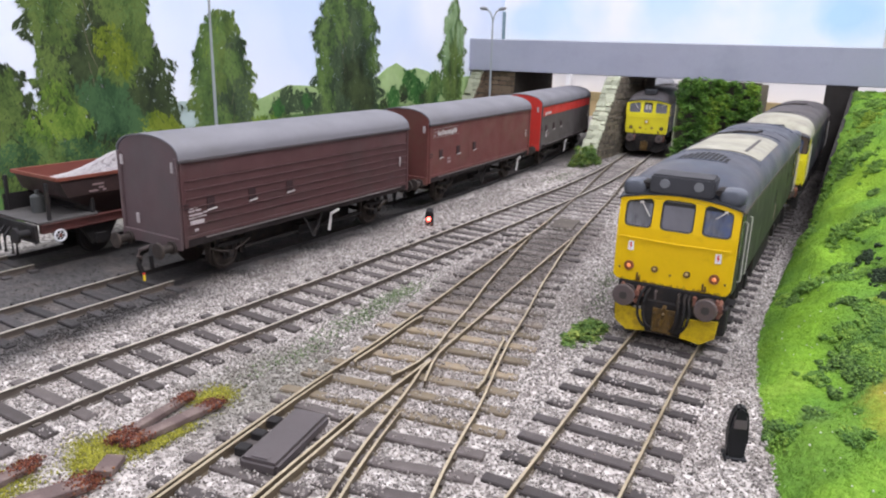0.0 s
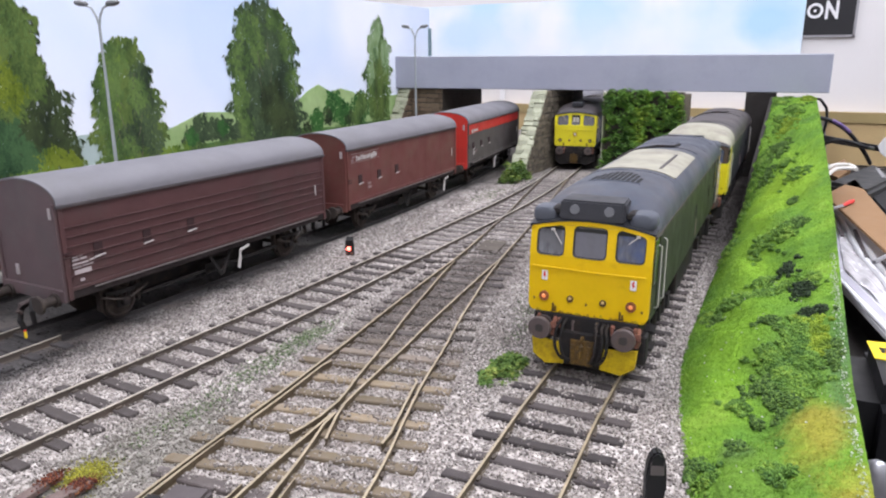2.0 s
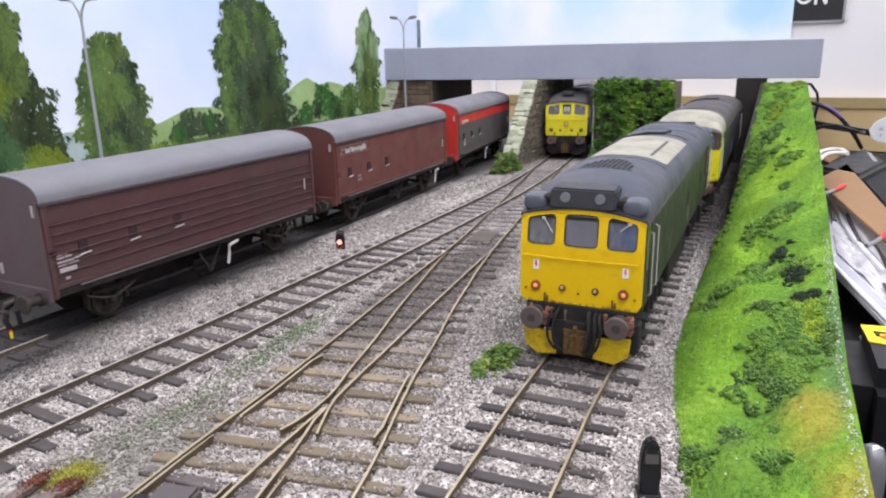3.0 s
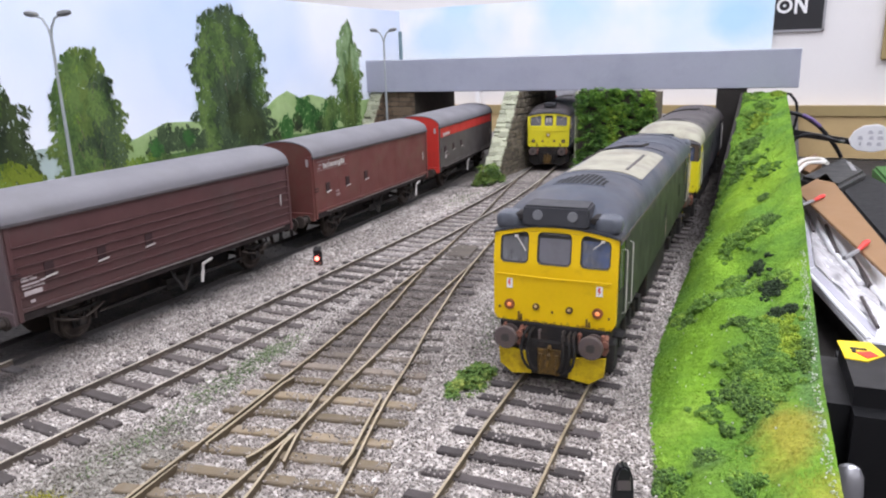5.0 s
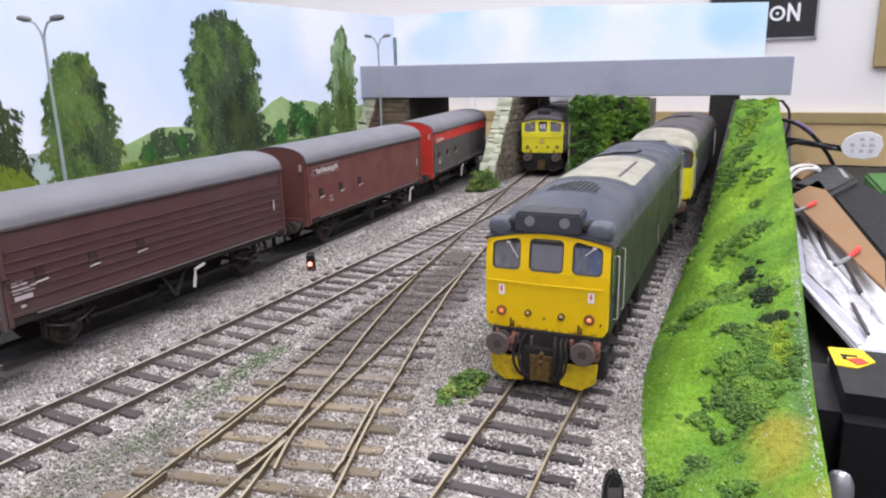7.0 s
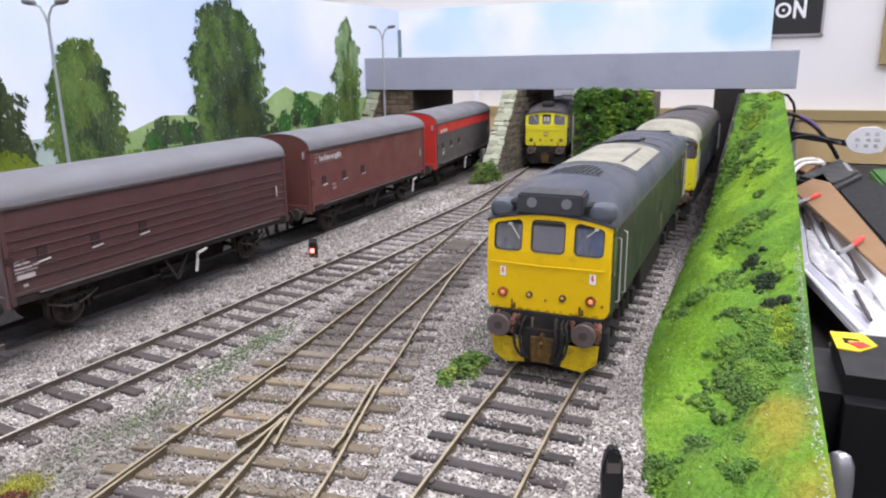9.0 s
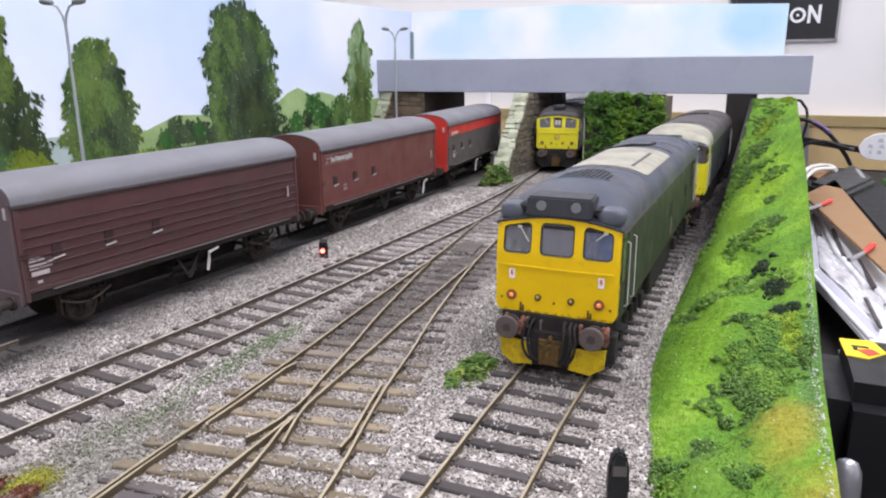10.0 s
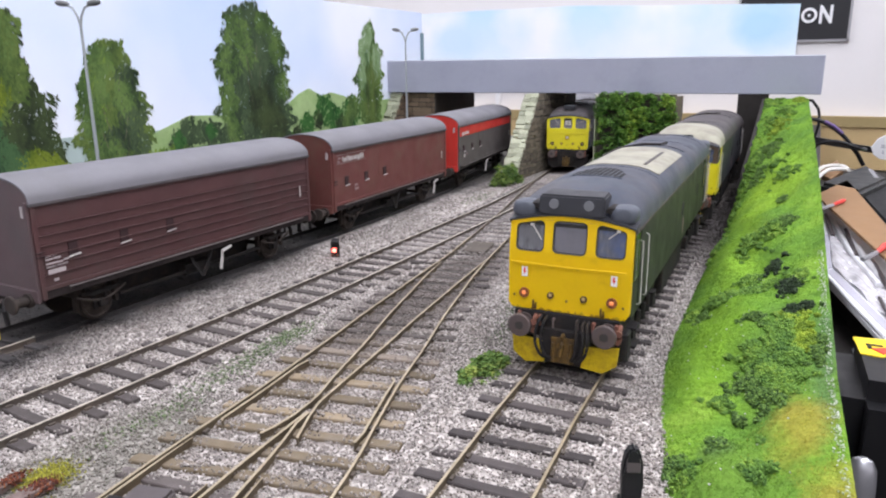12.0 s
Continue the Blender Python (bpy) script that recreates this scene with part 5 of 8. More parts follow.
def van(y0, y1, side_m, end_m, roof_label, label, planks, top_m=None, lettering=(), x=-164.4, rz=0.0, locks=(12, 31, 50.5), lever=50):
    """A long wheelbase covered van; its near side faces +x."""
    ym = (y0 + y1) / 2
    L = (y1 - y0) / 2
    v = thing("goods_van", x, ym, 3, rz, label, "goods van", "goods vans in the siding")
    W, FLOOR, EAVE = 15.6, 15.8, 43.6
    arc = [(16.0 * math.cos(t), EAVE - 0.8 + 7.25 * math.sin(t) ** 0.8) for t in np.linspace(0.02, math.pi - 0.02, 17)]
    b = bmn()
    prism(b, [(-W, FLOOR), (W, FLOOR)] + arc, "y", -L, L)
    part("body", bevel(b, 0.25), end_m, v)
    for s in (-1, 1):
        b = bmn()
        zs = FLOOR + 1.4
        box(b, W * s, W * s + 0.2 * s, -L + 1.4, L - 1.4, zs, EAVE - 1.2)
        sd = part("side", b, side_m, v)
        if planks:
            # a plain upper sheet, then lapped boards, each with a raised lip along its head
            heads = [36.1 - 3.05 * k for k in range(6)] + [zs]
            b = bmn()
            box(b, W * s + 0.2 * s, W * s + 0.45 * s, -L + 1.4, L - 1.4, heads[0] + 0.1, EAVE - 1.2)
            part("plank", b, side_m, sd)
            for zh, zl in zip(heads, heads[1:]):
                b = bmn()
                prism(b, [(W * s + 0.2 * s, zl + 0.12), (W * s + 0.42 * s, zl + 0.12), (W * s + 0.5 * s, zh - 0.3), (W * s + 0.95 * s, zh - 0.26), (W * s + 0.95 * s, zh), (W * s + 0.2 * s, zh + 0.06)], "y", -L + 1.4, L - 1.4)
                part("plank", b, side_m, sd)
                # thin paler strip puts the lip's highlight into colour
                b = bmn()
                box(b, W * s + 0.9 * s, W * s + 1.02 * s, -L + 1.5, L - 1.5, zh - 0.16, zh + 0.04)
                part("lip_highlight", b, M_LIP, sd, "pale strip painting the lit edge of the board")
        else:
            n = 6
            w = (2 * L - 2.8) / n
            for k in range(n):
                b = bmn()
                box(b, W * s + 0.2 * s, W * s + 0.3 * s, -L + 1.4 + k * w + 0.04, -L + 1.4 + (k + 1) * w - 0.04, zs, EAVE - 1.6)
                part("panel", b, side_m, sd)
        b = bmn()
        for ye in (-L + 0.7, L - 0.7):
            box(b, W * s - 0.1, W * s + 0.95 * s, ye - 0.75, ye + 0.75, FLOOR - 2.5, EAVE)
        box(b, W * s, W * s + 0.9 * s, -L, L, FLOOR + 0.2, FLOOR + 1.4)
        part("side_frame", bevel(b, 0.12), side_m, v)
        b = bmn()
        box(b, W * s - 1.2 * s, W * s + 0.5 * s, -L, L, FLOOR - 2.4, FLOOR + 0.15)
        part("solebar", bevel(b, 0.15), M_SOLEBAR, v, "grimy brown steel solebar")
        # pale grey of this rail paints the highlight along the lower edge
        b = bmn()
        box(b, W * s + 0.5 * s, W * s + 1.25 * s, -L + 9, L - 6, FLOOR - 0.5, FLOOR - 0.05)
        part("step_rail", bevel(b, 0.1), M_STEPRAIL, v, "foot rail under the side, highlight put into its grey")
        if top_m:
            b = bmn()
            box(b, W * s, W * s + 0.55 * s, -L + 1.3, L - 1.3, EAVE - 7.8, EAVE - 1.2)
            part("upper_band", b, top_m, v, "bright red upper band")
        for yk in (-L + q for q in locks):
            b = bmn()
            box(b, W * s + 0.3 * s, W * s + 0.75 * s, yk - 1.6, yk + 1.6, 25.0, 29.4)
            lk = part("door_lock", b, M_LOCK, v, "dark brown recessed door lock with a white bar")
            b = bmn()
            prism(b, [(yk - 1.9, 24.7), (yk + 2.2, 25.1), (yk + 2.2, 25.5), (yk - 1.9, 25.1)], "x", W * s + 0.8 * s, W * s + 1.25 * s)
            part("bar", b, M_WHITE, lk)
    b = bmn()
    ro = [(16.6 * math.cos(t), EAVE - 0.6 + 7.6 * math.sin(t) ** 0.8) for t in np.linspace(0, math.pi, 21)]
    ri = [(16.1 * math.cos(t), EAVE - 0.75 + 7.3 * math.sin(t) ** 0.8) for t in np.linspace(math.pi, 0, 21)]
    prism(b, ro + ri, "y", -L - 0.3, L + 0.3)
    part("roof", b, M_ROOF, v, roof_label, smooth=True)
    # dark strip along the near eave paints the roof's shadow
    b = bmn()
    box(b, 16.1, 16.9, -L - 0.7, L + 0.7, EAVE - 1.4, EAVE - 0.4)
    part("eave_shade", bevel(b, 0.1), M_SLATE_DARK, v)
    # ends
    for s in (-1, 1):
        b = bmn()
        for x in (-15.0, 15.0):
            box(b, x - 0.7, x + 0.7, s * L, s * (L + 0.9), FLOOR - 2, EAVE)
        box(b, -15.6, 15.6, s * L, s * (L + 1.2), FLOOR - 3.2, FLOOR + 0.6)
        part("end_frame", bevel(b, 0.1), end_m, v)
        for x, z in ((-13.6, 39.0), (13.2, 38.8), (-7.2, 19.0)):
            b = bmn()
            box(b, x - 0.6, x + 0.6, s * (L + 0.2), s * (L + 0.75), z, z + 3.4)
            part("lamp_iron", b, M_IRON, v)
        for x in (-11.4, 11.4):
            buffer(v, x, s * (L + 7.5), 13.2, s, 2.9, 6.6, m=M_WHEEL)
        b = bmn()
        tube(b, [(-1.5, s * (L + 1), 11), (-1.8, s * (L + 4.5), 9.6), (-1.2, s * (L + 6), 6), (-0.4, s * (L + 5.5), 3.0)], 0.9, 8)
        tube(b, [(1.5, s * (L + 1), 11), (3.6, s * (L + 4), 13), (5.2, s * (L + 5.6), 10), (4.6, s * (L + 5), 5.6)], 0.8, 8)
        part("hose", b, M_BLACK, v, smooth=True)
        b = bmn()
        tube(b, [(0, s * (L + 0.5), 12), (0, s * (L + 6), 11.4), (0, s * (L + 7), 9.5), (0, s * (L + 5.6), 8.6)], 0.7, 6)
        part("coupling", b, M_STEEL, v)
    # running gear
    b = bmn()
    box(b, -13.6, 13.6, -L + 2, L - 2, FLOOR - 3.4, FLOOR - 0.1)
    part("underframe", b, M_BLACK, v)
    for ya in (-L + 22, L - 22):
        wheelset(v, ya, m=M_WHEEL)
        for s in (-1, 1):
            b = bmn()
            for q in (-1, 1):
                prism(b, [(ya + q * 6.4, 13.5), (ya + q * 4.9, 13.5), (ya + q * 1.5, 7.6), (ya + q * 1.5, 4.8), (ya + q * 2.5, 4.8), (ya + q * 2.7, 7.4)], "x", s * 11.6, s * 12.2)
            box(b, s * 11.6, s * 12.2, ya - 2.5, ya + 2.5, 4.2, 4.8)
            ax = part("axle_guard", b, M_BLACK, v)
            b = bmn()
            box(b, s * 12.1, s * 13.6, ya - 1.4, ya + 1.4, 4.8, 7.4)
            part("axle_box", bevel(b, 0.4, 2), M_BLACK, ax)
            b = bmn()
            for k in range(3):
                box(b, s * 12.4, s * 13.5, ya - 7.5 + 1.8 * k, ya + 7.5 - 1.8 * k, 10.2 - 0.5 * k, 10.6 - 0.5 * k)
            for q in (-1, 1):
                cyl(b, (s * 13, ya + q * 7.2, 10.4), (s * 13, ya + q * 7.2, 13.4), 0.35, n=6)
            part("leaf_spring", b, M_BLACK, ax)
    for s in (-1, 1):
        b = bmn()
        prism(b, [(-6.5, 13.4), (-5.6, 13.4), (0, 4.8), (5.6, 13.4), (6.5, 13.4), (0.7, 3.6), (-0.7, 3.6)], "x", s * 14.0, s * 14.6)
        part("brake_hanger", b, M_BLACK, v)
        for ya in (-L + 22, L - 22):
            for q in (-1, 1):
                b = bmn()
                prism(b, [(ya + q * 6.6, 12.6), (ya + q * 7.8, 12.6), (ya + q * 8.0, 4.2), (ya + q * 6.9, 4.2)], "x", s * 8.6, s * 10.6)
                tube(b, [(s * 13.2, ya + q * 9.5, 10), (s * 13.4, ya + q * 5.2, 8.2), (s * 13.6, ya + q * 1.5, 7.2)], 0.45, 6)
                part("brake_shoe", b, M_WHEEL, v)
    b = bmn()
    box(b, 11.2, 12.0, -L + 30, L - 30, 6.2, 7.0)
    box(b, -12.0, -11.2, -L + 30, L - 30, 6.2, 7.0)
    box(b, 8, 12, -6, 6, 5, 9)
    box(b, -2.2, 2.2, -L + 28, L - 28, 4.2, 12.6)
    part("brake_rigging", b, M_BLACK, v)
    for zb in (26.6, 27.9):
        b = bmn()
        box(b, W + 0.9, W + 1.4, -L - 0.4, -L + 2.3, zb, zb + 0.45)
        part("corner_bracket", b, M_LOCK, v)
    b = bmn()
    box(b, W + 0.9, W + 1.15, L - 7.4, L - 6.8, 25.6, 30.2)
    part("side_plate", b, M_WHITE, v)
    b = bmn()
    yl = 10.5 if planks else lever
    tube(b, [(15.4, yl + 4.2, 12.4), (15.9, yl - 1.2, 11.6), (15.9, yl - 1.6, 8.6), (15.7, yl - 2.4, 4.6)], 0.62, 6)
    part("brake_lever", b, M_WHITE, v, "white painted brake lever")
    if lettering and not planks and not top_m:
        b = bmn()
        box(b, W + 0.5, W + 0.62, -62.0, -34.5, 40.2, 40.5)
        box(b, W + 0.5, W + 0.62, -62.0, -34.5, 36.0, 36.3)
        part("lettering_line", b, M_PINK, v, "thin pale lines above and below the lettering")
    for yy, z, w, h in lettering:
        b = bmn()
        box(b, W + 0.5, W + 0.72, yy, yy + w, z, z + h)
        part("lettering", b, M_WHITE if h > 1.6 and not planks else M_IRON if planks else M_PINK, v)
    return v


DATA1 = [(-63.0, 26.2, 2.0, 0.55), (-60.6, 26.4, 1.4, 0.55), (-63.0, 25.2, 2.4, 0.55), (-60.2, 25.3, 2.2, 0.55), (-63.0, 23.9, 5.6, 0.5), (-57.0, 24.2, 1.8, 0.5), (-63.0, 22.9, 3.0, 0.5), (-59.6, 23.0, 3.8, 0.5), (-62.6, 20.7, 5.8, 1.5), (-61.0, 18.4, 1.5, 0.8)]
DATA2 = [(-61.6, 36.8, 2.2, 0.8), (-60.8, 38.4, 3.0, 0.8), (-56.8, 36.8, 0.7, 2.6), (-55.4, 36.8, 1.6, 1.8), (-53.0, 36.8, 0.6, 2.4), (-51.6, 36.8, 0.6, 2.7), (-50.3, 36.9, 1.6, 1.9), (-48.0, 36.9, 0.8, 1.9), (-46.3, 36.9, 1.7, 1.8), (-43.9, 36.9, 0.6, 2.3), (-42.5, 36.3, 1.6, 2.4), (-40.2, 36.9, 1.5, 2.6), (-37.9, 36.9, 0.9, 2.3), (-46.5, 21.4, 3.8, 1.3), (-46.5, 23.4, 3.2, 1.1)]
DATA3 = [(-61.5, 36.0, 3.4, 2.4), (-57.0, 36.6, 9.8, 1.7), (-58.0, 21.0, 3.2, 2.4), (-52.5, 22.4, 2.6, 1.2)]
van(-43, 88, M_VAN1, M_VAN1_END, "light grey arched roof", "brown planked covered goods van with grey arched roof", True, None, DATA1)
van(106, 237, M_VAN2, M_VAN2, "light grey arched roof", "red-brown covered goods van lettered on its side", False, None, DATA2, -167.6, 2.9)
van(257, 396, M_VAN3, M_RED, "grey arched roof", "grey covered goods van with red upper band and ends", False, M_RED, DATA3, -181.5, 7.6, lever=-1)
far_van = van(388, 518, M_VAN3, M_RED, "grey arched roof", "grey and red covered van standing behind the bridge", False, M_RED, ())
far_van.matrix_world = pose(-0.194, 0.640, 0.003, 0, 0, 6)
lk2 = tagged(thing("tail_lamp", -160.4, -51.0, 6.4, 0, "small yellow and red tail lamp on the van coupling", "tail lamp"))
b = bmn()
box(b, -0.4, 0.4, -0.4, 0.4, -1.8, 0.4)
part("body", bevel(b, 0.2), M_STICKER, lk2)
b = bmn()
box(b, -0.42, 0.42, -0.42, 0.42, 0.4, 1.0)
part("cap", bevel(b, 0.2), M_REDPL, lk2)


def hopper():
    h = thing("hopper_wagon", -221, 0, 3, 0, "rust-red ballast hopper wagon loaded with grey stone", "hopper wagon")
    x0, x1, y0, y1, zt = -15.5, 15.0, -51, 45, 31
    top = [(x0, y0), (x1, y0), (x1, y1), (x0, y1)]
    mid = [(x0, y0 + 3), (x1, y0 + 3), (x1, y1 - 3), (x0, y1 - 3)]
    low = [(-6, y0 + 26), (6, y0 + 26), (6, y1 - 26), (-6, y1 - 26)]
    b = bmn()
    loft(b, [[(x, y, zt) for x, y in top], [(x, y, zt - 7.2) for x, y in mid], [(x, y, 11) for x, y in low]], cap=False)
    part("hopper_body", b, M_HOP_BROWN, h, "grimy brown outside of the hopper")
    b = bmn()
    loft(b, [[(x * 0.96, y + (0.6 if y < 0 else -0.6), zt) for x, y in top], [(x * 0.94, y + (1 if y < 0 else -1), zt - 5) for x, y in mid], [(x * 0.8, y, 14) for x, y in low]], cap=False)
    part("lining", b, M_HOP_RED, h, "rust-red inside of the hopper")
    b = bmn()
    for xa, xb, ya, yb in ((x0 - .5, x1 + .5, y0 - .6, y0 + .4), (x0 - .5, x1 + .5, y1 - .4, y1 + .6), (x0 - .6, x0 + .4, y0, y1), (x1 - .4, x1 + .6, y0, y1)):
        box(b, xa, xb, ya, yb, zt - .7, zt + .5)
    part("rim", b, M_HOP_RIM, h, "orange-brown worn rim")
    for s in (-1, 1):
        b = bmn()
        box(b, s * 13.2, s * 15, -59, 54, 12.2, 15.6)
        box(b, s * 15.0, s * 15.5, -59, 54, 15.0, 15.6)
        box(b, s * 15.0, s * 15.5, -59, 54, 12.2, 12.7)
        part("solebar", bevel(b, 0.1), M_HOP_SOLE, h, "red-brown channel solebar")
    for y in (-55, -38, 36, 49):
        for x in (-13.6, 13.6):
            b = bmn()
            box(b, x - .6, x + .6, y - .6, y + .6, 15, 30 if abs(y) > 45 else 22)
            part("stanchion", bevel(b, 0.1), M_BLACK, h)
    for y in (-38, 36):
        b = bmn()
        box(b, -13.4, 13.4, y - 0.5, y + 0.5, 15, 24)
        part("bulkhead", b, M_BLACK, h)
    # dark plate added where the sloped end's shadow falls
    b = bmn()
    box(b, -14.4, -13.8, -56.5, -38.5, 16.4, 22.8)
    part("end_frame", bevel(b, 0.1), M_BLACK, h, "black plate standing in for shadow at the hopper end")
    for ya, yb in ((-60, -37), (36, 55)):
        b = bmn()
        box(b, -15, 15, ya, yb, 15.7, 16.5)
        part("platform", bevel(b, 0.15), M_WHEEL_DUST, h, "dusty grey end platform")
    b = bmn()
    cyl(b, (-2.0, -50, 16.5), (-2.0, -50, 22.6), 2.6, n=18)
    cyl(b, (-2.0, -50, 22.6), (-2.0, -50, 23.3), 2.6, 1.6, n=18)
    cyl(b, (-2.0, -50, 23.3), (-2.0, -50, 25.0), 0.8, n=10)
    part("air_tank", b, M_TANK, h, "upright grey air tank", smooth=True)
    b = bmn()
    for a in np.linspace(0, 2 * math.pi, 24, endpoint=False):
        cyl(b, (15.9, -53 + 2.1 * math.cos(a), 10.8 + 2.1 * math.sin(a)), (15.9, -53 + 2.1 * math.cos(a + 0.27), 10.8 + 2.1 * math.sin(a + 0.27)), 0.38, n=6)
    wh = part("hand_wheel", b, M_TRAY, h, "white rimmed brake wheel")
    b = bmn()
    for a in (0.4, 1.45, 2.5):
        tube(b, [(15.9, -53 - 2 * math.cos(a), 10.8 - 2 * math.sin(a)), (15.9, -53 + 2 * math.cos(a), 10.8 + 2 * math.sin(a))], 0.2, 5)
    part("spoke", b, M_TRAY, wh)
    b = bmn()
    cyl(b, (15.2, -53, 10.8), (16.2, -53, 10.8), 0.7, n=12)
    part("hub", b, M_HOSE, wh)
    for y in (-36, 32):
        wheelset(h, y)
        for s in (-1, 1):
            b = bmn()
            prism(b, [(y - 8, 12), (y + 8, 12), (y + 3, 4), (y - 3, 4)], "x", s * 11.6, s * 13.4)
            box(b, s * 12.4, s * 15.2, y - 2.2, y + 2.2, 4.4, 8.2)
            part("axle_guard", bevel(b, 0.1), M_BLACK, h)
    b = bmn()
    cyl(b, (14.6, -24, 10.2), (14.6, -12, 10.2), 1.3, n=12)
    part("brake_cylinder", b, M_STEPRAIL, h, "pale grey brake cylinder", smooth=True)
    for x in (-11.4, 11.4):
        buffer(h, x, -67, 12.6, -1, 2.9, 6.5, m=M_BLACK)
    b = bmn()
    box(b, -14.6, 14.6, -61.4, -60.0, 9, 15.6)
    part("headstock", bevel(b, 0.15), M_BLACK, h)
    for x in (-6, -2, 3, 6):
        b = bmn()
        tube(b, [(x, -61, 13), (x + .5, -64, 10), (x, -64, 4)], .6, 6)
        part("hose", b, M_BLACK, h)
    for yy, w, z in ((-38, 4.6, 27.0), (-35.5, 2.0, 25.6), (-39.5, 3.6, 24.6), (-34, 1.4, 24.6)):
        b = bmn()
        box(b, 15.0, 15.25, yy, yy + w, z, z + 0.7)
        part("lettering", b, M_PINK, h)
    # load
    n = 14000
    ux, uy = rng.uniform(-1, 1, n), rng.uniform(-1, 1, n)
    z = 27 + 8.0 * (1 - np.abs(ux) ** 1.6) * np.clip((uy + 1.0) * 2.2, 0, 1) * (1 - 0.3 * uy)
    pl = np.stack([ux * 14.2, 8 + uy * 46, z], 1)
    ld = scatter("stone_load", pl, rng.uniform(0.22, 0.42, n), M_LOAD, h)
    b = bmn()
    loft(b, [[(-14, -40, 26), (14, -40, 26), (14, 44, 27), (-14, 44, 27)], [(-6, -18, 31), (6, -18, 31.5), (6, 38, 33), (-6, 38, 33)]])
    part("load_bed", b, M_LOADBED, h)


M_HOP_RIM = mat("hopper_rim_rust", (0.19, 0.055, 0.035), 0.6, 0, 0.25, 10, 0.7, 0.1, (0.15, 0.05, 0.03), 14, 0.4)
M_HOP_SOLE = mat("hopper_solebar", (0.085, 0.026, 0.022), 0.6, 0, 0.25, 10, 0.7, 0.1, (0.04, 0.02, 0.018), 10, 0.5)
M_WHEEL_DUST = mat("dusty_platform", (0.085, 0.078, 0.075), 0.8, 0, 0.25, 8, 0.6, 0.1, (0.08, 0.07, 0.065), 9, 0.4)
M_TANK = mat("grey_tank", (0.055, 0.057, 0.056), 0.5, 0, 0.2, 6, 0.6, 0.05)
M_LOAD = island_mat("load_stone", [(0, (0.43, 0.40, 0.40)), (0.5, (0.48, 0.45, 0.45)), (1, (0.54, 0.51, 0.51))])
M_LOADBED = mat("load_stone_bed", (0.42, 0.39, 0.41), 0.95, 0, 0.2, 3, 0.9, 0.6)
hopper()


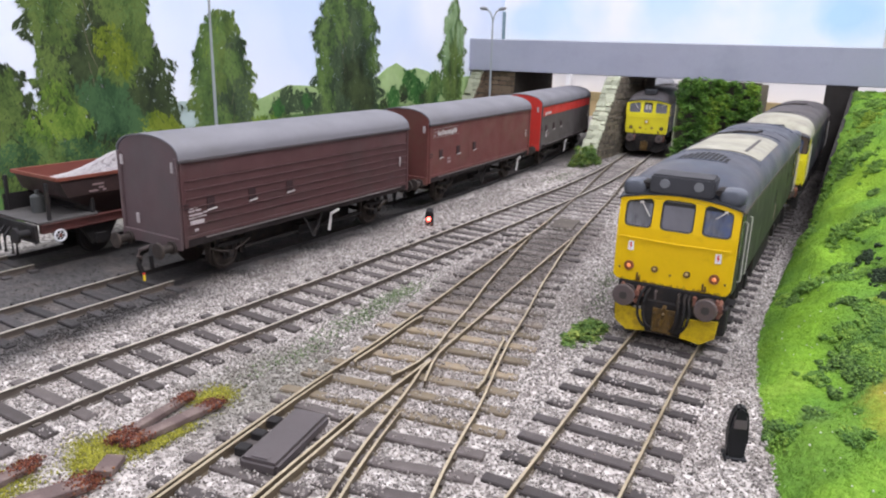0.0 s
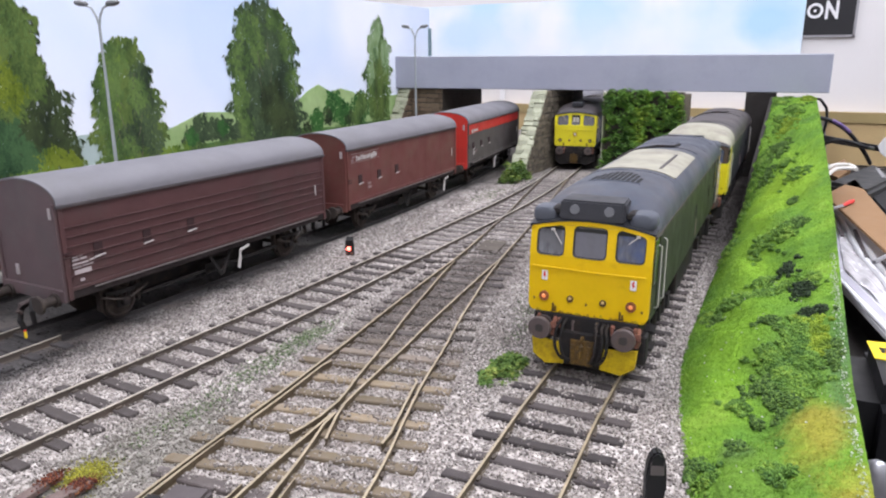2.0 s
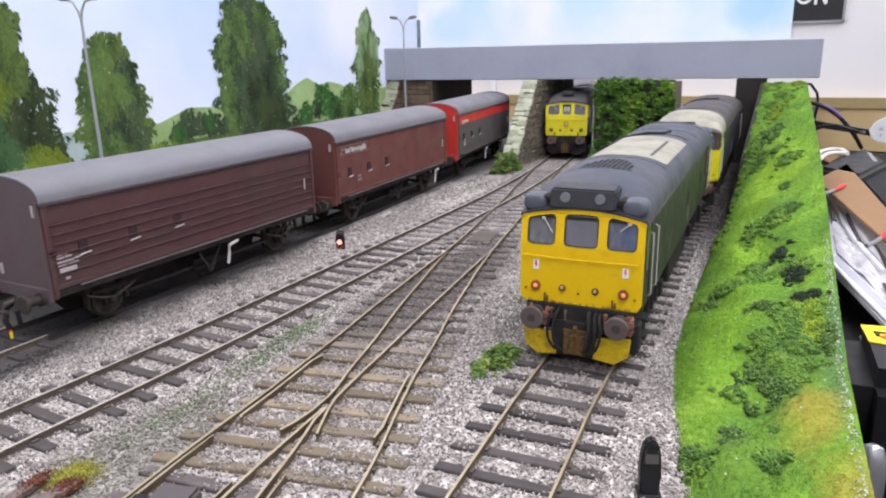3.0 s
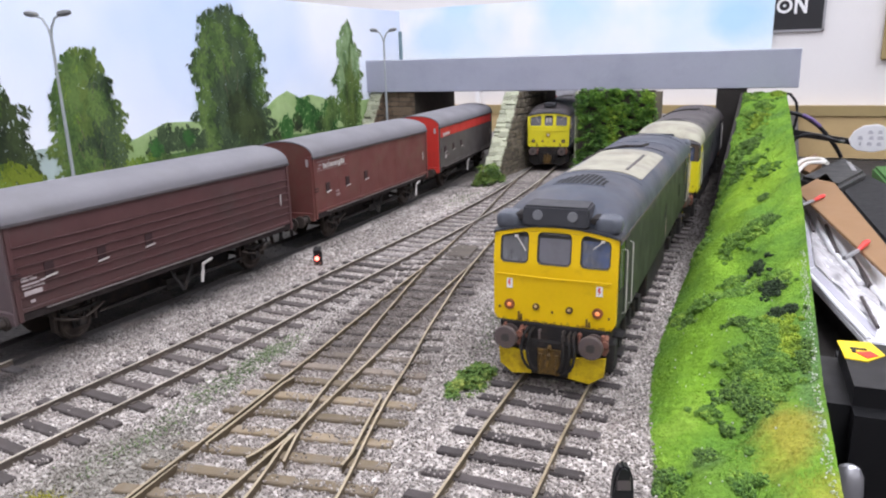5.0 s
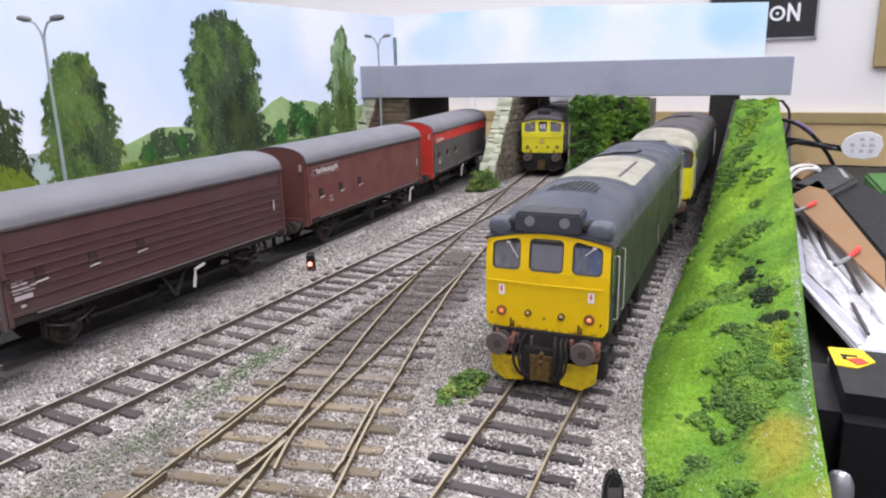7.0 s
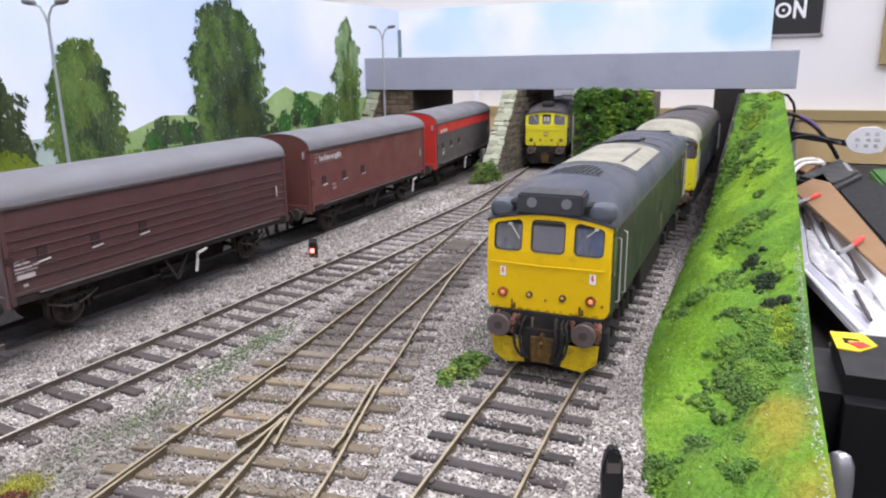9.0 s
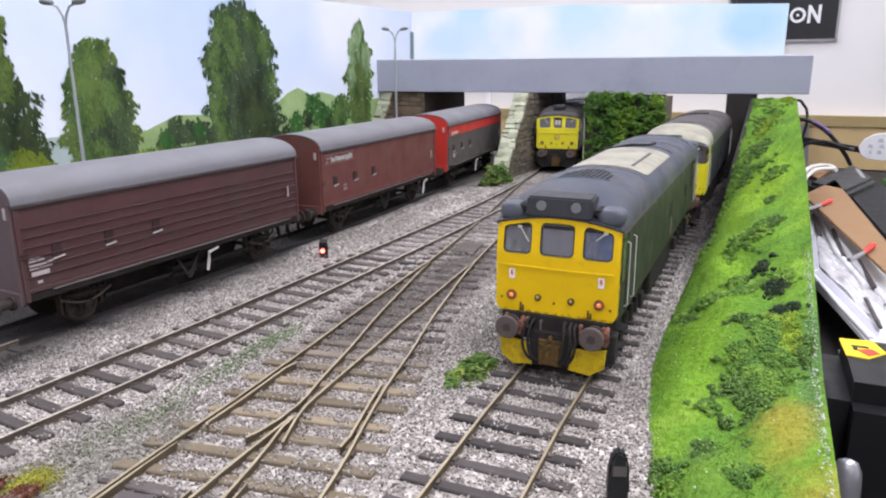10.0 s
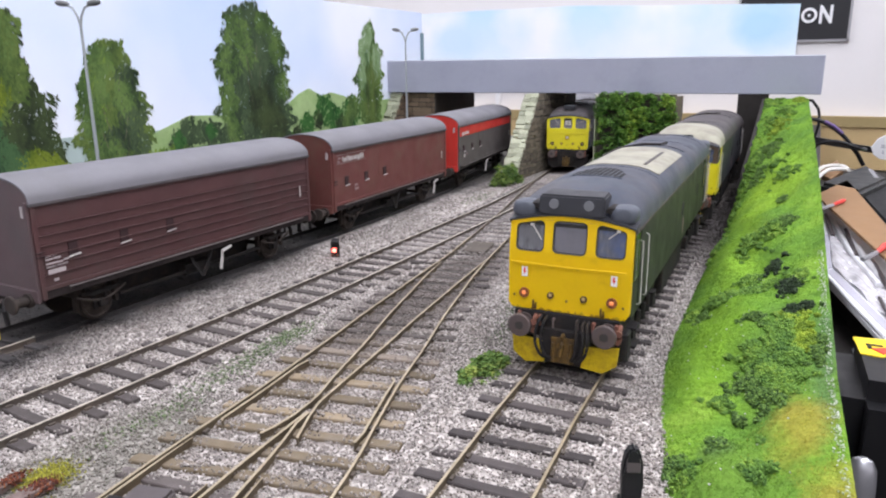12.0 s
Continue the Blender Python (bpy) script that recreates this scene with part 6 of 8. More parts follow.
def diesel(x, y, rz, face_m, body_m, roof_m, label, headbox=True, cab_roof=None, cream=True, tags=True, digits=False, upper_m=None):
    """A twin-cab diesel locomotive; its near cab faces -y. Heights are from the rail."""
    d = thing("diesel_locomotive", x, y, 3, rz, label, "locomotive", "model diesel locomotives")
    W, L = 16.5, 201.0
    # body and roof
    side = [(-W, 16.6), (W, 16.6), (W, 37), (W - 0.5, 41.0), (-W + 0.5, 41.0), (-W, 37)]
    b = bmn()
    prism(b, side, "y", 7.6, L - 7.6)
    part("body", bevel(b, 0.3), body_m, d)

    def roof_ring(y, half, low, apex, n=17):
        out = []
        for t in np.linspace(0, math.pi, n):
            c, s = math.cos(t), math.sin(t)
            out.append((half * math.copysign(abs(c) ** 0.8, c), y, low + (apex - low) * s ** 0.75))
        return out
    b = bmn()
    ends = [(8.6, 16.4, 40.7, 43.2), (9.2, 16.8, 40.5, 44.2), (11, 17.0, 40.3, 45.8), (14, 17.0, 40.2, 47.6), (19, 17.0, 40.2, 49.3), (27, 17.0, 40.2, 50.2), (40, 17.0, 40.2, 50.4)]
    rings = [roof_ring(*e) for e in ends] + [roof_ring(L - e[0], *e[1:]) for e in ends[::-1]]
    loft(b, rings)
    part("roof", b, roof_m, d, smooth=True)
    if cab_roof:
        b = bmn()
        loft(b, [roof_ring(yy, 17.15, 40.2, ap + 0.15) for yy, ap in ((9.2, 44.4), (11, 46.0), (14, 47.8), (19, 49.5), (27, 50.4), (36, 50.6))])
        part("cab_roof", b, cab_roof, d, "cream painted cab roof", smooth=True)
    # both cab fronts
    for k, (s, y0) in enumerate(((1, 5.6), (-1, L - 5.6))):

        def fy(z):
            return y0 + s * (0.0 if z < 31 else 0.14 * (z - 31))
        front = thing("cab_front", 0, 0, 0, 0)
        front.parent = d
        b = bmn()

        def panel(pts, th=1.6):
            lo = [(px, fy(pz), pz) for px, pz in pts]
            hi = [(px, fy(pz) + s * th, pz) for px, pz in pts]
            loft(b, [lo, hi])
        panel([(-15.4, 16.9), (15.4, 16.9), (16.4, 18.4), (16.5, 33.0), (-16.5, 33.0), (-16.4, 18.4)], 2.2)
        part("front_panel", b, face_m, front)
        b = bmn()
        top = [(px, 42.9 - 2.2 * (abs(px) / 16.4) ** 2) for px in np.linspace(16.2, -16.2, 13)]
        panel([(-16.4, 39.4), (-14.6, 40.6), (-7.0, 41.6), (0, 41.9), (7.0, 41.6), (14.6, 40.6), (16.4, 39.4)] + top, 1.8)
        part("brow", b, upper_m or face_m, front)
        b = bmn()
        arch = [(px, 43.0 - 2.2 * (abs(px) / 16.4) ** 2) for px in np.linspace(-16.9, 16.9, 19)]
        loft(b, [[(px, fy(42) - s * 0.35, pz), (px, fy(42) - s * 0.35, pz + 0.45), (px, fy(42) + s * 3.0, pz + 1.3), (px, fy(42) + s * 3.0, pz - 0.2)] for px, pz in arch])
        part("roof_edge", b, M_BOXGREY, front, "dark curved roof edge", smooth=True)
        wide = ((-16.5, -14.9), (-5.6, -3.6), (3.6, 5.6), (14.9, 16.5)) if digits else ((-16.5, -14.7), (-6.9, -4.6), (4.6, 6.9), (14.7, 16.5))
        for xa, xb in wide:
            b = bmn()
            panel([(xa, 33.0), (xb, 33.0), (xb, 41.5 if abs(xa) < 10 else 40.4), (xa, 41.5 if abs(xa) < 10 else 40.4)], 1.7)
            part("pillar", b, upper_m or face_m, front)
        panes = ((-14.9, -5.6, 40.5, 41.5), (-3.6, 3.6, 41.7, 41.7), (5.6, 14.9, 41.5, 40.5)) if digits else ((-14.7, -6.9, 40.5, 41.5), (-4.6, 4.6, 41.7, 41.7), (6.9, 14.7, 41.5, 40.5))
        for xa, xb, zt0, zt1 in panes:
            b = bmn()
            pts = [(xa, 33.0), (xb, 33.0), (xb, zt1), (xa, zt0)]
            loft(b, [[(px, fy(pz) + s * 0.75, pz) for px, pz in pts], [(px, fy(pz) + s * 1.1, pz) for px, pz in pts]])
            pane = part("window", b, M_GLASS if digits or abs(xa + xb) < 2 else M_GLASS_EAST if xa > 0 else M_GLASS_WEST, front, "grey glazed cab window")
            b = bmn()
            cx, cz = (xa + xb) / 2, 37.2
            rim = []
            for qx, qz, a0 in ((xa + 1.35, 34.35, 180), (xb - 1.35, 34.35, 270), (xb - 1.35, zt1 - 1.4, 0), (xa + 1.35, zt0 - 1.4, 90)):
                rim += [(qx + 1.3 * math.cos(math.radians(a0 + w)), qz + 1.3 * math.sin(math.radians(a0 + w))) for w in (0, 30, 60, 90)]
            square = []
            for (qx, qz), (ox, oz) in zip(rim, [c for c in ((xa, 33.0), (xb, 33.0), (xb, zt1 + 0.1), (xa, zt0 + 0.1)) for _ in range(4)]):
                square.append((ox, oz))
            sv = [b.verts.new((px, fy(pz) + s * 0.02, pz)) for px, pz in square]
            rv = [b.verts.new((px, fy(pz) + s * 0.02, pz)) for px, pz in rim]
            for q in range(16):
                if square[q] == square[(q + 1) % 16]:
                    b.faces.new((sv[q], rv[(q + 1) % 16], rv[q]))
                else:
                    b.faces.new((sv[q], sv[(q + 1) % 16], rv[(q + 1) % 16], rv[q]))
            part("surround", b, upper_m or face_m, pane)
            b = bmn()
            inn = [(px + (cx - px) * 0.07, pz + (cz - pz) * 0.07) for px, pz in rim]
            o = [b.verts.new((px, fy(pz) - s * 0.12, pz)) for px, pz in rim]
            i2 = [b.verts.new((px, fy(pz) + s * 0.35, pz)) for px, pz in inn]
            i3 = [b.verts.new((px, fy(pz) + s * 0.8, pz)) for px, pz in inn]
            for q in range(16):
                b.faces.new((o[q], o[(q + 1) % 16], i2[(q + 1) % 16], i2[q]))
                b.faces.new((i2[q], i2[(q + 1) % 16], i3[(q + 1) % 16], i3[q]))
            part("gasket", b, M_RUBBER if body_m is not M_BLUE else face_m, pane)
        b = bmn()
        for xa, xb in ((-15.4, 15.2),):
            tube(b, [(xa, fy(30) - s * 0.6, 30.0), (0, fy(30) - s * 0.6, 29.7), (xb, fy(30) - s * 0.6, 29.9)], 0.26, 6)
        for xa in (-15, -7.5, 0, 7.5, 15):
            cyl(b, (xa, y0 - s * 0.6, 29.8), (xa, y0, 29.8), 0.2, n=6)
        part("handrail", b, face_m, front)
        for xa, xb in ((-10.2, -7.6), (10.2, 12.6)):
            b = bmn()
            zz = (40.4, 36.4) if xa < 0 else (38.2, 40.2)
            tube(b, [(xa, fy(40) - s * 0.5, zz[0]), (xb, fy(38) - s * 0.5, zz[1])], 0.17, 5)
            box(b, (xa if xa < 0 else xb) - 0.5, (xa if xa < 0 else xb) + 0.5, fy(40) - s * 0.6 - 0.2, fy(40) - s * 0.6 + 0.2, 40.0, 40.6)
            part("wiper", b, M_WHITE, front)
        for xa in (-11.9, 11.9):
            b = bmn()
            cyl(b, (xa, y0 + s * 0.2, 21.4), (xa, y0 - s * 0.55, 21.4), 1.4, n=18)
            hl = part("marker_lamp", b, M_BLACK if digits else M_LAMPRIM, front, smooth=True)
            b = bmn()
            cyl(b, (xa, y0 - s * 0.5, 21.4), (xa, y0 - s * 0.85, 21.4), 0.68, 0.4, n=16)
            part("lens", b, M_REDLAMP if not digits else M_AMBER, hl, "glowing red lens")
        for xa in (-4.5, 4.5):
            b = bmn()
            cyl(b, (xa, y0 + s * 0.2, 21.4), (xa, y0 - s * 0.5, 21.4), 0.95, n=14)
            hl = part("marker_lamp", b, M_RUSTGOLD, front)
            b = bmn()
            cyl(b, (xa, y0 - s * 0.45, 21.6), (xa, y0 - s * 0.7, 21.6), 0.42, n=12)
            part("lens", b, M_AMBER, hl)
        for xa, za in ((-9.2, 18.2), (9.2, 18.2), (0, 20.4), (-14.6, 20.6), (14.9, 20.4)):
            b = bmn()
            box(b, xa - 0.26, xa + 0.26, y0 - s * 0.5 - 0.15, y0 - s * 0.5 + 0.15, za - 0.3, za + (1.5 if abs(xa) == 9.2 else 0.3))
            if abs(xa) < 12 and xa:
                box(b, xa + 0.5, xa + 0.95, y0 - s * 0.6 - 0.15, y0 - s * 0.6 + 0.15, za - 0.4, za + 0.8)
                box(b, xa - 0.28, xa + 1.0, y0 - s * 0.5 - 0.15, y0 - s * 0.5 + 0.15, za - 0.9, za - 0.4)
            part("lamp_bracket", b, M_RUSTGOLD, front)
        for xa, za, w, h in ((-9.0, 17.0, 1.2, 1.3), (-2.5, 17.0, 2.6, 0.5), (4.0, 17.0, 1.0, 1.0), (9.6, 17.0, 1.6, 1.5), (13.2, 17.0, 1.8, 0.7), (-13.4, 17.0, 1.6, 0.6), (-4.6, 29.2, 0.7, 0.5), (2.5, 29.1, 0.8, 0.5)):
            b = bmn()
            loft(b, [[(xa + px * w, y0 - s * dy, za + pz * h) for px, pz in ((-0.5, 0), (0.5, 0.05), (0.4, 0.7), (0.05, 1.0), (-0.3, 0.6))] for dy in (0.03, -0.2)])
            part("oil_stain", b, M_YELLOW_DIRTY, front)
        if not digits:
            for k in range(26):
                xa, w, h = rng.uniform(-15.4, 15.4), rng.uniform(0.4, 1.6), rng.uniform(0.2, 0.75)
                b = bmn()
                loft(b, [[(min(max(xa + px * w, -15.3), 15.3), y0 - s * dy, 16.95 + pz * h) for px, pz in ((-0.5, 0), (0.5, 0.0), (0.42, 0.5), (0.1, 1.0), (-0.35, 0.7))] for dy in (0.05, -0.2)])
                part("oil_stain", b, M_GRIME, front)
            for xa, za, r_ in ((-12.9, 16.0, 0.55), (-7.0, 15.4, 0.7), (-3.2, 15.2, 0.5), (3.4, 15.5, 0.6), (7.6, 15.3, 0.7), (13.6, 15.6, 0.55)):
                b = bmn()
                cyl(b, (xa, y0, za), (xa, y0 - s * 1.6, za - 0.3), r_, r_ * 0.8, n=10)
                cyl(b, (xa, y0 - s * 1.5, za - 0.2), (xa + 0.2, y0 - s * 1.9, za - 2.2), r_ * 0.6, n=8)
                part("pipe_cock", b, M_HOSE if abs(xa) > 6.5 else M_STEEL, front, "small copper-coloured pipe end", smooth=True)
        if tags:
            for xa in (-11.9, 12.2):
                b = bmn()
                box(b, xa - 0.8, xa + 0.8, y0 - s * 0.12 - 0.08, y0 - s * 0.12 + 0.08, 26.0, 28.7)
                tg = part("warning_tag", b, M_TRAY, front, "small white warning tag")
                b = bmn()
                prism(b, [(xa - 0.22, 28.4), (xa + 0.35, 28.4), (xa + 0.05, 27.6), (xa + 0.5, 27.5), (xa - 0.25, 26.3), (xa - 0.02, 27.2), (xa - 0.4, 27.2)], "y", y0 - s * 0.22 - 0.04, y0 - s * 0.22 + 0.04)
                part("mark", b, M_REDPL, tg)
        if digits:
            b = bmn()
            box(b, -3.2, 3.2, fy(38) + s * 0.62 - 0.05, fy(38) + s * 0.62 + 0.05, 34.4, 41.0)
            part("headcode_blind", b, M_SLOT, front, "black headcode blind")
            for xa in (-1.45, 1.15):
                b = bmn()
                box(b, xa - 0.9, xa + 1.2, fy(38) + s * 0.48 - 0.05, fy(38) + s * 0.48 + 0.05, 36, 39.6)
                part("headcode_bar", b, M_WHITE, front)
            b = bmn()
            box(b, -1.8, 1.8, y0 - s * 0.7, y0, 24.4, 28)
            lb = part("lamp_box", bevel(b, 0.2), M_YELLOW_DIRTY, front)
            b = bmn()
            cyl(b, (0, y0 - s * 0.6, 26.4), (0, y0 - s * 1.0, 26.4), 1.0, n=14)
            part("lens", b, M_WHITE, lb)
        # buffer beam, buffers, coupling, hoses, ploughs
        b = bmn()
        box(b, -14.4, 14.4, min(y0 - s * 0.6, y0 + s * 3), max(y0 - s * 0.6, y0 + s * 3), 9.6, 16.8)
        beam = part("buffer_beam", bevel(b, 0.2), M_BLACK, d)
        yb = 0.0 if s > 0 else L
        for xa in (-11.4, 11.4):
            buffer(d, xa, yb, 13.7, -s, 3.2, 5.4, True)
        for sx in (-1, 1):
            b = bmn()
            p = [(sx * 6.0, 9.0), (sx * 14.6, 9.6), (sx * 14.2, 4.6), (sx * 10.6, 2.2), (sx * 5.0, 3.2)]
            loft(b, [[(px, yb + s * (2.4 + 0.12 * abs(px)), pz) for px, pz in p], [(px, yb + s * (3.3 + 0.12 * abs(px)), pz) for px, pz in p]])
            part("snowplough", b, M_YELLOW_DIRTY if face_m is not M_LEMON else M_BLACK, d, "oil-stained yellow snowplough blade")
        b = bmn()
        box(b, -5.8, 5.8, min(yb + s * 3.2, yb + s * 5), max(yb + s * 3.2, yb + s * 5), 3.2, 12.5)
        part("coupling_pocket", b, M_BLACK, d)
        b = bmn()
        box(b, -3.1, 3.1, min(yb + s * 2.4, yb + s * 4), max(yb + s * 2.4, yb + s * 4), 3.9, 10.8)
        for xc in (-2.3, 2.3):
            cyl(b, (xc, yb + s * 2.2, 9.6), (xc, yb + s * 2.2, 4), 0.55, n=8)
        tube(b, [(0, yb + s * 4, 11.6), (0.1, yb + s * 1.6, 11.2), (0.2, yb + s * 1.2, 9.8), (0, yb + s * 1.9, 8.2), (-0.4, yb + s * 1.8, 6.0)], 0.6, 8)
        part("coupling", b, M_RUSTGOLD, d)
        for xa, m in ((-8.2, M_HOSE), (-6.4, M_BLACK), (-5, M_BLACK), (5.2, M_BLACK), (6.4, M_BLACK), (14.6, M_HOSE), (3.6, M_BLACK)):
            b = bmn()
            z1 = 11.5 if m is M_HOSE else 5.2
            if m is M_HOSE:
                tube(b, [(xa, yb + s * 4.8, 15.6), (xa + 0.3, yb + s * 2.8, 15.2), (xa + 0.6, yb + s * 2.2, (z1 + 15) / 2), (xa - 0.2, yb + s * 2.6, z1)], 0.6, 7)
            else:
                line = [Vector(p) for p in ((xa, yb + s * 4.8, 15.6), (xa * 1.02, yb + s * 2.0, 15.0), (xa * 1.12, yb + s * 1.0, 11.5), (xa * 1.05, yb + s * 0.9, 8.0), (xa * 0.8, yb + s * 1.4, 5.4), (xa * 0.5, yb + s * 2.8, 4.6))]
                tube(b, smooth_line(line, 1.2), 0.42, 7)
            if m is M_HOSE:
                cyl(b, (xa + 0.2, yb + s * 2.2, 14.6), (xa + 0.2, yb + s * 1.4, 14.6), 0.9, n=10)
            part("hose", b, m, d, smooth=True)
        # roof end fittings
        if headbox:
            yh = 6.3 if s > 0 else L - 6.3
            b = bmn()
            loft(b, [[(-8.8, yh, 43.2), (8.8, yh, 43.2), (8.7, yh + s * 0.8, 48.5), (-8.7, yh + s * 0.8, 48.5)], [(-8.8, yh + s * 9, 45), (8.8, yh + s * 9, 45), (8.3, yh + s * 9, 48.9), (-8.3, yh + s * 9, 48.9)]])
            hb = part("headcode_box", bevel(b, 0.5, 2), M_BOXGREY, d, "dark grey headcode box with two pale discs")
            for xa in (-4.6, 4.6):
                b = bmn()
                cyl(b, (xa, yh + s * 0.5, 46.2), (xa, yh - s * 0.05, 46.2), 1.3, n=24)
                part("disc", b, M_FROST, hb)
            for xa in (-10.4, 10.4):
                b = bmn()
                loft(b, [[(xa + 1.7 * math.cos(t), yh + s * yy, 45.0 + r * math.sin(t)) for t in np.linspace(0, 2 * math.pi, 10, endpoint=False)] for yy, r in ((1.8, 0.8), (2.6, 1.2), (6, 1.3), (9, 0.4))])
                part("horn_cowl", b, M_BLACK, d, smooth=True)
            for xa in (-13.2, 13.2):
                b = bmn()
                loft(b, [[(xa + 3.5 * r * math.copysign(abs(math.cos(t)) ** 0.7, math.cos(t)), yh + s * yy, 43.9 + 2.5 * r * math.copysign(abs(math.sin(t)) ** 0.7, math.sin(t))) for t in np.linspace(0, 2 * math.pi, 18, endpoint=False)] for yy, r in ((1.2, 0.5), (1.5, 0.78), (2.2, 0.95), (3.4, 1.0), (6, 1.0), (9, 0.7))])
                part("cab_vent", b, M_VENT if body_m is M_GREEN else roof_m, d, smooth=True)
        elif s > 0 and digits:
            b = bmn()
            box(b, -4.5, 4.5, 12, 20, 47.5, 51.2)
            part("headcode_box", bevel(b, 0.6), M_BOXGREY, d)
    # roof grille, cream panel, seams
    def roof_patch(name, m, ya, yb_, t0, t1, lift, lab="", under=None):
        b = bmn()
        ts = np.linspace(t0, t1, 13)

        def pt(t, yy, up):
            c, s2 = math.cos(t), math.sin(t)
            return ((17.0 + up) * math.copysign(abs(c) ** 0.8, c), yy, 40.2 + (10.2 + up) * s2 ** 0.75)
        loft(b, [[pt(t, yy, lift) for t in ts] + [pt(t, yy, -0.2) for t in ts[::-1]] for yy in (ya, yb_)])
        return part(name, b, m, under or d, lab, smooth=True)

    def roof_angle(px):
        return math.acos(math.copysign((abs(px) / 17.0) ** 1.25, px))
    gr = roof_patch("roof_grille", roof_m, 32, 50, roof_angle(7.6), roof_angle(-7.6), 0.015)
    for k in range(10):
        xk = -6.6 + 1.46 * k
        roof_patch("slot", M_SLOT, 33.0, 49.5 - 10 * (xk / 7) ** 2, roof_angle(xk + 0.5), roof_angle(xk - 0.5), 0.10, "", gr)
    if cream:
        roof_patch("roof_panel", M_CREAM, 58, 112, roof_angle(13.2), roof_angle(-10.0), 0.22, "weathered cream roof panel")
        roof_patch("panel_strip", M_SLATE_DARK, 64, 101, roof_angle(8.6), roof_angle(7.6), 0.36)
        roof_patch("panel_strip", M_CREAM, 59, 111, roof_angle(13.6), roof_angle(13.1), 0.34)
    roof_patch("roof_seam", roof_m, 122, 123.0, 0.75, 2.6, 0.2)
    for yy in (54, 140, 168):
        roof_patch("roof_seam", roof_m, yy, yy + 0.7, 0.6, 2.6, 0.08)
    b = bmn()
    tube(b, [(-12, 92, 48.4), (-10, 112, 49.6), (-2, 119, 50.9), (4.0, 122, 50.6), (5.0, 132, 50.4)], 0.6, 6)
    part("roof_pipe", b, M_BLACK, d)
    # sides: cantrail, door, handrails, window, vents, steps
    for s in (-1, 1):
        b = bmn()
        box(b, s * 16.5, s * 17.1, 8, L - 8, 39.9, 40.6)
        part("cantrail", b, M_STEEL, d)
        for yd in (19, L - 19):
            b = bmn()
            box(b, s * 16.4, s * 16.75, yd - 3.4, yd + 3.4, 17.5, 39)
            dr = part("door", bevel(b, 0.12), body_m, d)
            for yy in (yd - 4.4, yd + 4.4):
                b = bmn()
                tube(b, [(s * 16.5, yy, 19), (s * 17.5, yy, 19.4), (s * 17.5, yy, 36.4), (s * 16.5, yy, 36.8)], 0.18, 6)
                part("handrail", b, M_WHITE, dr, "white handrail")
            b = bmn()
            box(b, s * 16.45, s * 16.8, yd - 11.2, yd - 5.2, 27, 39.4)
            part("side_window", bevel(b, 0.15), M_GLASS_SIDE, d)
            b = bmn()
            box(b, s * 13, s * 16.6, yd - 2.8, yd + 2.8, 5.4, 6.2)
            box(b, s * 13, s * 16.6, yd - 2.8, yd + 2.8, 10.6, 11.4)
            # back plate and the box below are added for the bogie front's shadow
            box(b, s * 13.2, s * 14.0, yd - 9.5, yd + 4.5, 3.6, 16.7)
            part("step", b, M_BLACK, d)
            b = bmn()
            box(b, s * 12.4, s * 16.0, yd - 10.5, yd - 5.5, 4.0, 12.4)
            part("bogie_shade_box", bevel(b, 0.5), M_BLACK, d, "added black box for the shadowed bogie front")
        for yv, w in ((104, 3.0), (150, 3.0)):
            b = bmn()
            box(b, s * 16.4, s * 16.62, yv - w / 2, yv + w / 2, 26.5, 31.5)
            part("vent", b, M_SLOT, d, "small dark side vent")
        b = bmn()
        box(b, s * 16.45, s * 16.62, 106, 108.0, 19, 25)
        part("emblem", b, M_PINK, d)
        if upper_m:
            b = bmn()
            box(b, s * 16.5, s * 16.95, 6.2, 23.6, 17.0, 33.0)
            box(b, s * 16.5, s * 16.95, 19.4, 23.6, 33.0, 39.8)
            cs = part("cab_side", bevel(b, 0.08), M_LEMON, d, "lemon yellow cab side and pillar")
            b = bmn()
            box(b, s * 16.5, s * 16.85, 6.4, 19.2, 33.2, 39.6)
            part("side_window", bevel(b, 0.05), M_GLASS_SIDE, cs)
            b = bmn()
            for yy in (12.8, 19.0):
                box(b, s * 16.9, s * 17.02, yy, yy + 0.35, 17.6, 32.6)
            part("door_gap", b, M_GRIME, cs)
        if body_m is M_BLUE:
            b = bmn()
            box(b, s * 16.5, s * 16.85, 6.4, 20, 31.2, 40.6)
            cs = part("cab_side", bevel(b, 0.1), M_LEMON, d, "lemon yellow cab window surround")
            for ya, yb_ in ((8.2, 12.4), (14.0, 18.6)):
                b = bmn()
                box(b, s * 16.8, s * 16.95, ya, yb_, 32.4, 39.4)
                part("side_window", bevel(b, 0.05), M_GLASS_SIDE, cs)
            b = bmn()
            for z0, z1 in ((24.0, 24.8), (26.4, 27.2)):
                box(b, s * 16.55, s * 16.8, 9, 15, z0, z1)
            prism(b, [(11, 24), (13.4, 27.2), (12.4, 27.2), (10, 24)], "x", s * 16.55, s * 16.8)
            prism(b, [(13.8, 27.2), (11.2, 29.4), (10.4, 29.4), (12.8, 27.2)], "x", s * 16.55, s * 16.8)
            part("arrow_emblem", b, M_WHITE, d, "white double arrow emblem")
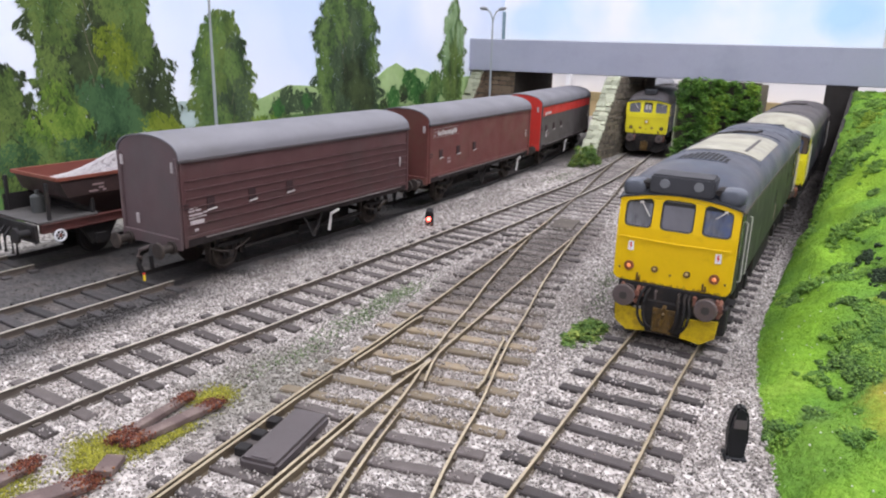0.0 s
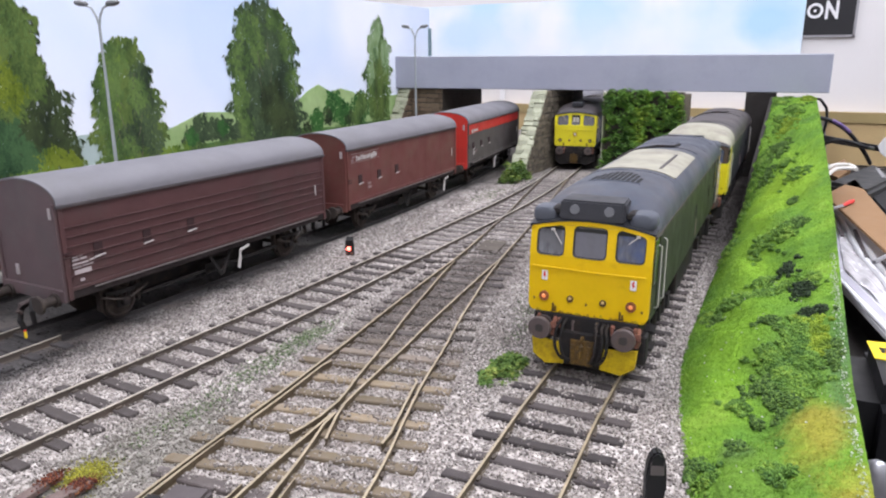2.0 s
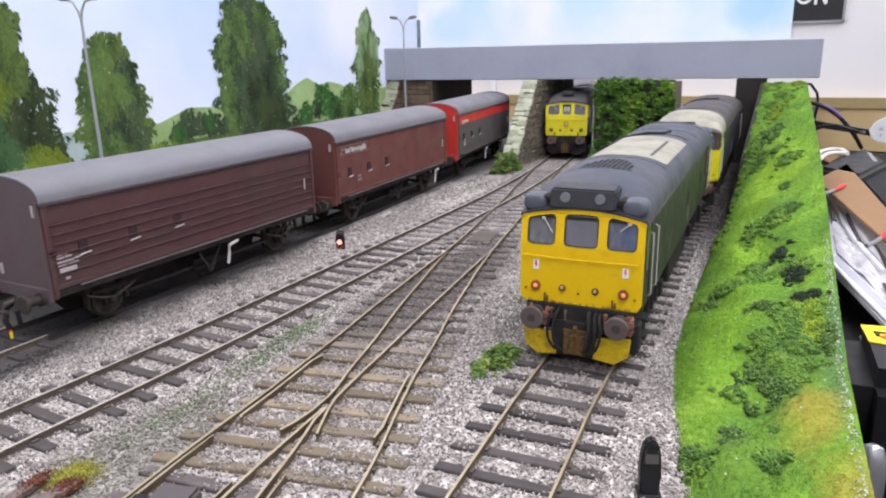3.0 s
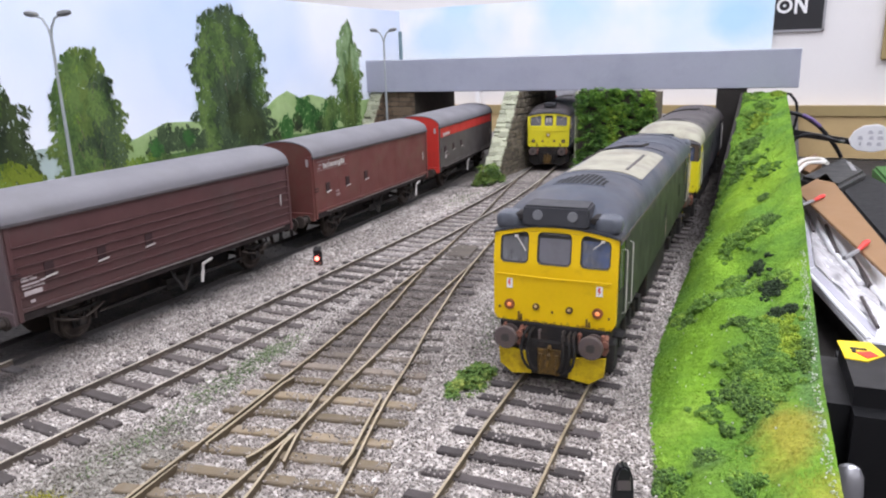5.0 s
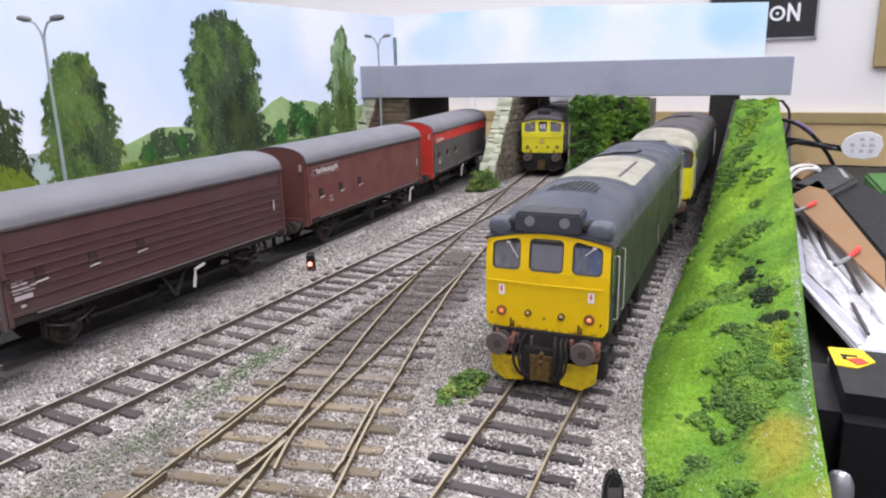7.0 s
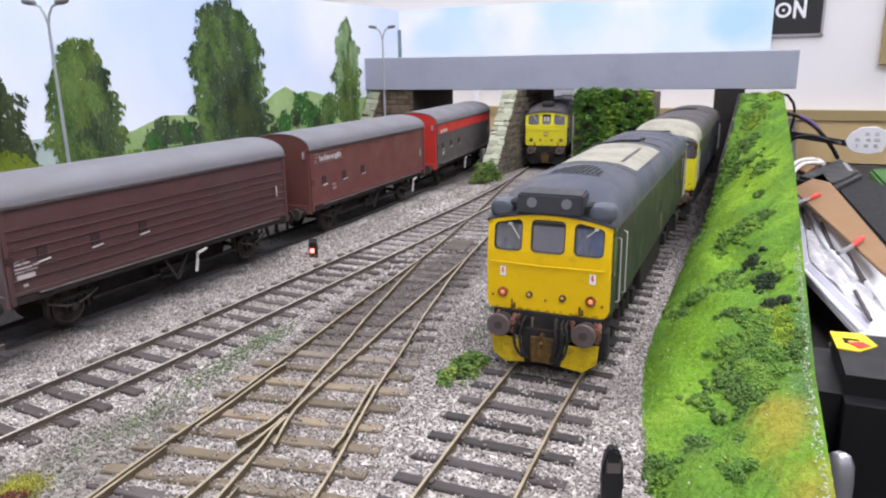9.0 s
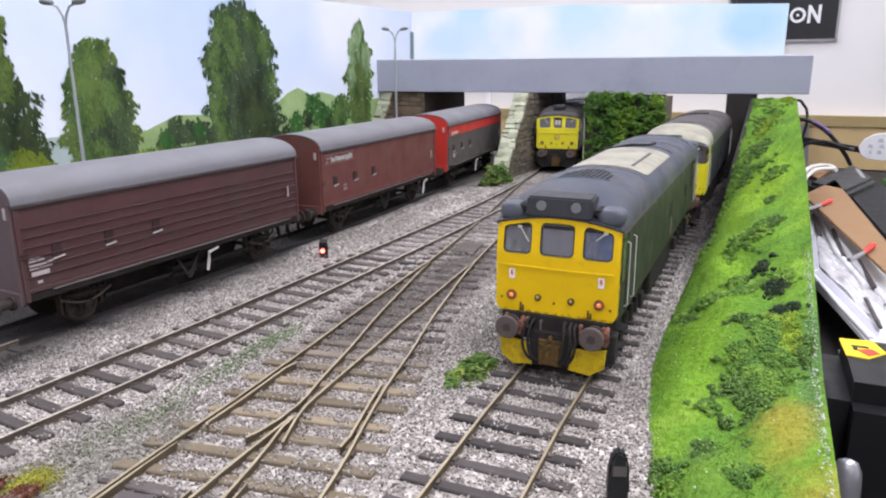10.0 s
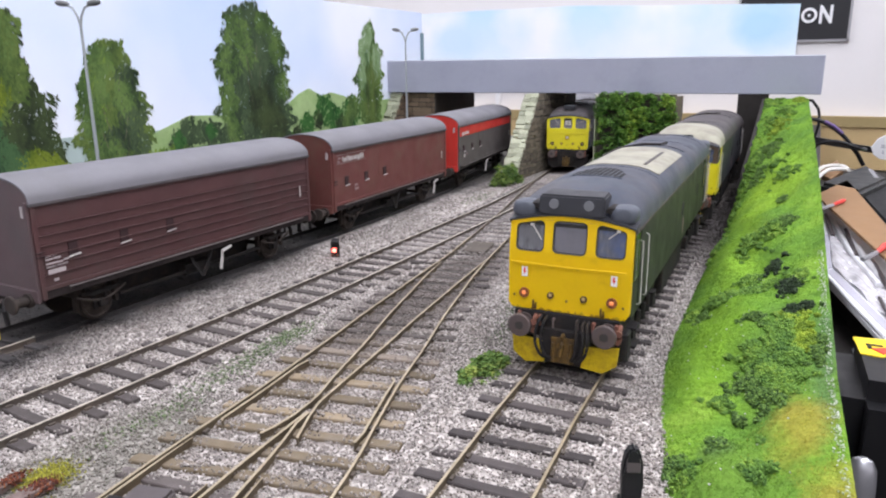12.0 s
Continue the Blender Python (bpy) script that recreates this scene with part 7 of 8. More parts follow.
    # running gear
    for yc in (42, L - 42):
        for yw in (-17, 17):
            wheelset(d, yc + yw, r=7.2)
        for s in (-1, 1):
            b = bmn()
            prism(b, [(yc - 27, 12), (yc + 27, 12), (yc + 25, 8.5), (yc + 10, 7), (yc + 8, 4.6), (yc - 8, 4.6), (yc - 10, 7), (yc - 25, 8.5)], "x", s * 11.4, s * 13.2)
            for yw in (-17, 17):
                box(b, s * 12.4, s * 14.8, yc + yw - 2.4, yc + yw + 2.4, 4.6, 9.6)
            for yw in (-8, 0, 8):
                cyl(b, (s * 13.6, yc + yw, 5.5), (s * 13.6, yc + yw, 11), 1.2, n=8)
            part("bogie_frame", bevel(b, 0.1), M_BLACK, d)
    b = bmn()
    box(b, -14.5, 14.5, 76, L - 76, 3.5, 16.8)
    box(b, -12.5, 12.5, 10, L - 10, 11.5, 16.7)
    part("fuel_tank", bevel(b, 0.5), M_BLACK, d)
    return d


LEAN_A = math.degrees(math.atan(0.034))
diesel(0.6, 0, LEAN_A, M_YELLOW, M_GREEN, M_SLATE, "green diesel locomotive with yellow front and grey roof")
diesel(line_a(204) + 2.2, 204, LEAN_A - 0.4, M_LEMON, M_BOXGREY, M_SLATE_DARK, "dark grey diesel locomotive with cream cab roof coupled behind", False, M_CREAM, False, upper_m=M_UMBER)
diesel(-119.0, 377, 9.0, M_LEMON, M_BLUE, M_SLATE_DARK, "blue diesel locomotive with lemon yellow cab under the bridge", False, None, False, False, True)


# ---- lineside things ----
def yard_lamp(x, y, rz):
    p = thing("yard_lamp", x, y, 0, rz, "tall grey twin-arm yard lamp post", "street lamp", "yard lamps")
    b = bmn()
    cyl(b, (0, 0, -1), (0, 0, 60), 0.95, 0.75, 10)
    cyl(b, (0, 0, 60), (0, 0, 103), 0.75, 0.55, 10)
    part("post", b, M_POST, p, smooth=True)
    for s in (-1, 1):
        b = bmn()
        tube(b, [(0, 0, 102), (s * 0.8, 0, 106), (s * 2.6, 0, 109.6), (s * 5.0, 0, 110.6)], 0.5, 6)
        arm = part("arm", b, M_POST, p, smooth=True)
        b = bmn()
        loft(b, [[(s * xx, w * math.cos(t), 110.6 + 0.12 * xx + h * math.sin(t)) for t in np.linspace(0, 2 * math.pi, 10, endpoint=False)] for xx, w, h in ((4.0, 0.5, 0.5), (4.8, 1.5, 1.1), (7.4, 1.9, 1.3), (9.4, 1.3, 0.9), (9.9, 0.6, 0.4))])
        part("lamp_head", b, M_POSTHEAD, arm, "grey lamp head", smooth=True)


yard_lamp(-225, 39, 22)
yard_lamp(-222, 305, 22)

sg = thing("ground_signal", -134, 86.5, -0.6, 25, "black ground signal showing a red light", "signal")
b = bmn()
box(b, -1.9, 1.9, -1.4, 1.4, 0, 8.2)
part("head", bevel(b, 0.6, 2), M_BLACK, sg)
b = bmn()
cyl(b, (-0.2, -1.35, 4.7), (-0.2, -1.75, 4.7), 1.0, n=16)
part("lens", b, M_SIGLAMP, sg, "lit red lens")
b = bmn()
prism(b, [(-1.9, 8.0), (-1.9, 8.6), (1.6, 9.6), (1.6, 8.0)], "x", -1.6, 1.6)
part("hood", b, M_BLACK, sg)
for dx in (-1.2, 1.0):
    b = bmn()
    cyl(b, (dx, -1.35, 2.6), (dx, -1.6, 2.6), 0.6, n=12)
    part("lens", b, M_HOSE, sg, "dark red unlit lens")

sb = thing("lineside_marker", 29.7, -43.6, 0.9, 22, "rounded black lineside signal seen from behind", "signal")
b = bmn()
out = [(-1.8, 0), (1.8, 0), (2.05, 5), (1.9, 9.0), (1.3, 11.6), (0.5, 12.5), (-0.5, 12.5), (-1.3, 11.6), (-1.9, 9.0), (-2.05, 5)]
prism(b, out, "y", -1.5, 1.3)
part("case", bevel(b, 0.5, 2), M_PLASTIC, sb)
b = bmn()
prism(b, [(-1.9, 7.6), (-1.45, 7.6), (-1.0, 10.2), (-1.35, 10.4)], "x", -1.35, 1.35)
part("latch", bevel(b, 0.15), M_GUNMETAL, sb, "worn dark grey sloping hood")
b = bmn()
box(b, -2.3, 2.3, -2.0, 2.0, -0.6, 0.7)
part("foot", bevel(b, 0.2), M_PLASTIC, sb)


def junk_sleeper(x, y, rz, ln, w, tip, label):
    p = thing("old_timber", x, y, 1.4, rz, label, "timber", "discarded timbers")
    b = bmn()
    box(b, -w / 2, w / 2, -ln / 2, ln / 2, 0, 1.5)
    part("plank", bevel(b, 0.15), M_PLANK, p)
    for s in tip:
        n = 700
        flakes = scatter("rust", np.stack([rng.normal(0, w * 0.35, n), s * ln * 0.42 + rng.normal(0, 1.6, n), rng.uniform(0.6, 1.75, n)], 1), rng.uniform(0.1, 0.3, n), M_RUST, p)
        tagged(flakes, kind="stuff")


junk_sleeper(-83.6, -104.4, 8, 22, 2.4, (1, -1), "weathered brown timber with rusty fittings lying in ballast")
junk_sleeper(-78.0, -103.0, -4, 23, 3.2, (1, -1), "weathered brown timber with rusty fittings lying in ballast")
junk_sleeper(-86.5, -139.5, 6, 20, 3.0, (1,), "broken brown timber with rusty end lying in ballast")
junk_sleeper(-75.0, -133.5, -20, 14, 4.2, (1,), "broken purple-brown timber with rusty end lying in ballast")
junk_sleeper(-74.6, -121.5, 30, 6.0, 4.0, (), "short grey timber offcut lying in ballast")
pl = np.concatenate([np.stack([rng.normal(cx, sx, k), rng.normal(cy, sy, k), rng.uniform(0.9, 1.6, k)], 1) for cx, cy, sx, sy, k in ((-81.5, -89, 2.4, 2.6, 2200), (-83, -118, 3.4, 3.0, 2600), (-75, -109, 1.0, 4.5, 1200), (-79.5, -122, 2.6, 2.6, 1600), (-86, -138, 3.4, 3.8, 1800), (-79, -96, 1.0, 3.0, 400))])
tagged(scatter("moss", pl, rng.uniform(0.09, 0.26, len(pl)), M_MOSS, None), "yellow-green moss round the old timbers", "moss", kind="stuff")


def bush(x, y, r, h, n, m, label, name="bush", rz=0.0, long=1.0):
    p = thing(name, x, y, 0.0, rz, label, "bush")
    pts = []
    for _ in range(n):
        a, q = rng.uniform(0, 2 * math.pi), math.sqrt(rng.uniform(0, 1))
        cx, cy = r * q * math.cos(a), r * q * math.sin(a) * long
        cz = rng.uniform(0.1, 1) * h * math.sqrt(max(0.05, 1 - q * q))
        pts.append(clump(90, (cx, cy, cz), (r * 0.22 + 0.8, r * 0.22 + 0.8, h * 0.16 + 0.6)))
    pts = np.concatenate(pts)
    pts[:, 2] = np.abs(pts[:, 2])
    scatter("foliage", pts, rng.uniform(0.2, 0.55, len(pts)) * (1 + r / 14), m, p, (LEAF_V * 1.4, LEAF_F))
    b = bmn()
    for k in range(5):
        a = k * 1.3
        tube(b, [(0, 0, -0.4), (r * 0.3 * math.cos(a), r * 0.3 * math.sin(a), h * 0.4), (r * 0.6 * math.cos(a + 0.2), r * 0.6 * math.sin(a + 0.2), h * 0.6)], 0.3, 5)
    part("stem", b, M_BARK, p)


bush(-21.8, 1.5, 4.6, 4.0, 64, M_BUSH, "low bright green bush growing in the ballast", rz=-5, long=2.5)
bush(-143, 312, 9.0, 15, 46, M_BUSH, "round green bush at the foot of the stone pier", rz=0, long=1.9)
pl = np.concatenate([np.stack([rng.normal(cx, sx, k), rng.normal(cy, sy, k), rng.uniform(0.9, 1.7, k)], 1) for cx, cy, sx, sy, k in ((-88, -5, 2.6, 9, 700), (-86, -30, 2.6, 9, 420), (-82, -55, 2.2, 8, 200), (-33, 60, 3, 12, 260), (-136, 250, 4, 14, 200), (-28, 30, 2, 10, 100), (-84, -70, 3, 6, 90))])
tagged(scatter("weeds", pl, rng.uniform(0.15, 0.36, len(pl)), M_WEED, None), "small green weeds scattered in the ballast", "weeds", kind="stuff")


def scrub(xc, yc, r, long, n, m, label):
    p = thing("scrub", 0, 0, 0, 0, label, "shrub", "scrub on the bank")
    pts = []
    for _ in range(n):
        a, q = rng.uniform(0, 2 * math.pi), abs(rng.normal(0, 0.8))
        cx, cy = xc + r * q * math.cos(a), yc + r * long * q * math.sin(a)
        cy = min(cy, 402)
        cx = max(min(cx, 65.5 - 0.043 * (cy + 36)), np.interp(cy, *FOOT) + 1.0)
        z, _ = bank_at(np.array([cx]), np.array([cy]))
        lift = rng.uniform(0.2, 1.5) * max(0.25, 1 - 0.45 * q)
        k = rng.uniform(0.45, 1.25)
        pts.append(clump(int(22 + 40 * k), (cx, cy, float(z[0]) + lift * 0.6), (1.4 * k, 1.7 * k, 0.4 + lift * 0.7)))
    pts = np.concatenate(pts)
    scatter("foliage", pts, rng.uniform(0.22, 0.52, len(pts)), m, p, (CHIP_V, CHIP_F))


SCRUB_TALK = {M_SCRUB.name: "mid-green foam scrub growing on the grass bank", M_YELSCRUB.name: "yellow-green leafy scrub growing on the grass bank",
              M_DARKSCRUB.name: "dark green foam scrub growing on the grass bank", M_LICHEN.name: "black-green lichen tuft lying on the grass bank"}
for xc, yc, r, lg, n, m in (
        # the ridge over the near mound
        (26, 66, 2.6, 1.4, 36, M_SCRUB), (31, 67, 3.0, 1.3, 50, M_SCRUB), (36, 70, 3.2, 1.3, 60, M_SCRUB), (42, 74, 3.4, 1.3, 64, M_SCRUB), (47, 76, 3.0, 1.5, 54, M_SCRUB),
        (53, 67, 3.0, 1.2, 56, M_LICHEN), (54, 46, 1.7, 1.0, 18, M_LICHEN), (57.5, 47.5, 1.6, 1.0, 16, M_LICHEN), (29, 60, 2.4, 1.3, 18, M_DARKSCRUB),
        # the large patch below it
        (45, 37, 2.0, 1.2, 20, M_DARKSCRUB), (53, 33, 4.0, 1.6, 76, M_SCRUB), (56, 37, 2.8, 2.0, 50, M_YELSCRUB), (58, 29, 2.8, 2.0, 50, M_YELSCRUB), (52, 26, 3.8, 1.8, 80, M_SCRUB),
        (47, 20, 3.0, 2.0, 66, M_SCRUB), (55, 17, 3.4, 2.0, 66, M_SCRUB), (50, 11, 3.8, 1.8, 90, M_SCRUB), (46, 8, 2.8, 1.6, 60, M_DARKSCRUB), (55, 8, 3.0, 1.6, 54, M_SCRUB),
        # the long thin strip at x 61 stands in for the edge fold's shade
        (50, 1, 2.8, 1.6, 52, M_DARKSCRUB), (61, 22, 1.4, 6.0, 34, M_DARKSCRUB), (41, -3, 2.0, 1.2, 18, M_SCRUB), (46, -8, 1.5, 1.0, 9, M_DARKSCRUB), (35, -29, 2.2, 1.6, 26, M_DARKSCRUB),
        (51, -31, 3.2, 1.6, 24, M_SCRUB), (39, -34, 2.6, 1.6, 18, M_SCRUB), (43, -22, 2.4, 1.6, 12, M_DARKSCRUB),
        # up towards the bridge
        (55, 72, 2.0, 1.3, 24, M_SCRUB), (47, 91, 2.8, 1.3, 46, M_LICHEN), (40, 86, 2.8, 1.6, 40, M_SCRUB), (44, 119, 4.4, 1.8, 96, M_SCRUB), (37, 116, 3.6, 2.0, 60, M_SCRUB), (48, 122, 2.4, 1.6, 26, M_DARKSCRUB),
        (45, 167, 2.2, 1.2, 18, M_DARKSCRUB), (23, 150, 2.2, 6.0, 60, M_SCRUB), (22, 215, 2.2, 6.0, 70, M_SCRUB), (22, 252, 3.0, 4.0, 80, M_SCRUB), (44, 200, 4.0, 2.0, 44, M_SCRUB),
        (30, 243, 3.2, 2.4, 64, M_DARKSCRUB), (38, 238, 3.8, 2.4, 64, M_SCRUB), (26, 269, 3.6, 3.6, 80, M_SCRUB), (33, 276, 4.4, 3.0, 110, M_DARKSCRUB), (34, 326, 5.5, 3.0, 100, M_YELSCRUB),
        (36, 360, 5.5, 3.0, 110, M_SCRUB), (27, 394, 5.5, 2.0, 90, M_SCRUB), (30, 340, 4.0, 3.0, 60, M_SCRUB), (44, 385, 4.0, 2.0, 50, M_YELSCRUB)):
    scrub(xc, yc, r, lg, n, m, SCRUB_TALK[m.name])


# ---- beside the layout ----
case = thing("tool_case", 66.5, 3, -61, 3, "black plastic tool case with a yellow sticker", "tool case")
b = bmn()
box(b, 0.6, 90, 0.5, 38, 0, 30)
part("body", bevel(b, 4, 3), M_CASE, case, smooth=True)
b = bmn()
box(b, 0, 91, 0, 39, 30.2, 75)
part("lid", bevel(b, 5, 6), M_CASE, case, smooth=True)
b = bmn()
prism(b, [(4.2, 33), (12, 34), (14.2, 26), (9.6, 20.5), (4.8, 21.2)], "z", 75.0, 75.3)
st = part("sticker", b, M_STICKER, case, "yellow warning sticker with a red mark")
b = bmn()
prism(b, [(7.5, 25.5), (11, 27), (12.6, 24.6), (9.8, 22)], "z", 75.32, 75.5)
part("mark", b, M_REDPL, st)
b = bmn()
box(b, 6.6, 10.4, 27.6, 28.6, 75.32, 75.5)
box(b, 6.8, 7.8, 25.2, 28.2, 75.32, 75.5)
part("print_bar", b, M_PLASTIC, st)
bar = thing("metal_bar", 71, -6, -61, 0, "rounded grey metal bar beside the case", "bar")
b = bmn()
loft(b, [[(r * math.cos(t), yy + 0.6 * r * math.sin(t), zz) for t in np.linspace(0, 2 * math.pi, 16, endpoint=False)] for zz, yy, r in ((0, -2, 3.2), (56, 0, 3.2), (60, 0.2, 2.9), (62, 0.3, 2.0), (62.6, 0.3, 0.8))])
part("rod", b, M_SILVER, bar, smooth=True)

M_LILAC = mat("lilac_shade_and_print", (0.42, 0.41, 0.47), 0.45, 0, 0.15, 14, 0.8, 0.02)
tray = thing("storage_tray", 0, 0, 0, 0, "white plastic tray holding clear tool sleeves", "tray")
b = bmn()
prism(b, [(55.5, 292), (58.4, 180), (60.3, 129), (62.7, 115.5), (77.4, 50.6), (96, 54), (91, 120), (82, 225), (75, 292)], "z", 7, 9.5)
part("base", bevel(b, 0.6, 2), M_TRAY, tray)
b = bmn()
prism(b, [(60, 285), (62, 180), (66, 122), (80, 62), (94, 62), (86, 130), (74, 285)], "z", -3, 7)
part("foot", b, M_BLACK_SHADE, tray, "dark box under the tray")
b = bmn()
tube(b, smooth_line([(56.4, 288, 9.8), (59.2, 180, 9.8), (61.0, 130, 9.8), (63.4, 116.5, 9.8), (70, 86, 9.8), (78, 52.5, 9.8)], 6), 0.8, 8)
part("rim", b, M_TRAY, tray, smooth=True)
# flat grey pieces on the base paint the shade inside the tray
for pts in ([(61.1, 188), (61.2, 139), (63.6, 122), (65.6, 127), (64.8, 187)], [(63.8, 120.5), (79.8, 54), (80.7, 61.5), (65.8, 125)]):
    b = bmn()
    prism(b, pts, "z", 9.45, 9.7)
    part("recess_shade", b, M_LILAC, tray, "flat grey strip painting shade in the tray")
nu, nv = 14, 26
quad = [Vector(p) for p in ((65.2, 186, 10.2), (66.0, 127, 10.2), (81.0, 64, 10.2), (84.5, 96, 10.2))]
V, F = [], []
for i in range(nv + 1):
    for j in range(nu + 1):
        p = quad[0].lerp(quad[3], j / nu).lerp(quad[1].lerp(quad[2], j / nu), i / nv)
        V.append((p.x, p.y, p.z + 0.5 * math.sin(j * 1.1 + 0.7 * math.sin(i * 0.5)) + 0.35 * math.sin(i * 0.9 + j * 0.6)))
for i in range(nv):
    for j in range(nu):
        q = i * (nu + 1) + j
        F.append((q, q + 1, q + nu + 2, q + nu + 1))
raw_part("sleeve", np.array(V), np.array(F), M_CLEAR, tray, smooth=True)
for pts, r, m in (([(63.7, 228, 11), (66.5, 179, 10.8)], 0.9, M_GUNMETAL), ([(71.6, 192, 11.4), (74.0, 141, 11.4)], 0.9, M_GUNMETAL), ([(79.0, 137, 11.4), (81.8, 100, 11.4)], 0.9, M_GUNMETAL), ([(66, 224, 10.6), (72.4, 150, 10.8), (79.5, 104, 10.8)], 1.1, M_TRAY),
                  ([(69, 214, 10.6), (77, 142, 10.8), (84, 92, 10.8)], 1.2, M_TRAY), ([(78.5, 88, 11), (80.6, 60, 11)], 0.6, M_GUNMETAL), ([(80.8, 118, 11), (86, 74, 11)], 0.9, M_TRAY)):
    b = bmn()
    tube(b, pts, r, 8)
    part("tool", b, m, tray, smooth=True)

card = thing("cardboard_flap", 0, 0, 0, 0, "brown cardboard box piece lying over the tray", "cardboard box")
b = bmn()
prism(b, [(58.5, 246), (74.8, 310), (90.2, 122), (86.6, 84)], "z", 16.6, 18)
part("panel", bevel(b, 0.3), M_CARD, card)
b = bmn()
prism(b, [(56.5, 346), (71.5, 415), (74, 360), (66, 318)], "z", 14, 17)
part("flap", bevel(b, 0.3), M_CARD, card)
for x, y, ang in ((68.6, 219, -17.4), (80.8, 126, -15)):
    cp = thing("crocodile_clip", x, y, 18, ang, "red crocodile clip on the cardboard", "clip", "red clips")
    b = bmn()
    loft(b, [[(w * math.cos(t), yy, 1.2 + h * math.sin(t)) for t in np.linspace(0, 2 * math.pi, 8, endpoint=False)] for yy, w, h in ((-10, 0.6, 0.5), (-5, 0.9, 0.8), (4, 1.3, 1.1), (8, 0.9, 0.7))])
    part("grip", b, M_REDPL, cp, smooth=True)
    b = bmn()
    tube(b, [(0, -9, 1.2), (-0.8, -15, 1.0), (-1.8, -21, 0.8)], 0.8, 6)
    part("jaw", b, M_SILVER, cp)

M_ADAPTOR = mat("worn_grey_plastic", (0.020, 0.021, 0.021), 0.5, 0, 0.2, 12, 0.6, 0.02)
ad = thing("power_adaptor", 0, 0, 0, 0, "black mains power adaptor box", "adaptor")
b = bmn()
prism(b, [(80.5, 288), (98.5, 346), (118, 250), (103, 120), (92, 150)], "z", 3.4, 13.5)
part("body", bevel(b, 1.5, 2), M_SLOT, ad, smooth=True)
b = bmn()
prism(b, [(89.0, 322), (91.5, 322), (90.0, 362), (87.8, 364)], "z", 18.02, 18.3)
part("seam", b, M_SILVER, ad, "pale grey strip on the shell")
b = bmn()
prism(b, [(60, 293), (88, 392), (97, 325), (80, 268)], "z", 2, 18)
part("top_shell", bevel(b, 2.2, 3), M_ADAPTOR, ad, "dark grey rounded shell", smooth=True)
for pts, r, m, lab in (([(46, 398, 60), (51, 400, 59.5), (55.3, 400, 54), (56.5, 400, 42), (53, 398, 27), (52, 394, 14)], 1.0, M_PLASTIC, "black cable looping down from the bridge"),
                       ([(46, 380, 47), (52, 380, 48), (60, 380, 46), (71, 380, 38.5), (80.6, 380, 27), (86, 386, 18)], 1.4, M_PLASTIC, "black cable curling behind the bank"),
                       ([(60, 379.2, 46.8), (66, 379.2, 43.5), (71.5, 379.2, 39)], 1.3, M_PURPLE, "purple sleeve on the cable behind the bank"),
                       ([(52.5, 375, 16), (53.4, 375, 24), (57, 375, 31.5), (68, 375, 34), (81.8, 375, 30), (87, 400, 27)], 1.3, M_PLASTIC, "black cable leading to the label tag"),
                       ([(58, 236, 12), (56.4, 262, 18), (56, 294, 20), (62, 343, 20.5), (72, 354, 20.5), (76, 338, 20)], 1.3, M_CABLE_W, "white cable looped beside the bank"),
                       ([(60, 240, 12), (58.6, 270, 17), (59, 300, 19), (65, 332, 20.5), (74, 338, 20.5)], 1.2, M_CABLE_W, "white cable looped beside the bank")):
    b = bmn()
    tube(b, smooth_line([Vector(p) for p in pts], 4.0), r, 7)
    tagged(part("cable", b, m, None, smooth=True), lab, "cable", "loose cables")
tg = thing("label_tag", 102, 430, 26.5, 0, "white printed label tag on a cable", "label")
b = bmn()
prism(b, [(-10, -1), (-7, 5), (-1, 9), (8, 10), (15, 7), (17, 0), (14, -8), (6, -10), (-4, -9), (-8, -6)], "y", -1, 0)
part("plate", bevel(b, 0.3), M_TRAY, tg)
for k, (xa, xb) in enumerate(((-3, -1.5), (2, 5), (8, 11), (-4, -1), (3, 6), (8, 12), (2, 5), (8, 11))):
    b = bmn()
    zk = -5 + 4.2 * (k // 3)
    box(b, xa, xb, -1.25, -0.95, zk, zk + 0.7)
    box(b, xa + 0.2, xb - 0.4, -1.25, -0.95, zk + 1.3, zk + 2.0)
    part("print_bar", b, M_LILAC, tg)
b = bmn()
prism(b, [(-48, 5.5), (-30, 2.6), (-7, -1.0), (-8, -5.2), (-32, -1.6), (-47, 0.6)], "y", 1, 3.5)
part("strap", bevel(b, 0.4), M_PLASTIC, tg, "black strap running to the cables")
M_FLOCKMAT = mat("green_flock_mat", (0.055, 0.15, 0.035), 0.95, 0, 0.25, 8, 0.8, 0.4)
gm = thing("green_mat", 0, 0, -62, 0, "bright green flocked scenery offcut on the bench", "scenery offcut")
b = bmn()
prism(b, [(121, 430), (190, 430), (200, 560), (118, 520)], "z", 0, 56)
part("block", bevel(b, 2, 2), M_FLOCKMAT, gm)
for xb in (-520, -498, -440, -300):
    slab("trim", xb - 4, xb + 4, 992, 999.8, 13.5, 60, M_TRAY, "white vertical batten on the wall", "trim")
slab("dado_board", -600, 1400, 986, 999, -60, 13, M_WOOD, "pale wooden board along the foot of the wall", "board")
b = bmn()
prism(b, [(line_b(y) - 19, y) for y in range(470, 700, 20)] + [(line_b(y) - 33, y) for y in range(690, 460, -20)], "z", -1.5, 4.0)
tagged(part("far_board", b, M_BOARD), "bare wooden strip beside the track beyond the bridge", "board", kind="structure")
slab("dado_trim", -600, 1400, 983, 985.8, -1, 13.2, M_TRIM, "narrow olive wooden strip along the board", "trim")
sign = thing("wall_sign", 0, 997.5, 0, 0, "black framed sign with white capital letters on the wall", "sign")
b = bmn()
box(b, -60, 82, -1.5, 2, 117, 200)
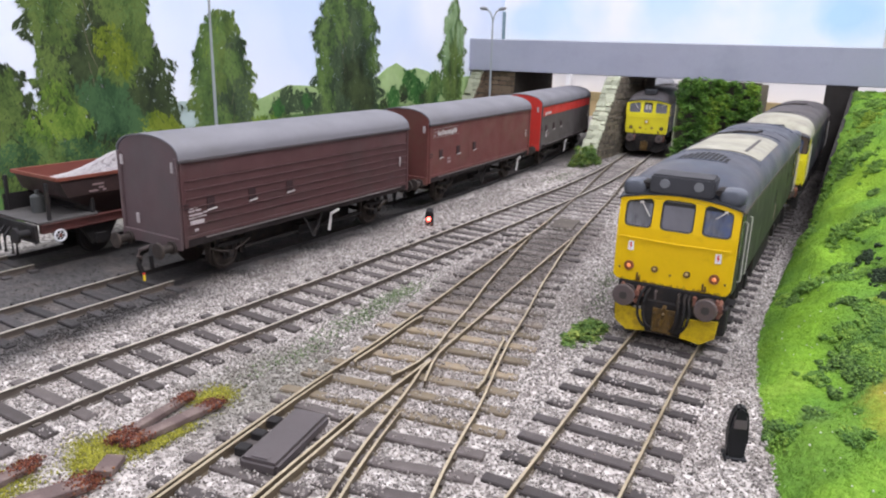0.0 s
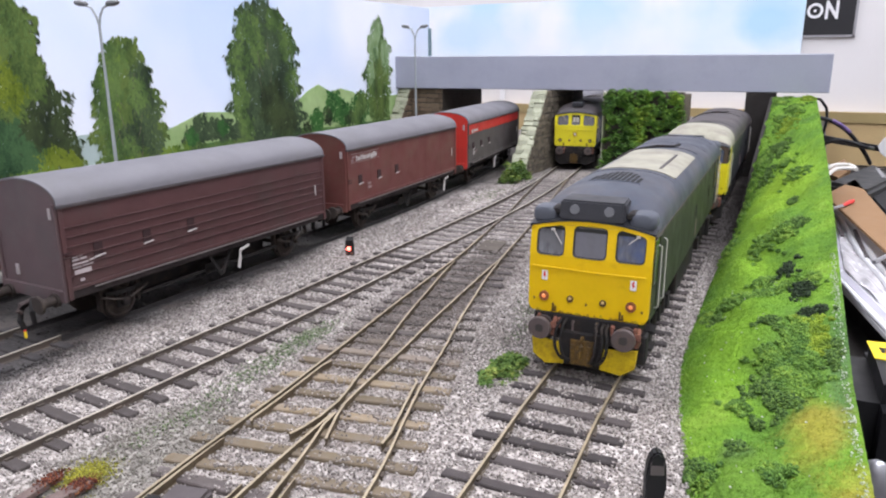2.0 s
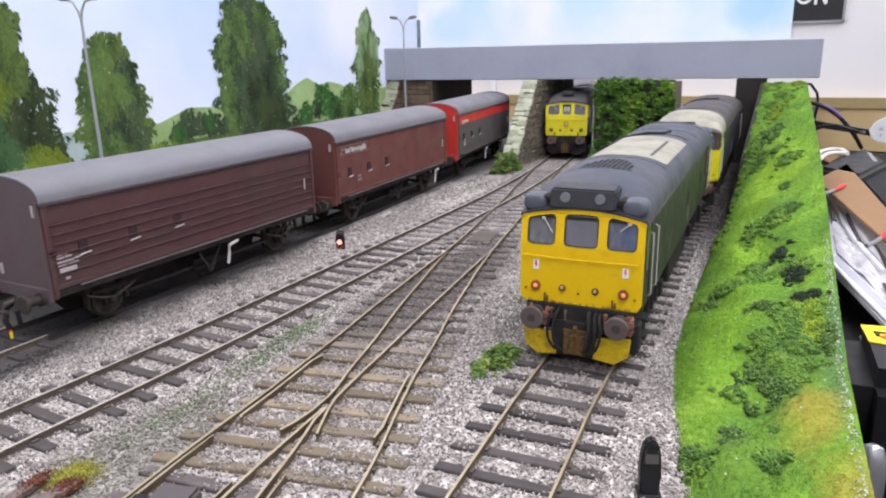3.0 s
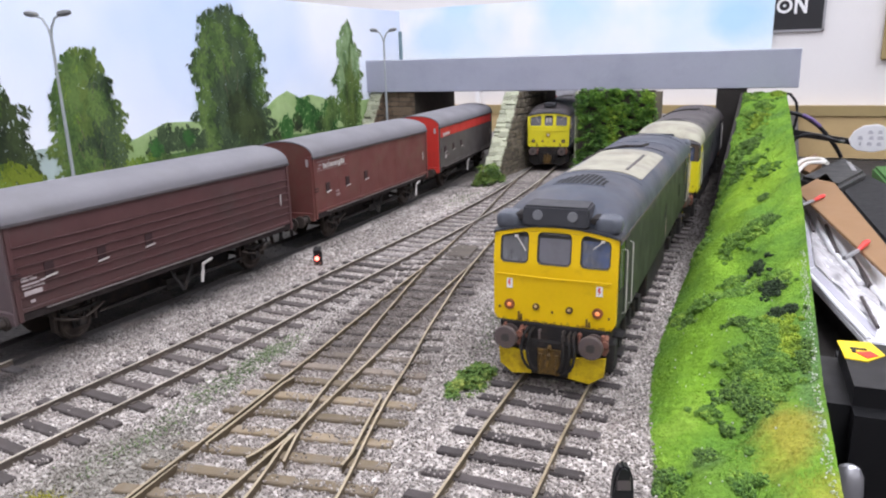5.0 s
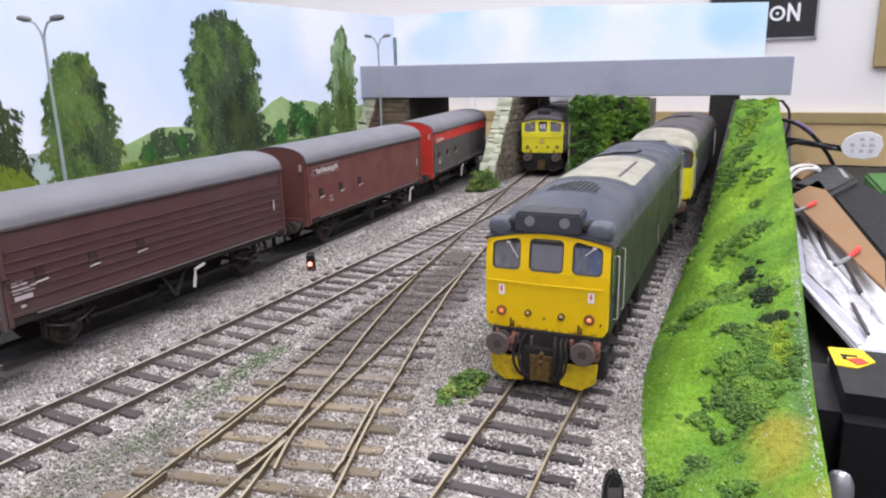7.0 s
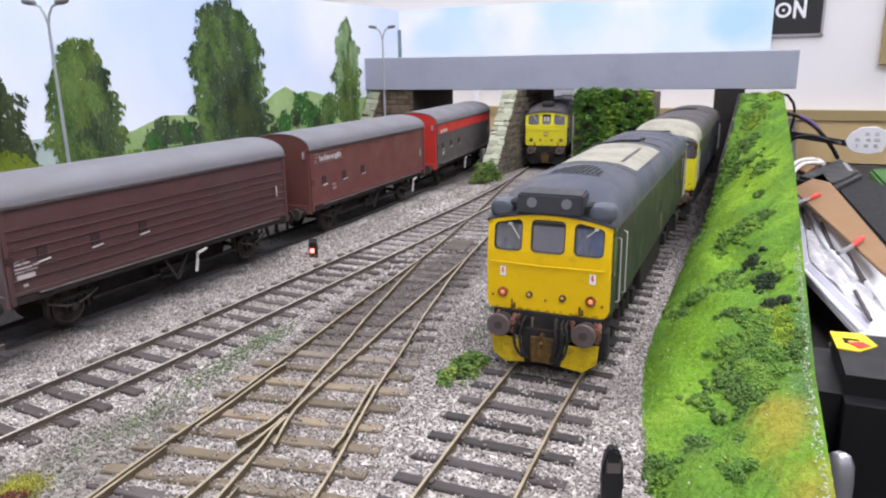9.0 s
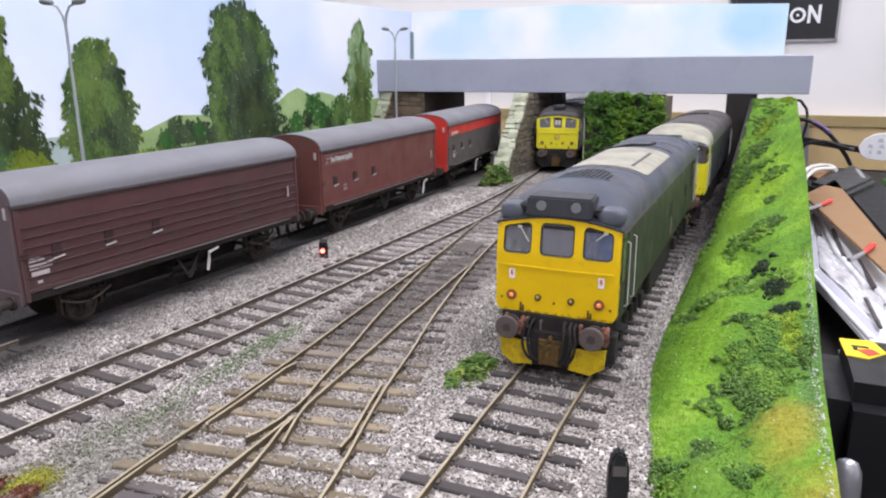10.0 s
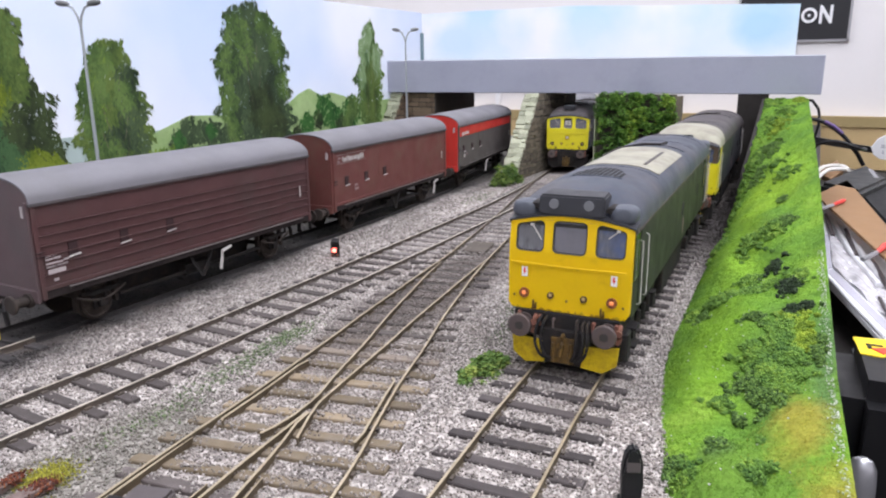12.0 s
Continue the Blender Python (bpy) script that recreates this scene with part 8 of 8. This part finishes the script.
part("board", bevel(b, 0.8), M_SIGN, sign)
b = bmn()
for xa, xb, za, zb in ((-62, 84, 115, 118), (81, 84, 115, 202), (-62, -59, 115, 202), (-62, 84, 199, 202)):
    box(b, xa, xb, -1.9, 2, za, zb)
part("frame", b, M_SILVER, sign)
ft = bpy.data.curves.new("lettering", "FONT")
ft.body, ft.size, ft.extrude, ft.offset = "N", 0.0325, 0.0006, 0.0011
ft.materials.append(M_TRAY)
ftob = new("lettering", ft)
ftob.parent = sign
ftob.matrix_basis = pose(0.0430, -0.0022, 0.1405, 90, 0, 0) @ Matrix.Diagonal((0.72, 1, 1, 1))
b = bmn()
rings = [[(31.2 + r * math.cos(a), yy, 150.8 + r * math.sin(a)) for a in np.linspace(0, 2 * math.pi, 40, endpoint=False)] for r, yy in ((6.6, -1.4), (6.6, -2.8), (10.2, -2.8), (10.2, -1.4))]
loft(b, rings, cap=False)
part("ring", b, M_TRAY, sign, "white ring standing for a round letter")
b = bmn()
cyl(b, (31.2, -1.4, 150.8), (31.2, -2.8, 150.8), 1.9, n=20)
part("dot", b, M_TRAY, sign)
b = bmn()
box(b, 156, 200, 990, 999.5, 74, 230)
tagged(part("frame_board", bevel(b, 1.5), M_TRIM), "pale olive wooden board hanging on the wall", "board")


# ---- loose ballast ----
def ballast():
    cells = []
    for x0, x1, y0, y1, dens in ((-205, 40, -140, 70, 2.3), (-200, 26, 70, 180, 1.25), (-190, 22, 180, 360, 0.55)):
        n = int((x1 - x0) * (y1 - y0) * dens)
        cells.append(np.stack([rng.uniform(x0, x1, n), rng.uniform(y0, y1, n)], 1))
    P = np.concatenate(cells)
    keep = (P[:, 0] < np.interp(P[:, 1], *FOOT) + 1.5) & ((P[:, 0] > -153 + 5 * np.sin(P[:, 1] * 0.07) * np.sin(P[:, 1] * 0.19)) | (rng.uniform(0, 1, len(P)) < 0.03))
    hide = np.sin(P[:, 0] * 0.33 + 2.1 * np.sin(P[:, 1] * 0.11)) * np.sin(P[:, 1] * 0.29 + 1.7 * np.sin(P[:, 0] * 0.17)) + rng.normal(0, 0.28, len(P))
    on = np.zeros(len(P), bool)
    for x, y, a, h, w, mixed in SLEEPERS:
        near = np.abs(P[:, 1] - y) < h * abs(math.sin(a)) + w + 1.5
        i = np.nonzero(near & keep)[0]
        dx, dy = P[i, 0] - x, P[i, 1] - y
        u, v = dx * math.cos(a) + dy * math.sin(a), -dx * math.sin(a) + dy * math.cos(a)
        inside = (np.abs(u) < h + 0.1) & (np.abs(v) < w + 0.05)
        filled = mixed and 15 < y < 128
        bury = hide[i] > (0.1 - 0.2 * filled if mixed else 0.9) - 0.4 * (np.abs(u) > h - 3.5) * (not filled and not mixed)
        if filled:
            bury |= (np.abs(u) < h - 5.6) & (hide[i] > -0.75)
        keep[i] &= ~(inside & ~bury)
        on[i] |= inside
    P, on = P[keep], on[keep]
    z = 0.85 + 0.8 * on + rng.uniform(-0.25, 0.35, len(P))
    return tagged(scatter("ballast", np.stack([P[:, 0], P[:, 1], z], 1), rng.uniform(0.26, 0.60, (len(P), 3)) * np.interp(P[:, 1], [-110, 30], [0.76, 1.0])[:, None], M_BALLAST, None, (CHIP_V, CHIP_F)), "loose grey and white granite ballast chippings", "ballast", kind="stuff")


ballast()
